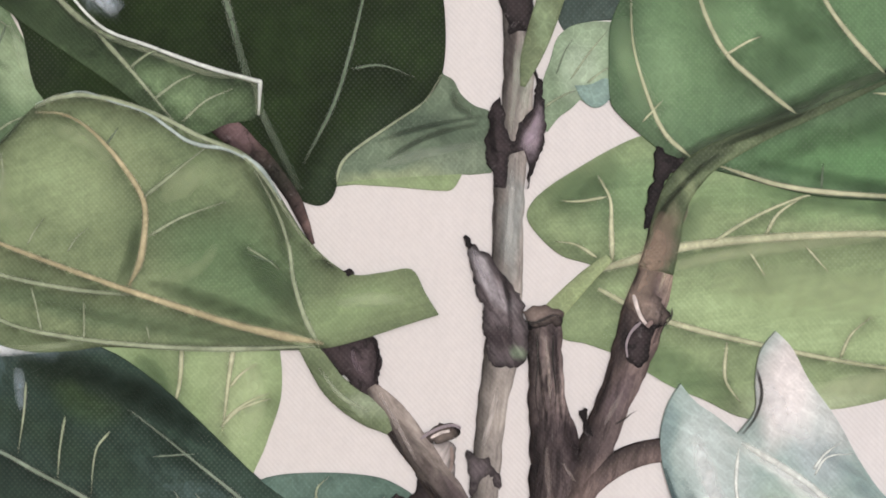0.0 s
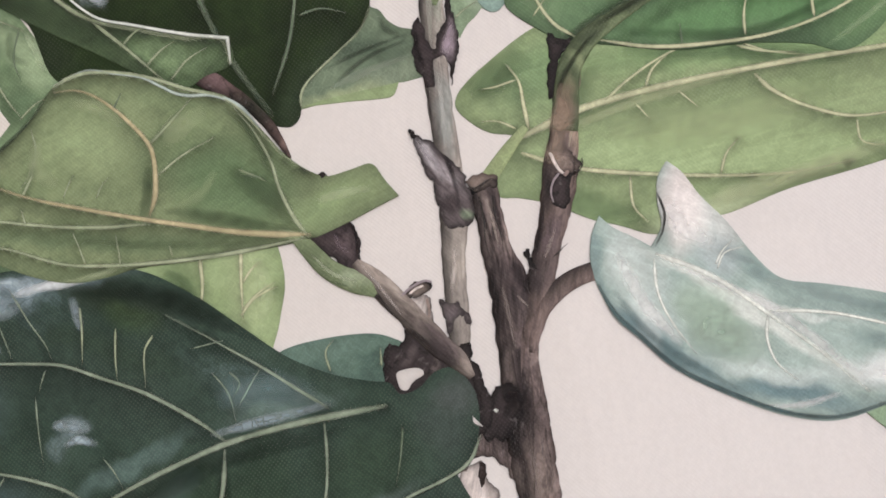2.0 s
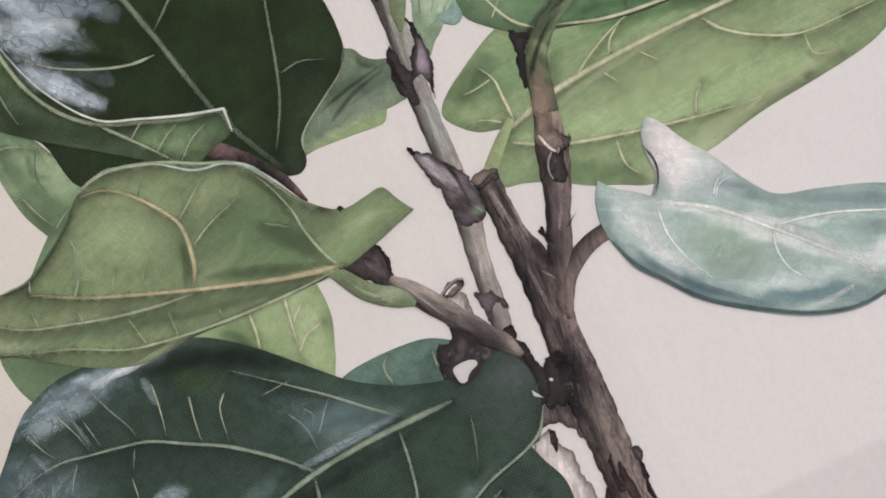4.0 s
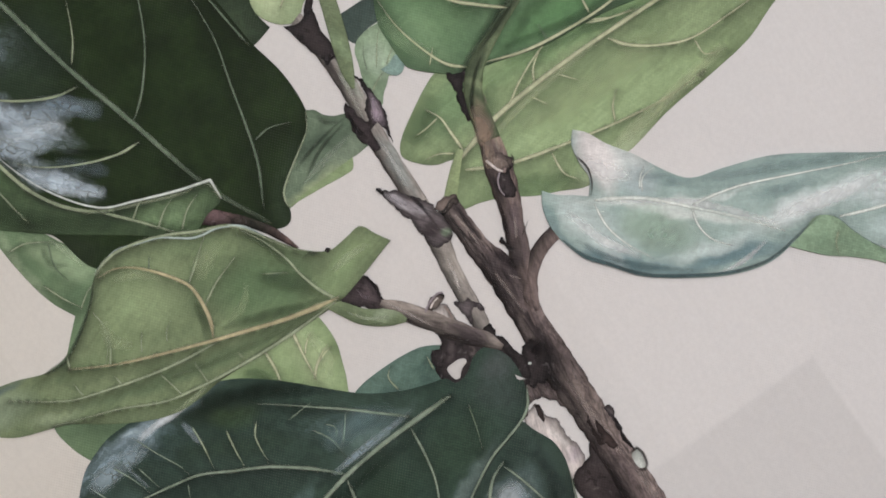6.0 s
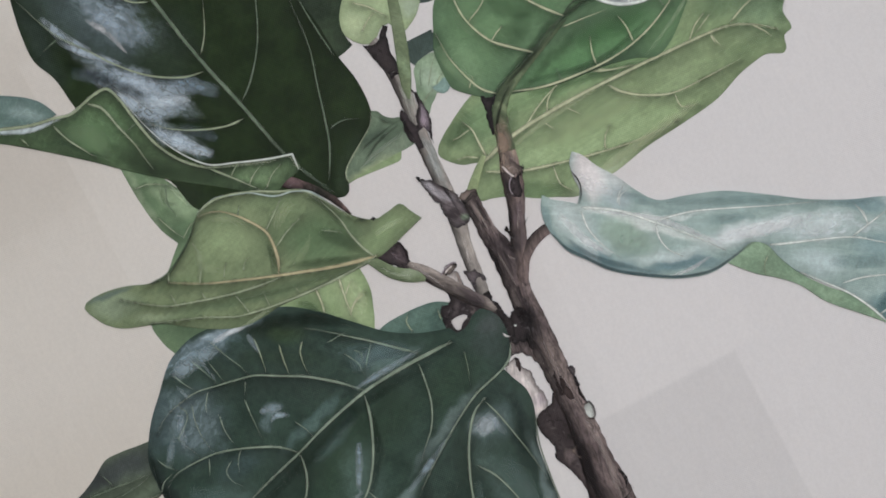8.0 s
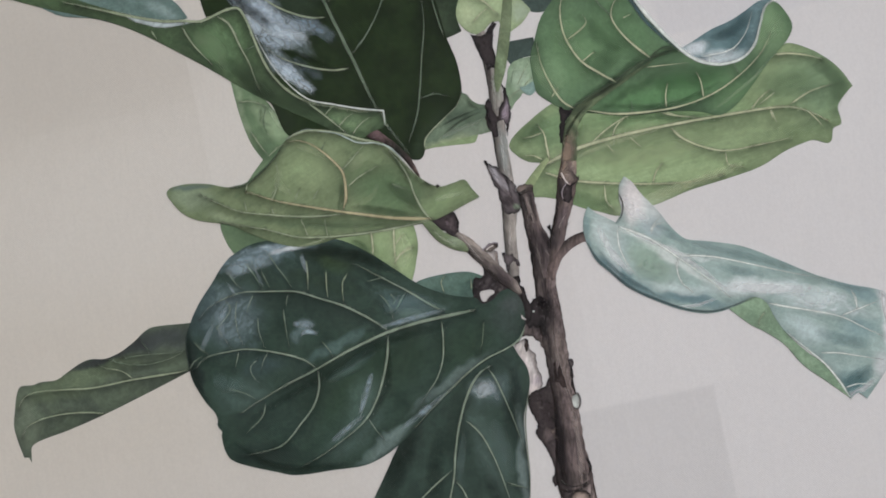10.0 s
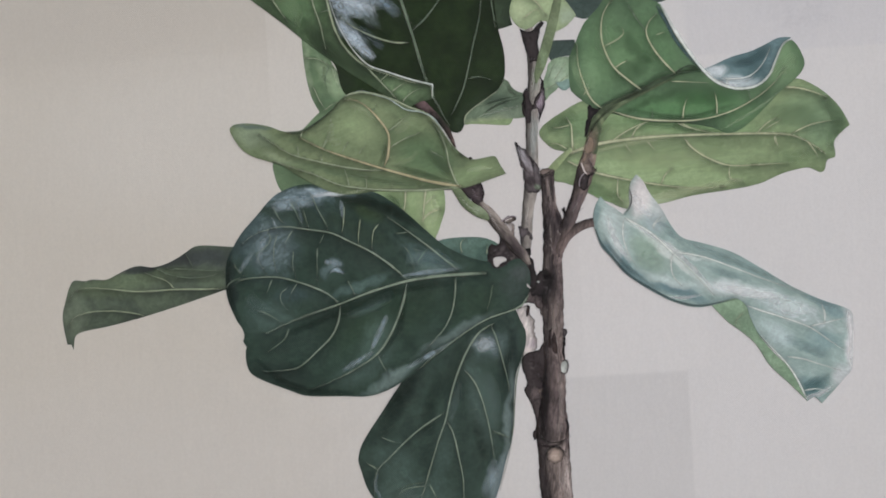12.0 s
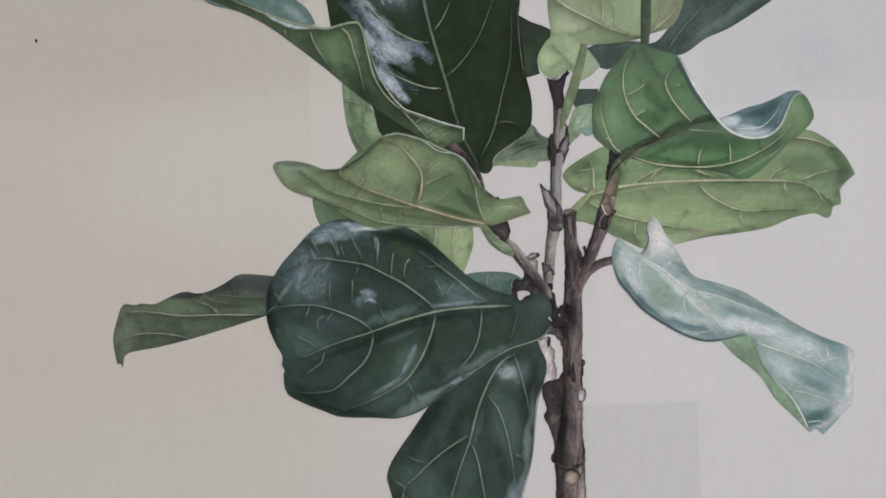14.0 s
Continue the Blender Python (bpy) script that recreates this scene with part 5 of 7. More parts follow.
# pale tones are this leaf's highlights, dark ones its shade, all in ink
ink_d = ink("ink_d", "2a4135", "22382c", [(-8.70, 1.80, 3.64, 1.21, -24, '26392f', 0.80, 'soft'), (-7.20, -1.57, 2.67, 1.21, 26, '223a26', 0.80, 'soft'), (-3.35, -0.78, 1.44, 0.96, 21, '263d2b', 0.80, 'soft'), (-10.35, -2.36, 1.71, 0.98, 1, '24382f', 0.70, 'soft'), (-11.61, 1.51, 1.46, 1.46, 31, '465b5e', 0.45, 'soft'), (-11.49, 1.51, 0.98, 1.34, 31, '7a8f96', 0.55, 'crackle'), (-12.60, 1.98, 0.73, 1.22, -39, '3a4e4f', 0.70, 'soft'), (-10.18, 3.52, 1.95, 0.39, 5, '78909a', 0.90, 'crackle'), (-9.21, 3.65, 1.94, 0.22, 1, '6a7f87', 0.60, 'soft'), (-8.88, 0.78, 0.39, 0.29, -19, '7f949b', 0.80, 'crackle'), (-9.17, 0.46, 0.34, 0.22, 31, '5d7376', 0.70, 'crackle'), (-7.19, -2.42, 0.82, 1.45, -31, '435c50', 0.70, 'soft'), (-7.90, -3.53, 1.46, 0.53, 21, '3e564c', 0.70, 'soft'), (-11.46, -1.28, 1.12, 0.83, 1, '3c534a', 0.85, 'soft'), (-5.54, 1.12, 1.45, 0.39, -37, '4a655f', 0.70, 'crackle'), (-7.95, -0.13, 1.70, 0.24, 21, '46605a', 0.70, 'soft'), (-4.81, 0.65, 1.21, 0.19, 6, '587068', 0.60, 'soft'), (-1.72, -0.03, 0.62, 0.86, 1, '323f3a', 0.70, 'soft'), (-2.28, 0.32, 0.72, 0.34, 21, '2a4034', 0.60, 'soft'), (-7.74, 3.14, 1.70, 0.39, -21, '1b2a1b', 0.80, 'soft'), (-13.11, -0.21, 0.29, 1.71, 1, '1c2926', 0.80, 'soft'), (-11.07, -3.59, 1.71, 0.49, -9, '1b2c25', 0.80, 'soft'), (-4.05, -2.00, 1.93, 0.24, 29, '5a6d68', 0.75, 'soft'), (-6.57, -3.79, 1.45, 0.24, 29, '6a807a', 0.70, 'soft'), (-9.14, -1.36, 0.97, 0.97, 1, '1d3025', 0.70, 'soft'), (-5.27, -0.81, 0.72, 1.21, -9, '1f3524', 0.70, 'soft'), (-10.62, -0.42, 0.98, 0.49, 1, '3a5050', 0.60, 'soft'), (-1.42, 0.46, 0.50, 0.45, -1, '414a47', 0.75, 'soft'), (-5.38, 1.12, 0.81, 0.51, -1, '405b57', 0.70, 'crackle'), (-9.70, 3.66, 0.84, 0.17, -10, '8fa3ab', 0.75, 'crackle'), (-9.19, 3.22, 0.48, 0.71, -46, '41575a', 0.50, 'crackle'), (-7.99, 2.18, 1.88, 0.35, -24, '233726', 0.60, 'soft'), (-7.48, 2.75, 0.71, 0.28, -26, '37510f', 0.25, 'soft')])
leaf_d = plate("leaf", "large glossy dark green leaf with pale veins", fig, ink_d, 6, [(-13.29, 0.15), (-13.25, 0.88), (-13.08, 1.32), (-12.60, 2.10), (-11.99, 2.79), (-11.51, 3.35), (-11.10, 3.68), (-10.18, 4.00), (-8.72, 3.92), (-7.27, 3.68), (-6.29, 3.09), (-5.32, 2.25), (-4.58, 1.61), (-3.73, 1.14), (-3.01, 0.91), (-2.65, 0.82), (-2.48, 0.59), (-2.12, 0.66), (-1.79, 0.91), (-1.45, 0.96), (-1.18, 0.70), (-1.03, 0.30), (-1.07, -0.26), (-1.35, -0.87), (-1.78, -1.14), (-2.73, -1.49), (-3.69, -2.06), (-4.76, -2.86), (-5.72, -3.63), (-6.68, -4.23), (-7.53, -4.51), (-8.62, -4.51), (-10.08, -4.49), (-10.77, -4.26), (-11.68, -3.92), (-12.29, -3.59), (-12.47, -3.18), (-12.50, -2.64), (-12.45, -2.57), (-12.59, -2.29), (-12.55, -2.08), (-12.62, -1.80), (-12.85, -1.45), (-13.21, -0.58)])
vein("midrib", leaf_d, sage_vein, 1.49, 0.40, (-2.76, 0.41), (-3.36, 0.38), (-4.08, 0.34), (-4.81, 0.28), (-5.89, 0.12), (-6.85, -0.14), (-7.70, -0.42), (-8.67, -0.80), (-9.88, -1.21), (-10.85, -1.59), (-11.70, -1.99))
vein("vein", leaf_d, sage_vein, 0.85, 0.35, (-8.67, -0.80), (-9.16, -0.39), (-9.77, -0.11), (-10.38, 0.10), (-11.11, 0.28), (-11.72, 0.29), (-12.46, 0.23), (-12.82, 0.08), (-13.01, -0.12))
vein("vein", leaf_d, sage_vein, 0.97, 0.35, (-5.94, 0.14), (-6.38, 0.55), (-6.87, 0.93), (-7.48, 1.33), (-8.21, 1.68), (-8.94, 2.03), (-9.55, 2.15), (-10.16, 2.23), (-10.89, 2.32), (-11.62, 2.19), (-12.23, 1.94), (-12.59, 1.64))
vein("vein", leaf_d, sage_vein, 0.84, 0.35, (-3.89, 0.52), (-4.45, 0.96), (-5.06, 1.46), (-5.67, 1.91), (-6.28, 2.36), (-6.82, 2.74))
vein("vein", leaf_d, sage_vein, 0.85, 0.35, (-8.66, -0.87), (-8.73, -1.48), (-9.01, -2.09), (-9.62, -2.71), (-10.34, -3.33), (-11.07, -3.47), (-11.80, -3.50))
vein("vein", leaf_d, sage_vein, 1.06, 0.35, (-5.99, -0.00), (-6.12, -0.71), (-6.42, -1.56), (-6.76, -2.24), (-7.23, -2.86), (-7.91, -3.33), (-8.87, -3.84), (-9.84, -4.24))
vein("vein", leaf_d, sage_vein, 0.75, 0.35, (-4.01, 0.25), (-4.05, -0.43), (-4.18, -1.16), (-4.49, -1.81), (-4.89, -2.26), (-5.25, -2.70))
vein("vein", leaf_d, dim_vein, 0.53, 0.35, (-2.52, 0.01), (-2.63, -0.53), (-2.81, -1.13))
vein("margin", leaf_d, sage_vein, 0.84, 0.60, (-1.07, -0.38), (-1.35, -0.84), (-1.78, -1.09), (-2.74, -1.42), (-3.69, -1.99), (-4.76, -2.79), (-5.60, -3.48))
gap = plate("bare_gap", "gap in the leaf showing bare canvas", fig, ground_ink, 7, [(-2.50, 0.99), (-2.37, 1.04), (-2.11, 1.04), (-1.99, 0.97), (-2.00, 0.89), (-2.14, 0.83), (-2.25, 0.75), (-2.33, 0.65), (-2.45, 0.67), (-2.50, 0.81)])

# pale leaf in front
ink_a = ink("ink_a", "6a7b50", "5e7047", [(-8.03, 6.39, 1.45, 1.09, -19, '7e9460', 0.70, 'soft'), (-5.23, 5.10, 1.69, 1.11, -29, '4d6a40', 0.85, 'soft'), (-3.42, 4.40, 1.08, 0.43, 16, '738c57', 0.70, 'soft'), (-8.00, 4.34, 3.63, 0.24, -11, '526843', 0.75, 'soft'), (-9.21, 3.97, 2.18, 0.34, -19, '74895a', 0.60, 'soft'), (-12.15, 5.99, 0.98, 0.54, -19, '7d9070', 0.70, 'soft'), (-9.71, 5.65, 1.46, 0.24, -14, '5f7548', 0.50, 'soft'), (-12.16, 6.40, 0.98, 0.15, -4, '53675e', 0.80, 'soft'), (-9.60, 6.55, 1.46, 0.15, 36, '3f5237', 0.80, 'soft'), (-11.17, 5.03, 0.73, 0.29, -19, '8a9c74', 0.50, 'soft'), (-6.10, 6.77, 1.21, 0.39, -24, '76905c', 0.50, 'soft')], streak=20, net=0.07)
leaf_a = plate("leaf", "pale green twisted leaf seen from underneath", fig, ink_a, 7, [(-13.06, 6.24), (-12.89, 6.42), (-12.28, 6.47), (-11.55, 6.36), (-10.81, 6.12), (-10.21, 6.13), (-9.60, 6.45), (-9.00, 6.91), (-8.57, 7.40), (-8.24, 7.62), (-7.80, 7.70), (-7.20, 7.63), (-6.47, 7.40), (-5.86, 7.11), (-5.09, 6.81), (-4.70, 6.40), (-4.40, 5.95), (-4.08, 5.50), (-3.67, 5.12), (-3.31, 4.95), (-2.83, 5.01), (-2.42, 5.06), (-2.20, 4.70), (-1.98, 4.37), (-2.50, 4.19), (-3.17, 3.95), (-3.75, 3.79), (-4.61, 3.73), (-6.06, 3.69), (-7.27, 3.70), (-7.75, 3.62), (-8.48, 3.59), (-9.08, 3.73), (-9.70, 4.01), (-10.31, 4.36), (-10.92, 4.74), (-11.41, 4.91), (-12.14, 5.14), (-12.58, 5.43), (-12.88, 5.83)])
vein("midrib", leaf_a, tan_vein, 1.44, 0.40, (-3.77, 3.87), (-4.50, 3.98), (-5.34, 4.16), (-6.07, 4.37), (-6.87, 4.60), (-8.25, 5.04), (-9.23, 5.39), (-10.25, 5.89))
vein("vein", leaf_a, tan_vein, 1.21, 0.35, (-6.87, 4.67), (-6.70, 5.08), (-6.64, 5.69), (-6.69, 6.05), (-6.94, 6.45), (-7.31, 6.88), (-7.67, 7.19), (-8.04, 7.36), (-8.47, 7.38))
vein("vein", leaf_a, pale_vein, 0.85, 0.35, (-6.87, 4.53), (-7.76, 4.59), (-8.73, 4.74), (-9.71, 4.97), (-10.56, 5.21), (-11.29, 5.63), (-11.91, 6.04))
vein("vein", leaf_a, pale_vein, 0.96, 0.35, (-3.89, 3.82), (-5.34, 3.73), (-6.78, 3.75), (-8.00, 3.86), (-8.72, 4.00), (-9.70, 4.42), (-10.43, 4.65), (-11.29, 4.93))
vein("vein", leaf_a, pale_vein, 0.96, 0.35, (-3.82, 3.82), (-4.07, 4.27), (-4.27, 4.87), (-4.35, 5.35), (-4.60, 6.00), (-4.94, 6.55))
vein("vein", leaf_a, pale_vein, 0.72, 0.35, (-6.69, 6.07), (-6.33, 6.36), (-5.98, 6.66), (-5.69, 6.90))
vein("vein", leaf_a, pale_vein, 0.60, 0.35, (-6.61, 5.44), (-6.09, 5.76), (-5.37, 6.04))
vein("vein", leaf_a, pale_vein, 0.61, 0.35, (-9.35, 5.41), (-9.11, 5.78), (-8.99, 6.09))
vein("vein", leaf_a, pale_vein, 0.61, 0.35, (-10.20, 5.89), (-10.11, 6.18))
vein("vein", leaf_a, dim_vein, 0.53, 0.35, (-7.31, 6.88), (-7.12, 7.17))
vein("vein", leaf_a, pale_vein, 0.53, 0.35, (-10.29, 5.14), (-10.32, 5.52))
vein("vein", leaf_a, pale_vein, 0.53, 0.35, (-9.34, 4.88), (-9.39, 5.17))
vein("vein", leaf_a, pale_vein, 0.53, 0.35, (-8.24, 3.91), (-8.37, 4.41))
vein("vein", leaf_a, pale_vein, 0.53, 0.35, (-7.56, 3.79), (-7.56, 4.23))
vein("vein", leaf_a, dim_vein, 0.48, 0.35, (-4.58, 5.11), (-4.99, 5.22))
vein("dark_margin", leaf_a, deep_rib, 0.97, 0.60, (-10.81, 6.10), (-10.21, 6.13), (-9.60, 6.45), (-9.00, 6.91), (-8.57, 7.38))
vein("margin", leaf_a, pale_vein, 0.97, 0.50, (-8.48, 7.45), (-8.19, 7.60), (-7.75, 7.67), (-7.17, 7.58), (-6.44, 7.35), (-5.86, 7.07), (-5.11, 6.76), (-4.72, 6.36), (-4.40, 5.88), (-4.06, 5.43), (-3.62, 5.07))
sheath_l = plate("bud_sheath", "dark purple bud sheath at the petiole", fig, sheath, 6.3, [(-3.96, 3.83), (-3.61, 3.95), (-3.30, 3.97), (-3.04, 4.02), (-2.92, 3.86), (-2.86, 3.62), (-2.90, 3.27), (-2.93, 3.05), (-3.14, 3.08), (-3.37, 3.32), (-3.60, 3.52)])
pet_a = stem("petiole", "curved green petiole", fig, green_stalk, 6.5, (-4.41, 4.01, 0.18), (-4.10, 3.88, 0.25), (-3.86, 3.59, 0.34), (-3.61, 3.24, 0.39), (-3.30, 2.98, 0.42), (-3.05, 2.84, 0.44), (-2.85, 2.70, 0.35), (-2.69, 2.53, 0.12))
nib = plate("twig_stub", "tiny brown twig tip", fig, dark_bark, 7, [(-3.48, 5.00), (-3.41, 5.07), (-3.31, 4.95), (-3.43, 4.90)])

# pale leaf on the short side branch
ink_pu = ink("ink_pu", "6b8a6a", "7d9b78", [])
leaf_pu = plate("leaf", "green underside of the pale drooping leaf", fig, ink_pu, 5, [(6.07, -0.86), (7.05, -0.59), (7.52, -1.00), (7.88, -1.93), (8.58, -2.84), (9.40, -3.64), (9.92, -4.77), (9.17, -4.04), (8.41, -3.31), (7.89, -2.51), (7.31, -1.98), (6.77, -1.59)])
vein("vein", leaf_pu, pale_vein, 0.57, 0.35, (7.36, -1.24), (7.14, -1.47), (7.03, -1.82))
# white highlights and blue-green tones are put into this ink
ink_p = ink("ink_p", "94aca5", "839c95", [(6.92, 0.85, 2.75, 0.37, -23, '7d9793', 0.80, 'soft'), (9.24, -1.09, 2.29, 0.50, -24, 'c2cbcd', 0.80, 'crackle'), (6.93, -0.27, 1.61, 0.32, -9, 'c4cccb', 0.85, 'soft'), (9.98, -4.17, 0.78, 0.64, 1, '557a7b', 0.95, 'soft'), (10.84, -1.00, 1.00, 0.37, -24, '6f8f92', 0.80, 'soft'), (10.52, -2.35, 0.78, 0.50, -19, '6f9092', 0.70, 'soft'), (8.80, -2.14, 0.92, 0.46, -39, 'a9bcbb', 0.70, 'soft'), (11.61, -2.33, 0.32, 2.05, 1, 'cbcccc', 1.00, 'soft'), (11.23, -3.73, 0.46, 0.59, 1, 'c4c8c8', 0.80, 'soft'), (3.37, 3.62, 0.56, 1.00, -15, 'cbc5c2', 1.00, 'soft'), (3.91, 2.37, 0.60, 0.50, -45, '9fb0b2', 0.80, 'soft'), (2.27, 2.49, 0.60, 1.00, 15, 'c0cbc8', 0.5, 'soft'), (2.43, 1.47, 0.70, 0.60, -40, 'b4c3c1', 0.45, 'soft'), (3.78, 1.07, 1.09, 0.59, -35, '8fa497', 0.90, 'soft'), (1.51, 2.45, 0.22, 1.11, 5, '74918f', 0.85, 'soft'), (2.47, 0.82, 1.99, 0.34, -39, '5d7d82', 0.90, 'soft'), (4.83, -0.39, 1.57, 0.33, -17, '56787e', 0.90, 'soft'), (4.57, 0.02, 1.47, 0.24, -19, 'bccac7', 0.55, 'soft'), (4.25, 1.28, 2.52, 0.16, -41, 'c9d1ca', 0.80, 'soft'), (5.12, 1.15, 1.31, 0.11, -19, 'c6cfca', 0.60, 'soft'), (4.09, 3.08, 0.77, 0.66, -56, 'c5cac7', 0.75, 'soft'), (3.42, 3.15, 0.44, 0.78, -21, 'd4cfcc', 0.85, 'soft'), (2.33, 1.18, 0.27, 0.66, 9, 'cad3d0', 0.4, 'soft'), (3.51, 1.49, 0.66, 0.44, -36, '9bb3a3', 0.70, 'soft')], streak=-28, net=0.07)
leaf_p = plate("leaf", "pale blue-green drooping leaf with white haze", fig, ink_p, 6, [(1.55, 2.06), (1.47, 2.52), (1.56, 3.06), (1.76, 3.43), (2.00, 3.16), (2.35, 2.93), (2.65, 2.70), (2.90, 3.07), (2.89, 3.51), (2.96, 3.98), (3.18, 4.28), (3.42, 4.05), (3.70, 3.55), (4.13, 2.97), (4.53, 2.28), (4.97, 1.77), (5.76, 1.55), (6.91, 1.19), (8.07, 0.54), (9.23, -0.17), (10.38, -0.71), (11.52, -1.13), (11.67, -1.41), (11.67, -2.79), (11.61, -3.49), (11.34, -3.82), (10.94, -4.29), (10.45, -4.83), (10.17, -4.56), (9.87, -4.73), (9.63, -4.10), (9.16, -3.35), (8.58, -2.75), (8.00, -2.11), (7.66, -1.46), (7.45, -0.91), (7.06, -0.66), (6.48, -0.85), (5.57, -1.01), (4.64, -0.79), (3.71, -0.31), (2.78, 0.33), (2.19, 1.02), (1.79, 1.48)])
vein("midrib", leaf_p, white_vein, 1.16, 0.50, (2.70, 2.56), (3.21, 2.29), (3.79, 1.92), (4.61, 1.16), (5.43, 0.36), (6.25, -0.56))
vein("vein", leaf_p, white_vein, 0.81, 0.35, (4.66, 1.19), (5.30, 1.10), (6.00, 0.93), (7.38, 0.41), (8.31, 0.05), (9.46, -0.35))
vein("vein", leaf_p, white_vein, 0.92, 0.35, (7.54, -0.96), (8.10, -1.16), (8.79, -1.38), (9.94, -1.80), (10.75, -2.35), (11.32, -2.73))
vein("vein", leaf_p, white_vein, 0.69, 0.35, (9.98, -1.78), (10.62, -1.63), (11.35, -1.46))
vein("vein", leaf_p, white_vein, 0.57, 0.35, (10.57, -1.61), (10.52, -1.19), (10.42, -0.84))
vein("vein", leaf_p, white_vein, 0.69, 0.35, (9.09, -2.98), (9.73, -3.08), (10.42, -3.30), (11.22, -3.54))
vein("vein", leaf_p, white_vein, 0.81, 0.35, (4.61, 1.12), (4.53, 0.70), (4.63, 0.23), (4.98, -0.18))
vein("vein", leaf_p, white_vein, 0.69, 0.35, (2.66, 2.47), (2.64, 1.84), (2.81, 1.26), (3.19, 0.56))
vein("vein", leaf_p, white_vein, 0.58, 0.35, (3.79, 2.20), (3.95, 2.43), (4.18, 2.62))
vein("vein", leaf_p, white_vein, 0.57, 0.35, (9.75, -4.33), (10.21, -4.26), (10.78, -4.39))
vein("margin", leaf_p, white_vein, 0.80, 0.80, (9.85, -4.68), (9.56, -4.04), (9.14, -3.35), (8.56, -2.70), (8.02, -2.11))
vein("tear", leaf_p, dark_line, 0.58, 0.60, (2.91, 3.70), (2.99, 3.31), (2.90, 2.96), (2.72, 2.70))
vein("margin", leaf_p, teal_edge, 1.16, 0.60, (1.55, 2.13), (1.79, 1.52), (2.19, 1.04), (2.78, 0.37), (3.71, -0.24), (4.64, -0.72), (5.57, -0.94), (6.48, -0.81), (7.08, -0.68))


# ---- finer drawing: side veins, and the picture's highlights, gloss and shade put into ink ----
vein("fine_vein", leaf_d, sage_vein, 0.42, 0.35, (-11.35, 3.15), (-11.12, 2.69), (-10.86, 2.37))
vein("fine_vein", leaf_d, sage_vein, 0.42, 0.35, (-10.65, 3.34), (-10.35, 2.76), (-10.19, 2.30))
vein("fine_vein", leaf_d, sage_vein, 0.42, 0.35, (-10.12, 2.99), (-9.93, 2.30))
vein("fine_vein", leaf_d, sage_vein, 0.42, 0.35, (-10.54, 2.18), (-10.77, 1.83), (-10.89, 1.53))
vein("fine_vein", leaf_d, sage_vein, 0.42, 0.35, (-9.84, 3.67), (-9.49, 2.93), (-9.23, 2.46), (-9.14, 2.14))
vein("fine_vein", leaf_d, sage_vein, 0.42, 0.35, (-9.30, 2.00), (-9.47, 1.61))
vein("fine_vein", leaf_d, sage_vein, 0.42, 0.35, (-11.61, 2.18), (-11.45, 1.83), (-11.68, 1.48), (-12.05, 1.20), (-11.82, 0.74), (-11.63, 0.37))
vein("fine_vein", leaf_d, sage_vein, 0.42, 0.35, (-11.17, 2.07), (-11.31, 1.49), (-11.31, 0.91), (-11.17, 0.33))
vein("fine_vein", leaf_d, sage_vein, 0.42, 0.35, (-10.51, 1.37), (-10.56, 0.79), (-10.42, 0.21))
vein("fine_vein", leaf_d, sage_vein, 0.42, 0.35, (-9.56, 1.49), (-9.58, 0.80), (-9.56, 0.15))
vein("fine_vein", leaf_d, sage_vein, 0.42, 0.35, (-8.37, 0.15), (-8.18, -0.17), (-8.04, -0.52))
vein("fine_vein", leaf_d, sage_vein, 0.42, 0.35, (-11.40, 0.21), (-11.52, -0.09), (-11.63, -0.33))
vein("fine_vein", leaf_d, sage_vein, 0.42, 0.35, (-10.75, -0.14), (-11.05, -0.37), (-11.03, -0.72), (-10.75, -1.07))
vein("fine_vein", leaf_d, sage_vein, 0.42, 0.35, (-10.35, 0.05), (-10.58, -0.25), (-10.70, -0.60))
vein("fine_vein", leaf_d, sage_vein, 0.42, 0.35, (-11.98, -1.03), (-11.40, -1.30), (-10.98, -1.63))
vein("fine_vein", leaf_d, sage_vein, 0.42, 0.35, (-10.75, -1.76), (-10.89, -2.18), (-11.40, -2.58), (-11.59, -2.70))
vein("fine_vein", leaf_d, sage_vein, 0.42, 0.35, (-12.94, 0.83), (-12.76, 0.55), (-12.45, 0.27))
vein("fine_vein", leaf_d, sage_vein, 0.42, 0.35, (-13.27, -0.15), (-13.04, 0.13), (-12.69, 0.25))
vein("fine_vein", leaf_d, sage_vein, 0.42, 0.35, (-6.05, 1.50), (-5.78, 1.04), (-5.70, 0.47))
vein("fine_vein", leaf_d, sage_vein, 0.42, 0.35, (-5.71, 1.46), (-5.54, 1.23), (-5.73, 0.93))
vein("fine_vein", leaf_d, sage_vein, 0.42, 0.35, (-5.59, 0.81), (-5.24, 1.28), (-5.08, 1.46))
vein("fine_vein", leaf_d, sage_vein, 0.42, 0.35, (-6.40, 2.01), (-5.71, 2.08))
vein("fine_vein", leaf_d, sage_vein, 0.42, 0.35, (-7.16, -2.85), (-6.97, -3.25), (-6.69, -3.71))
vein("fine_vein", leaf_d, pale_vein, 0.55, 0.35, (-8.47, 3.11), (-8.49, 2.61), (-8.56, 2.00))
vein("fine_vein", leaf_d, pale_vein, 0.55, 0.35, (-7.82, 2.61), (-7.89, 2.08), (-7.91, 1.59))
vein("fine_vein", leaf_d, pale_vein, 0.55, 0.35, (-7.10, 2.38), (-7.31, 2.08), (-7.37, 1.38))
# highlights and gloss of the big lower leaf, brushed on as ink
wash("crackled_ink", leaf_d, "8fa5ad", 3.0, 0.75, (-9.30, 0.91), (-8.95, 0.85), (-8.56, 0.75))
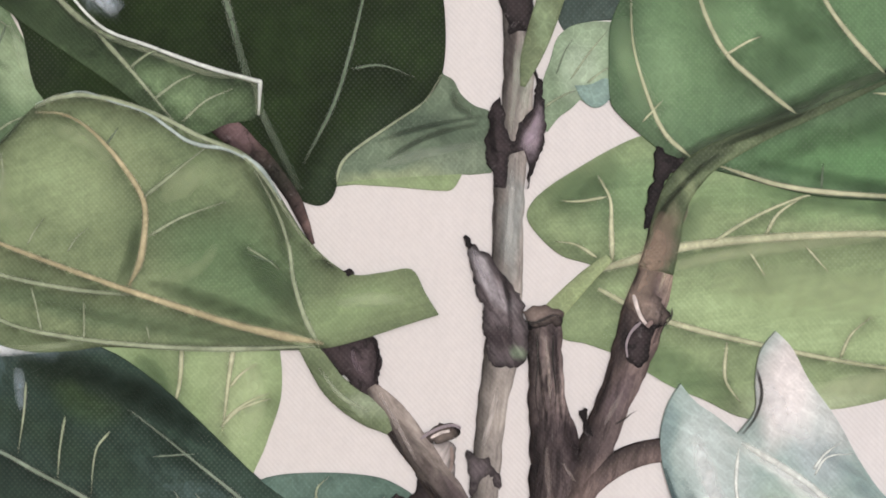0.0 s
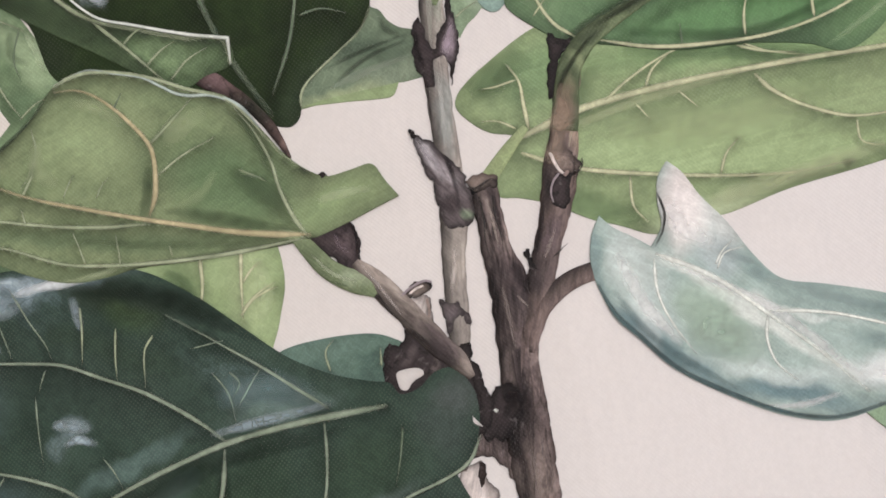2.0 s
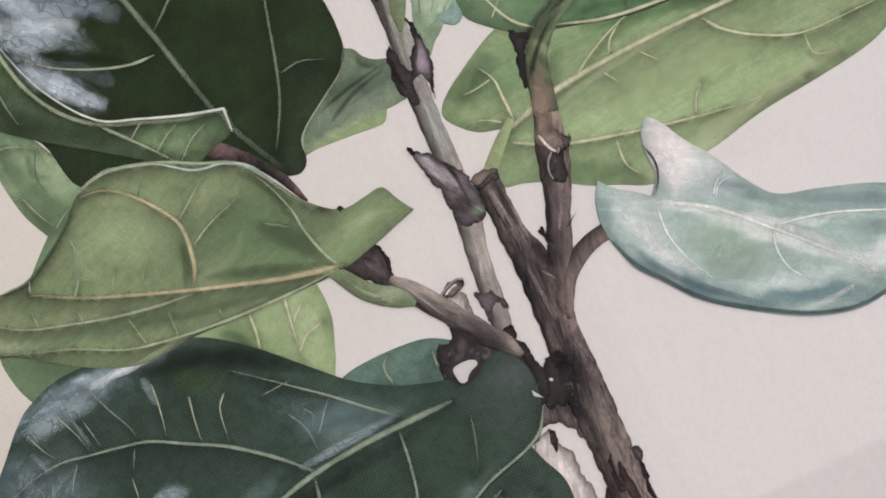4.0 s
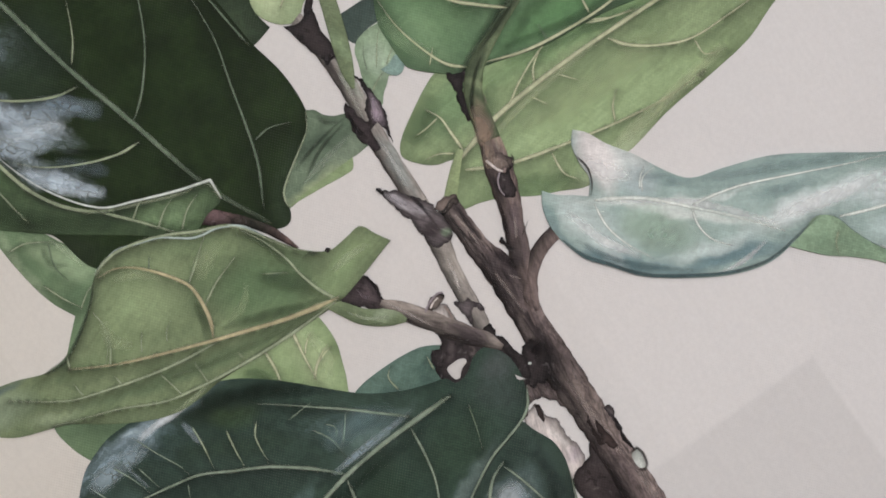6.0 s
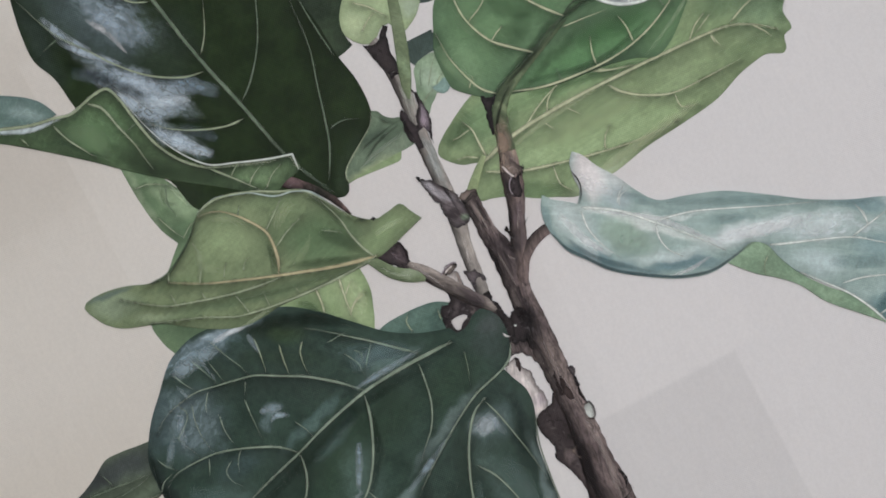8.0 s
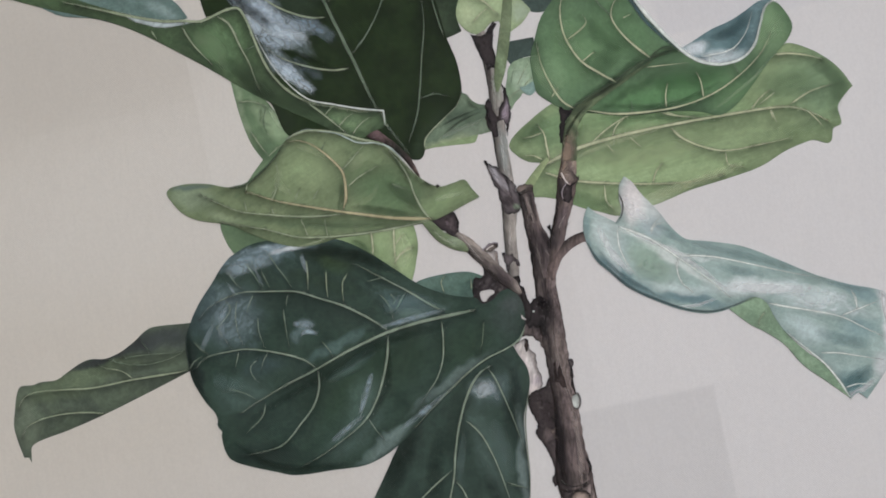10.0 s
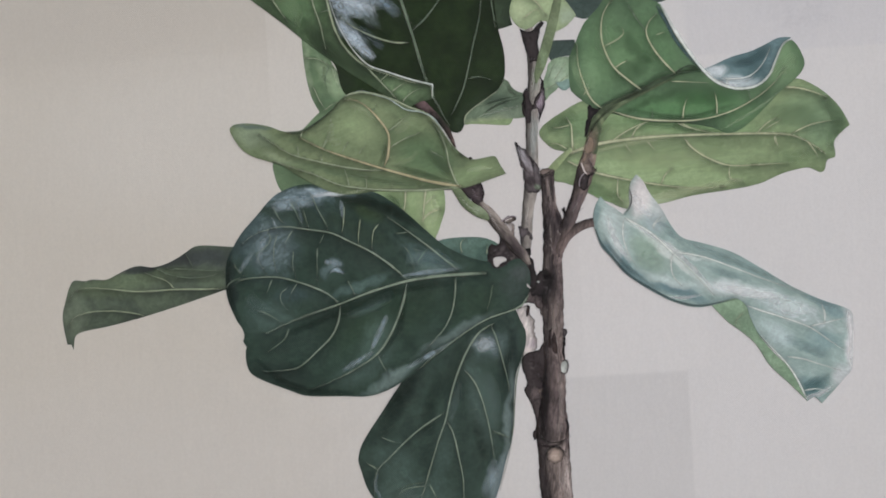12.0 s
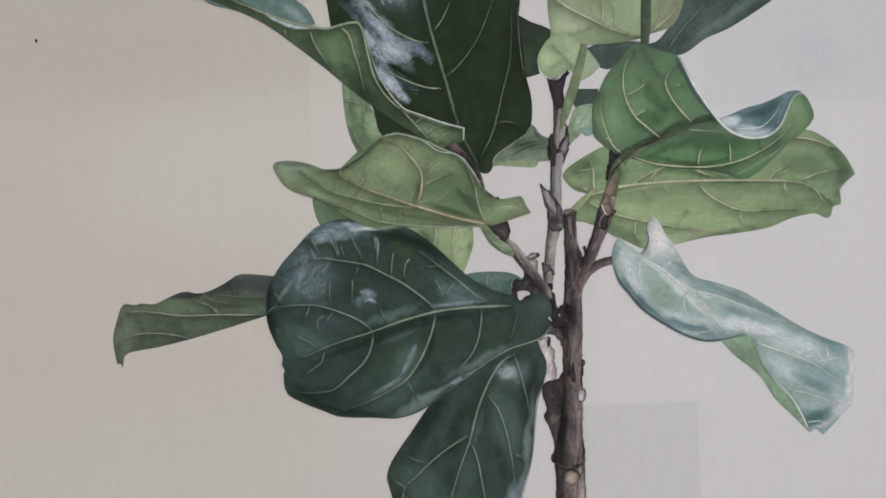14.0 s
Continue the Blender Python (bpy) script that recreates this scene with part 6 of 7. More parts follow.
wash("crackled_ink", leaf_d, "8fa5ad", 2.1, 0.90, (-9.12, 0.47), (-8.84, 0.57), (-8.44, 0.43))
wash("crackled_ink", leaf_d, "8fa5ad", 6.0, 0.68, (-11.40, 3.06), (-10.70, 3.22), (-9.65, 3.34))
wash("highlight_ink", leaf_d, "cfd8dc", 2.3, 0.75, (-9.77, 3.53), (-9.07, 3.62), (-8.33, 3.60))
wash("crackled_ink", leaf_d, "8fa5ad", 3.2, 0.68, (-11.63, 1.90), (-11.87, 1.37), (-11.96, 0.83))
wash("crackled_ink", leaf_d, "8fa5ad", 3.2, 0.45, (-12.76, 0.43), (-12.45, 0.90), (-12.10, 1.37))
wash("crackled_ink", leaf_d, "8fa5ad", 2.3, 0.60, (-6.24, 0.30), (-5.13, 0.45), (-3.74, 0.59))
wash("highlight_ink", leaf_d, "5f7f80", 7.9, 0.60, (-6.05, 0.93), (-5.13, 1.05), (-4.09, 0.77))
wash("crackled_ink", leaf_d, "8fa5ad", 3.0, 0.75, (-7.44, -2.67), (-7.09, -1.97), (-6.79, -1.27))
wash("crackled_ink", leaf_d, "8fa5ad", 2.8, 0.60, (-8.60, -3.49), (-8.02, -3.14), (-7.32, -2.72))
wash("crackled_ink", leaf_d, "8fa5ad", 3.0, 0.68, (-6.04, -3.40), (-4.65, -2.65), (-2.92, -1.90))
wash("highlight_ink", leaf_d, "4f6d66", 6.9, 0.52, (-12.34, -0.38), (-12.10, -0.84), (-11.40, -1.07))
wash("highlight_ink", leaf_d, "4f6d66", 5.1, 0.52, (-8.37, -1.28), (-7.44, -0.93), (-6.51, -0.35))
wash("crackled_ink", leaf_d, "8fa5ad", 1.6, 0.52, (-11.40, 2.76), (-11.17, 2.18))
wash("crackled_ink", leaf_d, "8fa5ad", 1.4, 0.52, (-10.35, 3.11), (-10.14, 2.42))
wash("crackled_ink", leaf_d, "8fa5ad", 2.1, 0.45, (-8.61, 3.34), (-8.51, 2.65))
# shade along the edges and below the midrib, painted on as dark ink
wash("shade_ink", leaf_d, "0f1a12", 4.6, 0.60, (-13.15, 1.36), (-13.27, -0.15), (-12.76, -1.66))
wash("shade_ink", leaf_d, "0f1a12", 5.5, 0.60, (-8.61, 3.39), (-7.45, 3.30), (-6.06, 2.70), (-3.74, 1.51))
wash("shade_ink", leaf_d, "0f1a12", 4.2, 0.40, (-11.40, -2.23), (-8.83, -1.24), (-6.28, -0.30), (-3.51, 0.08))
wash("shade_ink", leaf_d, "0f1a12", 3.7, 0.50, (-12.10, -2.98), (-10.70, -4.09), (-8.13, -4.42))
wash("shade_ink", leaf_d, "0f1a12", 3.2, 0.45, (-6.05, -0.23), (-6.28, -1.74), (-7.09, -2.95))
# highlights, then shade, of the hanging leaf, brushed into its colour
wash("highlight_ink", leaf_e, "b9c6ca", 6.5, 0.60, (-3.22, -2.57), (-2.85, -2.45), (-2.46, -2.40))
wash("highlight_ink", leaf_e, "8fa5ad", 3.2, 0.35, (-2.69, -2.06), (-2.57, -2.52), (-2.43, -2.98))
wash("highlight_ink", leaf_e, "8fa5ad", 5.5, 0.45, (-2.51, -7.04), (-2.66, -7.74), (-2.96, -8.56))
wash("highlight_ink", leaf_e, "5c7670", 6.9, 0.40, (-2.80, -3.56), (-2.56, -4.49), (-2.37, -5.65))
wash("highlight_ink", leaf_e, "5c7670", 3.7, 0.45, (-3.84, -3.92), (-4.07, -4.73), (-4.29, -5.67))
wash("highlight_ink", leaf_e, "5c7670", 9.2, 0.40, (-6.26, -8.25), (-5.56, -8.94), (-4.63, -9.16))
wash("highlight_ink", leaf_e, "8fa5ad", 1.8, 0.30, (-7.19, -7.56), (-7.31, -8.14), (-6.96, -8.84))
wash("shade_ink", leaf_e, "0f1a12", 10.2, 0.45, (-5.46, -3.24), (-6.27, -4.52), (-7.08, -6.16))
wash("shade_ink", leaf_e, "0f1a12", 5.5, 0.40, (-1.77, -1.82), (-1.83, -2.86), (-2.15, -4.02))
wash("shade_ink", leaf_e, "0f1a12", 6.9, 0.35, (-4.65, -3.58), (-5.11, -5.21), (-5.22, -6.14))
wash("shade_ink", leaf_e, "0f1a12", 5.5, 0.35, (-3.37, -4.96), (-3.02, -6.35), (-2.90, -7.05))
vein("fine_vein", leaf_e, sage_vein, 0.42, 0.35, (-2.60, -5.88), (-2.09, -6.11), (-1.82, -6.22))
vein("fine_vein", leaf_e, sage_vein, 0.42, 0.35, (-7.08, -6.16), (-6.61, -6.34), (-6.26, -6.38))
vein("fine_vein", leaf_e, sage_vein, 0.42, 0.35, (-5.21, -8.12), (-6.03, -8.25), (-6.49, -8.60))
vein("fine_vein", leaf_e, sage_vein, 0.42, 0.35, (-5.14, -8.05), (-4.86, -8.58), (-4.75, -8.93))
vein("fine_vein", leaf_e, sage_vein, 0.42, 0.35, (-5.67, -9.10), (-6.26, -9.14), (-6.68, -9.00))
vein("fine_vein", leaf_e, sage_vein, 0.42, 0.35, (-3.70, -9.15), (-3.24, -9.42))
vein("fine_vein", leaf_e, sage_vein, 0.42, 0.35, (-7.19, -7.49), (-7.47, -7.33), (-7.66, -7.24))
# pale leaf: shade along midrib and vein, then lit areas, as ink
wash("shade_ink", leaf_a, "33472a", 3.0, 0.55, (-6.78, 5.64), (-6.83, 5.19), (-7.01, 4.69))
wash("shade_ink", leaf_a, "35492b", 3.2, 0.55, (-6.57, 4.75), (-5.29, 4.37), (-4.01, 3.95))
wash("shade_ink", leaf_a, "3c5433", 6.2, 0.45, (-5.12, 5.38), (-4.56, 4.75), (-4.10, 4.13))
wash("shade_ink", leaf_a, "4a6039", 2.1, 0.35, (-8.32, 4.40), (-6.65, 4.06), (-5.01, 3.88))
wash("shade_ink", leaf_a, "3c5433", 2.1, 0.40, (-5.13, 6.55), (-4.67, 6.01), (-4.43, 5.20))
wash("highlight_ink", leaf_a, "a3b87f", 3.6, 0.45, (-8.17, 7.14), (-7.61, 6.96), (-7.15, 6.55))
wash("highlight_ink", leaf_a, "a3b87f", 5.3, 0.45, (-6.40, 6.01), (-6.04, 6.37), (-5.49, 6.55))
wash("highlight_ink", leaf_a, "a3b87f", 3.9, 0.40, (-8.91, 6.45), (-8.99, 5.91), (-8.61, 5.54))
wash("highlight_ink", leaf_a, "b2c692", 2.0, 0.50, (-9.42, 3.60), (-8.49, 3.61), (-7.57, 3.76))
wash("highlight_ink", leaf_a, "b2c692", 2.3, 0.45, (-3.57, 4.49), (-3.03, 4.58), (-2.49, 4.59))
wash("highlight_ink", leaf_a, "93ab72", 2.7, 0.40, (-6.39, 4.74), (-5.75, 5.01), (-5.48, 5.38))
vein("fine_vein", leaf_a, pale_vein, 0.40, 0.35, (-8.52, 5.27), (-8.41, 5.50), (-8.25, 5.71))
vein("fine_vein", leaf_a, pale_vein, 0.40, 0.35, (-8.43, 4.59), (-8.32, 4.22), (-8.31, 4.04))
vein("fine_vein", leaf_a, pale_vein, 0.40, 0.35, (-7.58, 4.41), (-7.57, 4.00))
vein("fine_vein", leaf_a, pale_vein, 0.40, 0.35, (-6.56, 4.06), (-6.51, 3.83))
vein("fine_vein", leaf_a, pale_vein, 0.40, 0.35, (-9.00, 6.73), (-8.96, 6.27), (-9.16, 5.81), (-9.41, 5.52))
vein("fine_vein", leaf_a, pale_vein, 0.40, 0.35, (-5.02, 5.33), (-4.66, 5.13), (-4.48, 5.00))
vein("fine_vein", leaf_a, pale_vein, 0.40, 0.35, (-7.87, 5.18), (-7.73, 5.41), (-7.55, 5.57))
# gloss bands of the dark upper leaf, brushed on as pale ink
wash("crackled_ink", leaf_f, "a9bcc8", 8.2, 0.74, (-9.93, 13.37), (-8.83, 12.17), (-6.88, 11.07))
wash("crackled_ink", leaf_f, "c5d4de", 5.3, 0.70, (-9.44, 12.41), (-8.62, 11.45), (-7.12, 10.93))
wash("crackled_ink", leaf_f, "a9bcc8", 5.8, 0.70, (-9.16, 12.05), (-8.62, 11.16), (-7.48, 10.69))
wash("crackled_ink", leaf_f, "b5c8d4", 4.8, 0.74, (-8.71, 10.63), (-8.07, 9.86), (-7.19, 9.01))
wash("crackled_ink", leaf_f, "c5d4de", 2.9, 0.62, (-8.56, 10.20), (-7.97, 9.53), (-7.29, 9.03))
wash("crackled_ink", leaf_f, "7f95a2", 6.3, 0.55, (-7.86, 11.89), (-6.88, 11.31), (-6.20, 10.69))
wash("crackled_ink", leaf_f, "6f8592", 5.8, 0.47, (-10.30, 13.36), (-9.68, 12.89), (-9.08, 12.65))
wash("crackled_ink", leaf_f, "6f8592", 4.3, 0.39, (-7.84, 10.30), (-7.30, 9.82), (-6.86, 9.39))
vein("margin", leaf_g, white_vein, 0.80, 0.35, (-4.90, 7.41), (-4.89, 7.94), (-5.66, 8.13), (-6.65, 8.46), (-7.53, 8.81), (-8.39, 9.86), (-8.91, 11.06), (-9.17, 12.17))
# curled leaf: highlight on the turned edge, shade below, painted as ink
wash("highlight_ink", leaf_g, "c3d2d4", 2.4, 0.80, (-13.82, 13.21), (-13.21, 12.63), (-12.23, 12.22), (-11.06, 12.16))
wash("shade_ink", leaf_g, "1c2b17", 3.4, 0.60, (-14.42, 12.02), (-12.21, 10.51), (-10.00, 9.22), (-7.81, 7.80))
wash("shade_ink", leaf_g, "24381e", 7.2, 0.50, (-10.26, 10.72), (-9.03, 9.28), (-7.33, 8.21))
wash("highlight_ink", leaf_g, "6f8f5d", 7.2, 0.45, (-11.25, 11.67), (-10.51, 11.20), (-10.26, 10.23))
# upper end of the same painted gloss
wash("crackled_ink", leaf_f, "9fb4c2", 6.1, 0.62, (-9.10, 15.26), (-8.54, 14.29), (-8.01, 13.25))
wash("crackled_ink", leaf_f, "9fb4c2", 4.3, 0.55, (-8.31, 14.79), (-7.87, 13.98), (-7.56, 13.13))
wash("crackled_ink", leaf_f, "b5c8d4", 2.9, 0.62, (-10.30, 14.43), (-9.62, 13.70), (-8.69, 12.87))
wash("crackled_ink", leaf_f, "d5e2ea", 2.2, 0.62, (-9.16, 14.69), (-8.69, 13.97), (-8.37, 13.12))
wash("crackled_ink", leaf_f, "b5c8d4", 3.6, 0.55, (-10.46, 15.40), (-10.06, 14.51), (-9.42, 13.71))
wash("shade_ink", leaf_f, "0b1406", 5.4, 0.60, (-10.40, 13.77), (-9.21, 12.41), (-8.40, 11.53))
wash("shade_ink", leaf_f, "0b1406", 2.9, 0.50, (-8.37, 10.72), (-7.37, 10.25), (-6.42, 9.71))
# underside leaf: shaded ends and hollows, then lighter areas, in ink
wash("shade_ink", leaf_n, "3c5a35", 7.9, 0.55, (10.43, 7.24), (11.12, 6.34), (10.80, 5.09))
wash("shade_ink", leaf_n, "41613a", 4.2, 0.50, (2.64, 6.52), (4.92, 6.18), (6.96, 5.70))
wash("shade_ink", leaf_n, "4c6b40", 10.2, 0.35, (8.30, 6.79), (9.43, 6.57), (10.33, 6.57))
wash("shade_ink", leaf_n, "41663a", 7.9, 0.50, (-0.37, 6.16), (0.13, 6.39), (0.82, 6.75))
wash("shade_ink", leaf_n, "466a3b", 6.9, 0.45, (0.60, 4.24), (1.52, 3.71), (2.55, 3.26))
wash("shade_ink", leaf_n, "41613a", 5.5, 0.40, (2.19, 6.34), (1.73, 5.77), (1.85, 5.31))
wash("shade_ink", leaf_n, "4c6b40", 6.0, 0.20, (7.64, 4.98), (9.45, 4.93), (10.46, 5.20))
wash("highlight_ink", leaf_n, "b4c28c", 4.2, 0.45, (3.58, 3.33), (5.39, 3.65), (7.43, 4.06))
wash("highlight_ink", leaf_n, "a0b479", 9.2, 0.35, (2.20, 4.97), (4.25, 4.86), (6.51, 5.20))
wash("highlight_ink", leaf_n, "b4c28c", 2.3, 0.40, (1.05, 5.08), (2.65, 5.47), (4.92, 5.79))
vein("fine_vein", leaf_n, cream_vein, 0.45, 0.35, (4.91, 6.34), (5.48, 6.07), (6.28, 5.88))
vein("fine_vein", leaf_n, cream_vein, 0.45, 0.35, (8.65, 5.77), (8.77, 5.32))
vein("fine_vein", leaf_n, cream_vein, 0.45, 0.35, (8.87, 6.38), (8.20, 6.00))
# shade beside midrib and veins, then lighter lit areas, put into colour
wash("shade_ink", leaf_m, "1d3219", 4.6, 0.60, (1.95, 7.07), (3.31, 7.64), (4.56, 8.43))
wash("shade_ink", leaf_m, "264a22", 2.8, 0.50, (2.87, 6.84), (5.14, 6.52), (7.06, 7.02))
wash("shade_ink", leaf_m, "2b5c28", 9.2, 0.45, (4.22, 7.48), (5.81, 7.36), (7.39, 7.47))
wash("shade_ink", leaf_m, "2c4d28", 8.3, 0.40, (2.17, 8.16), (3.08, 8.39), (3.76, 8.84))
wash("shade_ink", leaf_m, "264a22", 2.3, 0.45, (4.56, 8.11), (5.35, 8.39), (6.07, 8.29))
wash("shade_ink", leaf_m, "2c4d28", 6.0, 0.35, (2.84, 9.98), (3.07, 9.30), (3.99, 8.73))
wash("highlight_ink", leaf_m, "86ad74", 5.1, 0.45, (0.71, 9.08), (0.85, 8.28), (1.31, 7.48))
wash("highlight_ink", leaf_m, "86ad74", 6.0, 0.40, (8.62, 8.15), (9.18, 8.61), (9.40, 9.06))
wash("highlight_ink", leaf_m, "79a068", 6.9, 0.30, (1.93, 10.21), (1.94, 9.30), (2.40, 8.85))
wash("highlight_ink", leaf_m, "9dbb88", 1.8, 0.35, (6.50, 6.00), (8.07, 6.91), (9.53, 8.04))
vein("fine_vein", leaf_m, cream_vein, 0.45, 0.35, (1.08, 7.44), (1.38, 7.78))
vein("fine_vein", leaf_m, cream_vein, 0.45, 0.35, (4.56, 7.96), (5.24, 7.93), (6.03, 7.88))
vein("fine_vein", leaf_m, cream_vein, 0.45, 0.35, (3.98, 9.80), (4.32, 9.91))
# white highlight along the rim and its dark inner side, brushed in
wash("highlight_ink", curl, "dfe3e4", 3.2, 0.75, (5.00, 9.52), (5.69, 8.50), (6.37, 7.88), (7.28, 7.70))
wash("highlight_ink", curl, "c6d3d3", 3.2, 0.50, (6.48, 8.11), (7.16, 7.97), (7.84, 8.11))
wash("shade_ink", curl, "27484c", 5.1, 0.50, (6.70, 8.56), (7.60, 8.72), (8.50, 9.17))
# white highlights, vein glow and the right-hand fade, laid on as pale ink
wash("haze", leaf_p, "e2e6e1", 2.5, 0.60, (2.79, 2.50), (4.73, 1.20), (6.22, -0.33))
wash("haze", leaf_p, "e2e6e1", 3.7, 0.60, (1.99, 2.68), (2.36, 1.65), (2.96, 0.80))
wash("haze", leaf_p, "e2e6e1", 4.6, 0.60, (6.15, -0.10), (7.70, -0.46), (9.40, -0.72))
wash("haze", leaf_p, "dfe3df", 1.8, 0.45, (4.29, -0.57), (4.98, -0.63), (5.77, -0.51))
wash("haze", leaf_p, "d6d5d4", 3.7, 0.90, (11.50, -0.98), (11.61, -2.08), (11.68, -3.91))
wash("haze", leaf_p, "cfd8d6", 6.9, 0.50, (8.38, -0.73), (9.29, -1.07), (9.97, -1.18))
wash("haze", leaf_p, "dfe3df", 3.2, 0.60, (9.56, -4.66), (10.01, -4.61), (10.91, -4.15))
wash("haze", leaf_p, "e2e6e1", 1.8, 0.50, (8.86, -3.29), (9.55, -4.04), (9.83, -4.66))
wash("haze", leaf_p, "d9dedb", 5.5, 0.50, (3.00, 3.60), (3.31, 3.03), (3.81, 2.57))
# greener middle and shaded teal margins, brushed into the same colour
wash("shade_ink", leaf_p, "87a78f", 10.2, 0.50, (3.02, 1.77), (3.59, 1.08), (4.28, 0.28))
wash("shade_ink", leaf_p, "54797c", 6.0, 0.50, (9.28, -0.15), (10.19, -0.60), (11.10, -0.99))
wash("shade_ink", leaf_p, "5b8184", 6.0, 0.45, (8.97, -2.21), (9.99, -2.66), (10.90, -2.95))
wash("shade_ink", leaf_p, "41686a", 6.9, 0.60, (9.78, -4.15), (10.23, -4.04), (10.79, -3.80))
wash("shade_ink", leaf_p, "769793", 3.2, 0.50, (5.18, 1.59), (7.69, 0.53), (10.19, -0.44))
wash("shade_ink", leaf_p, "3f6266", 2.1, 0.50, (1.81, 1.99), (2.45, 0.96), (3.83, -0.18))
wash("shade_ink", leaf_p, "5b8184", 3.7, 0.35, (3.81, 2.69), (4.50, 2.00), (4.96, 1.66))
wash("shade_ink", leaf_p, "5b8184", 4.6, 0.35, (5.87, 0.63), (6.79, 0.29), (7.69, 0.07))
vein("fine_vein", leaf_p, white_vein, 0.50, 0.35, (10.54, -1.65), (10.58, -1.29), (10.51, -0.99))
vein("fine_vein", leaf_p, white_vein, 0.50, 0.35, (3.81, 2.11), (3.99, 2.39), (4.38, 2.46))
# trunk's shaded left and lit right put into colour, with dark bark creases
wash("bark_streak_shading", trunk, "1e1718", 3.7, 0.85, (-0.59, -2.16), (-0.49, -4.24), (-0.59, -6.28))
wash("bark_streak_shading", trunk, "1e1718", 4.2, 0.80, (-1.07, -3.32), (-0.95, -4.24), (-0.76, -5.40))
wash("bark_streak_shading", trunk, "a3928a", 3.0, 0.50, (0.10, -3.54), (0.16, -5.16), (0.03, -6.27))
wash("bark_streak_shading", trunk, "a3928a", 2.1, 0.40, (-0.17, -0.77), (-0.09, -2.16), (0.01, -3.08))
wash("bark_streak_shading", trunk, "a3928a", 4.6, 0.50, (0.06, -7.36), (0.27, -8.41), (0.58, -9.56))
wash("bark_streak_shading", trunk, "1e1718", 2.8, 0.50, (-0.52, -7.14), (-0.35, -8.41), (-0.23, -9.57))
wash("bark_streak_shading", trunk, "1e1718", 1.8, 0.80, (-0.94, -6.38), (-0.25, -6.55), (0.42, -6.27))
wash("bark_streak_shading", trunk, "1e1718", 1.6, 0.90, (0.39, -5.57), (0.56, -5.90), (0.40, -6.20))
wash("bark_streak_shading", trunk, "1e1718", 1.6, 0.80, (0.32, -2.06), (0.40, -2.50), (0.31, -3.08))
wash("bark_streak_shading", trunk, "1e1718", 4.6, 0.70, (-0.56, -0.09), (-0.40, 0.38), (-0.06, -0.08))
wash("bark_streak_shading", trunk, "1e1718", 1.8, 0.50, (-0.40, -0.55), (-0.32, -1.24), (-0.39, -1.81))
wash("bark_streak_shading", trunk, "1e1718", 0.7, 0.70, (-0.44, 3.98), (-0.35, 3.27), (-0.27, 2.79))
wash("bark_streak_shading", trunk, "1e1718", 0.9, 0.75, (-0.18, 4.21), (-0.10, 3.28), (-0.03, 2.79))
wash("bark_streak_shading", trunk, "b5a497", 0.7, 0.55, (-0.33, 4.12), (-0.26, 3.63), (-0.22, 3.05))
wash("bark_streak_shading", trunk, "1e1718", 3.6, 0.70, (0.01, 2.75), (0.27, 2.27), (0.54, 2.45))
wash("bark_streak_shading", trunk, "1e1718", 1.8, 0.70, (-0.43, 2.74), (-0.40, 1.95), (-0.36, 1.15))
wash("bark_streak_shading", trunk, "a3928a", 1.1, 0.35, (-0.27, 2.39), (-0.22, 1.86), (-0.18, 1.16))
wash("bark_streak_shading", trunk, "a3928a", 0.7, 0.50, (-0.03, 2.17), (0.10, 2.00), (0.20, 1.87))
wash("bark_streak_shading", trunk, "1e1718", 0.7, 0.50, (0.06, 1.69), (0.01, 1.42), (0.03, 1.14))
wash("bark_streak_shading", branch_r, "a3928a", 1.0, 0.50, (0.90, 3.29), (0.75, 3.02), (0.62, 2.76))
wash("bark_streak_shading", branch_r, "1e1718", 1.6, 0.80, (0.79, 3.99), (0.59, 3.28), (0.39, 2.74))
wash("bark_streak_shading", branch_r, "b9ac8c", 0.8, 0.50, (1.59, 5.41), (1.47, 5.06), (1.37, 4.79))
wash("bark_streak_shading", branch_r, "1e1718", 1.1, 0.70, (1.16, 5.23), (1.05, 4.97), (0.95, 4.53))
wash("bark_streak_shading", branch_r, "1e1718", 0.7, 0.70, (1.45, 4.62), (1.41, 4.26), (1.32, 4.00))
# shaded upper flank and lit lower flank of the stalk, put into colour
wash("stalk_tone", pet_m, "181f12", 1.2, 0.75, (1.28, 5.32), (1.40, 6.03), (1.92, 6.70), (2.27, 6.97))
wash("stalk_tone", pet_m, "8a9a6a", 1.2, 0.60, (1.68, 5.59), (1.75, 5.95), (2.06, 6.43), (2.53, 6.83))
wash("stalk_tone", pet_m, "1b2815", 1.4, 0.75, (2.18, 7.05), (3.14, 7.47), (3.83, 7.82))
wash("stalk_tone", pet_m, "8d9a7c", 0.6, 0.60, (2.53, 6.83), (3.40, 7.38), (4.18, 7.79))
# thin stem: shaded left edge and lit right side, brushed in as ink
wash("bark_streak_shading", thin, "2b2322", 1.6, 0.75, (-1.14, 8.94), (-1.13, 8.08), (-1.15, 7.28))
wash("bark_streak_shading", thin, "2b2322", 1.6, 0.75, (-1.16, 6.52), (-1.19, 5.93), (-1.23, 5.13))
wash("bark_streak_shading", thin, "b3b9a6", 1.2, 0.45, (-0.89, 8.58), (-0.90, 7.90), (-0.95, 7.19))
wash("bark_streak_shading", thin, "c3c5bf", 1.2, 0.50, (-0.90, 6.65), (-0.91, 5.94), (-0.96, 5.13))
wash("bark_streak_shading", thin, "2b2322", 1.6, 0.70, (-1.32, 3.44), (-1.41, 2.91), (-1.49, 2.33))
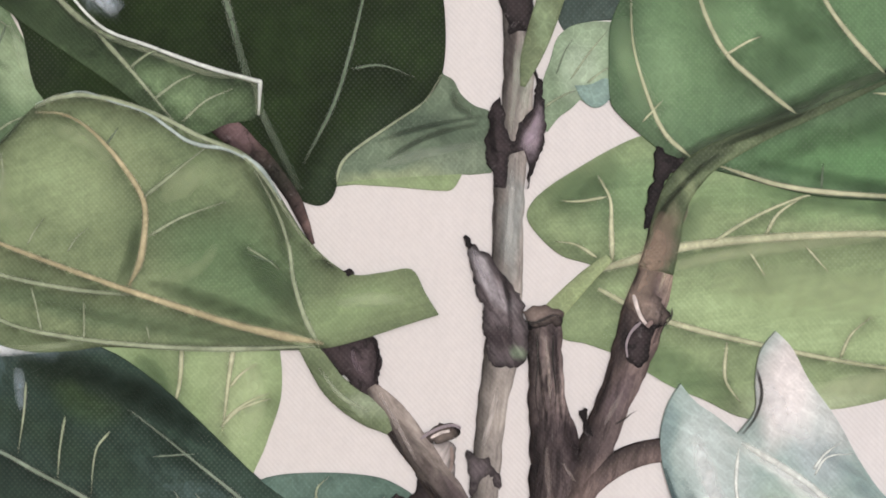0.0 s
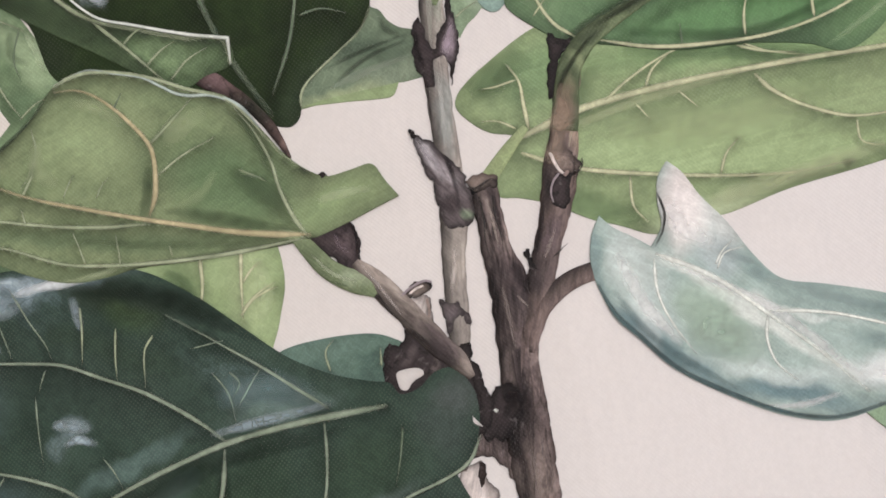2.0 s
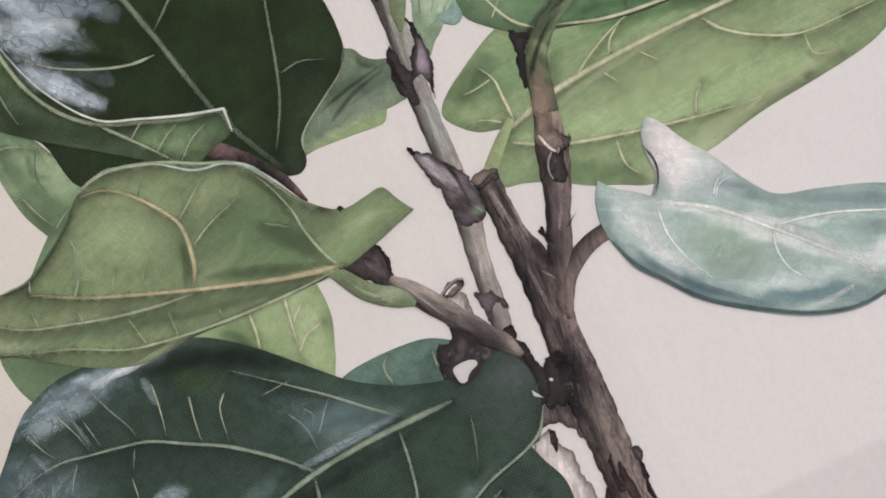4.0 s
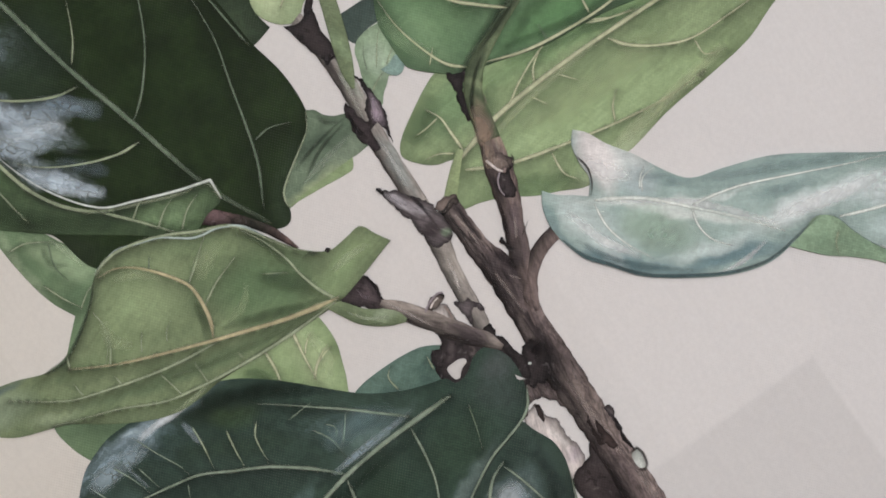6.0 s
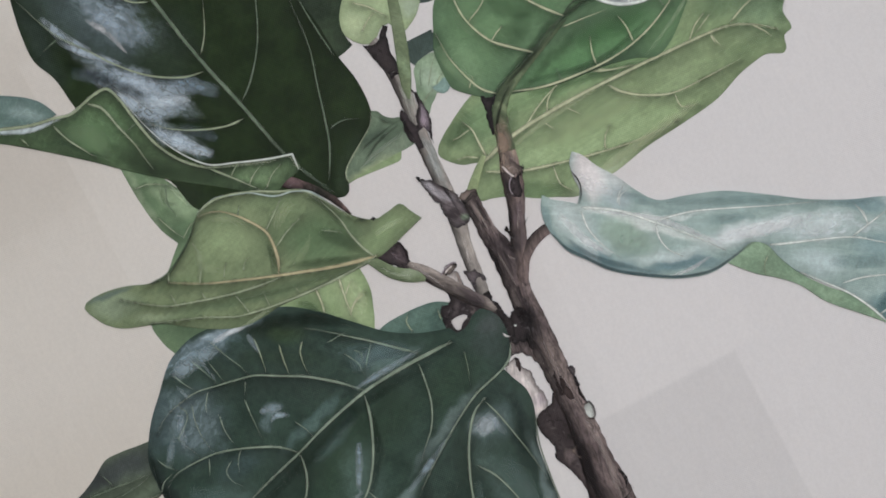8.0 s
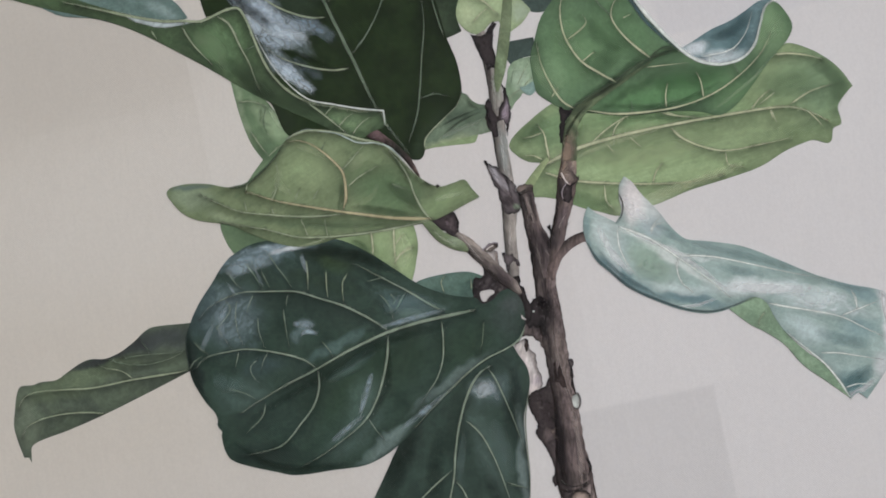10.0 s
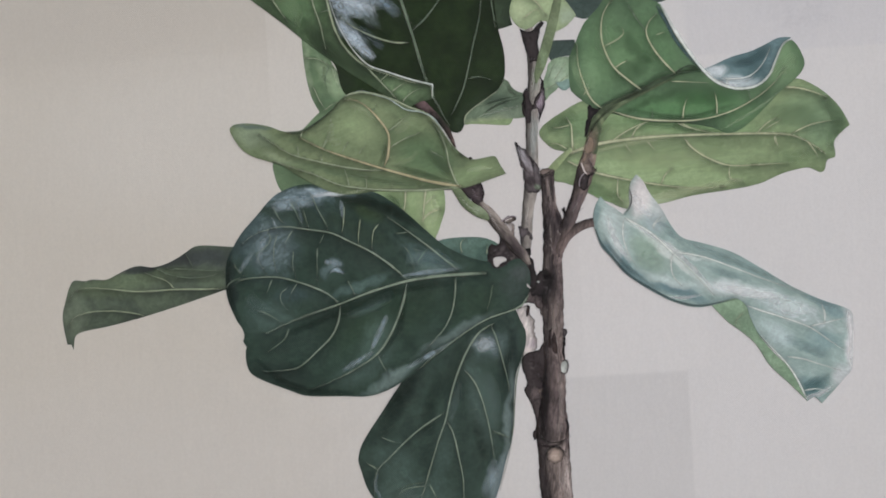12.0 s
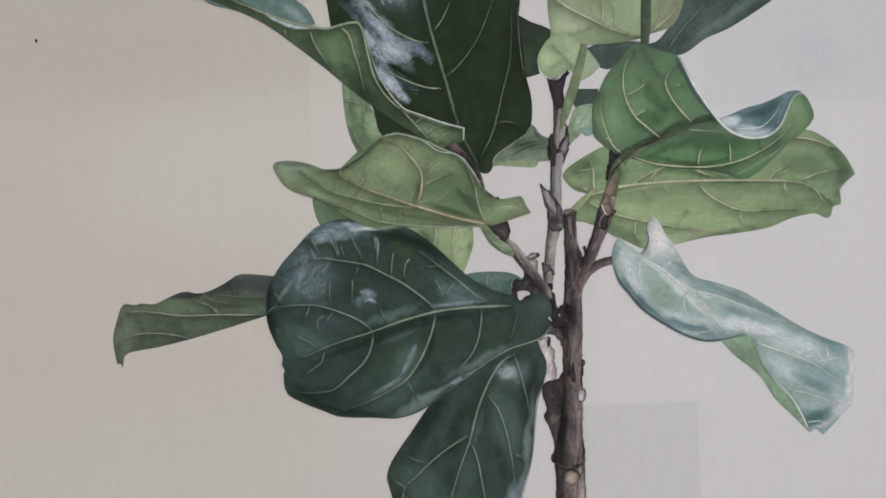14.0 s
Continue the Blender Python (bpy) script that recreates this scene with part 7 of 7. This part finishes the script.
wash("bark_streak_shading", thin, "d0c6bd", 1.2, 0.50, (-1.04, 3.27), (-1.12, 2.82), (-1.24, 2.33))
wash("bark_streak_shading", thin, "2b2222", 1.2, 0.60, (-1.00, 8.94), (-0.78, 8.87), (-0.73, 8.53))
wash("bark_streak_shading", branch_l, "1e1718", 1.2, 0.75, (-3.00, 3.02), (-2.70, 2.58), (-2.34, 1.92))
wash("bark_streak_shading", branch_l, "c0b3ab", 0.9, 0.50, (-2.88, 3.15), (-2.56, 2.62), (-2.25, 2.09))
wash("bark_streak_shading", branch_l, "1e1718", 1.4, 0.70, (-2.20, 1.83), (-1.93, 1.57), (-1.66, 1.22))
# lit and shaded side of the curved petiole, painted on
wash("stalk_tone", pet_a, "a9b893", 0.9, 0.55, (-3.83, 3.50), (-3.46, 3.06), (-3.01, 2.84))
wash("stalk_tone", pet_a, "465635", 0.8, 0.55, (-4.01, 3.50), (-3.69, 3.01), (-3.19, 2.78))
wash("bark_streak_shading", collar, "a795a2", 2.0, 0.70, (-0.50, 7.54), (-0.63, 7.19), (-0.72, 6.96))
wash("bark_streak_shading", collar, "171112", 1.2, 0.70, (-1.21, 7.55), (-1.23, 7.10), (-1.12, 6.74))
wash("bark_streak_shading", torn, "9f989e", 1.1, 0.60, (-1.47, 5.40), (-1.38, 5.13), (-1.20, 4.86))
wash("bark_streak_shading", torn, "171112", 1.1, 0.70, (-1.11, 5.22), (-0.93, 4.78), (-0.84, 3.98))
wash("bark_streak_shading", sheath_l, "6f5d66", 1.1, 0.60, (-3.31, 3.82), (-3.27, 3.60), (-3.11, 3.42))
wash("bark_streak_shading", sheath_l, "141011", 0.9, 0.70, (-2.98, 3.96), (-2.91, 3.69), (-2.95, 3.33))
# small back leaves: soft shade and light painted over their green
wash("shade_ink", leaf_h, "2b3a2a", 1.2, 0.60, (-3.05, 7.05), (-2.33, 7.28), (-1.35, 7.50))
wash("shade_ink", leaf_h, "3a4a38", 1.4, 0.50, (-3.59, 6.74), (-3.05, 7.19), (-2.15, 7.91))
wash("highlight_ink", leaf_h, "8d9d86", 2.0, 0.50, (-3.04, 6.65), (-2.33, 6.87), (-1.43, 7.05))
wash("shade_ink", leaf_l, "3f5d38", 2.0, 0.50, (-9.22, 8.75), (-9.26, 8.29), (-8.93, 8.01))
wash("highlight_ink", leaf_l, "a9c294", 2.3, 0.50, (-8.94, 8.84), (-8.75, 8.29), (-8.60, 7.83))
wash("shade_ink", leaf_c, "3f5d35", 3.6, 0.55, (-6.74, 3.56), (-6.37, 3.20), (-6.27, 2.84))
wash("highlight_ink", leaf_c, "b5cb90", 3.6, 0.50, (-4.91, 3.58), (-4.82, 2.86), (-4.99, 2.32))
vein("fine_vein", leaf_c, cream_vein, 0.60, 0.35, (-5.36, 2.50), (-5.09, 2.77), (-4.73, 2.93), (-4.56, 2.97))
vein("fine_vein", leaf_c, cream_vein, 0.60, 0.35, (-5.23, 3.13), (-5.05, 3.35), (-4.82, 3.51))
wash("bark_streak_shading", branch_r, "8f7a68", 5.3, 0.80, (1.23, 5.28), (1.11, 4.92), (0.98, 4.53))
wash("stalk_tone", pet_m, "8a745f", 6.2, 1.00, (1.53, 6.03), (1.27, 5.28), (1.05, 4.53))
vein("margin", leaf_a, haze_line, 0.85, 0.35, (-4.49, 6.08), (-4.76, 6.49), (-5.04, 6.72), (-5.40, 6.87), (-5.77, 6.91), (-6.05, 7.00), (-6.32, 7.18), (-6.70, 7.42), (-7.25, 7.58), (-7.72, 7.72), (-8.09, 7.64), (-8.48, 7.51))
wash("shade_ink", leaf_h, "33422f", 1.4, 0.70, (-2.86, 6.78), (-2.24, 7.14), (-1.44, 7.37))
wash("shade_ink", leaf_h, "33422f", 1.8, 0.60, (-1.89, 7.91), (-1.79, 7.64), (-1.53, 7.50))


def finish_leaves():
    """Vein shading for the inks: lit above, dark beside, dark along each leaf's outline."""
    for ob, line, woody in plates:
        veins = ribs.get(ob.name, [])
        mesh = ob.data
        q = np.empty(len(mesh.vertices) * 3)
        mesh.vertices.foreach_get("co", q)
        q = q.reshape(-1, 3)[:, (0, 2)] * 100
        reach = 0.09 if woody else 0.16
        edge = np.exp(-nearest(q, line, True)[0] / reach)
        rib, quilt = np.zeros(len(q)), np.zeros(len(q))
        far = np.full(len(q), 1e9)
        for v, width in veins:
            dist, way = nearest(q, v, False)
            # the vein's upper side is painted lighter, as if lit from above
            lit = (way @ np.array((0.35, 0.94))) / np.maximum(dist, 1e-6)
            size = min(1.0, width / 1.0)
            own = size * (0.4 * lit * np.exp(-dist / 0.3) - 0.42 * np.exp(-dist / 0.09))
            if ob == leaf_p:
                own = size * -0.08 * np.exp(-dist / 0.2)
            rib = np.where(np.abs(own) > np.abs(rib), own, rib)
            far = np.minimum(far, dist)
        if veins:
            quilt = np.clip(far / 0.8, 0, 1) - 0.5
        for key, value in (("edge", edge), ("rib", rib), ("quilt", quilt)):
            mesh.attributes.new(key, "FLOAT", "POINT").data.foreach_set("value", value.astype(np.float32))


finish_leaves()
for ob in fig.children:
    ob.matrix_parent_inverse = fig_inverse

# ---- a fly speck on the bare canvas ----
bm = bmesh.new()
bmesh.ops.create_icosphere(bm, subdivisions=2, radius=0.0007, matrix=Matrix.Translation((-0.2345, FRONT - 0.0002, 0.1155)) @ Matrix.Diagonal((0.8, 0.4, 1.2, 1)))
tagged(part("speck", bm, dark_bark), "tiny black speck stuck on the canvas", "speck")
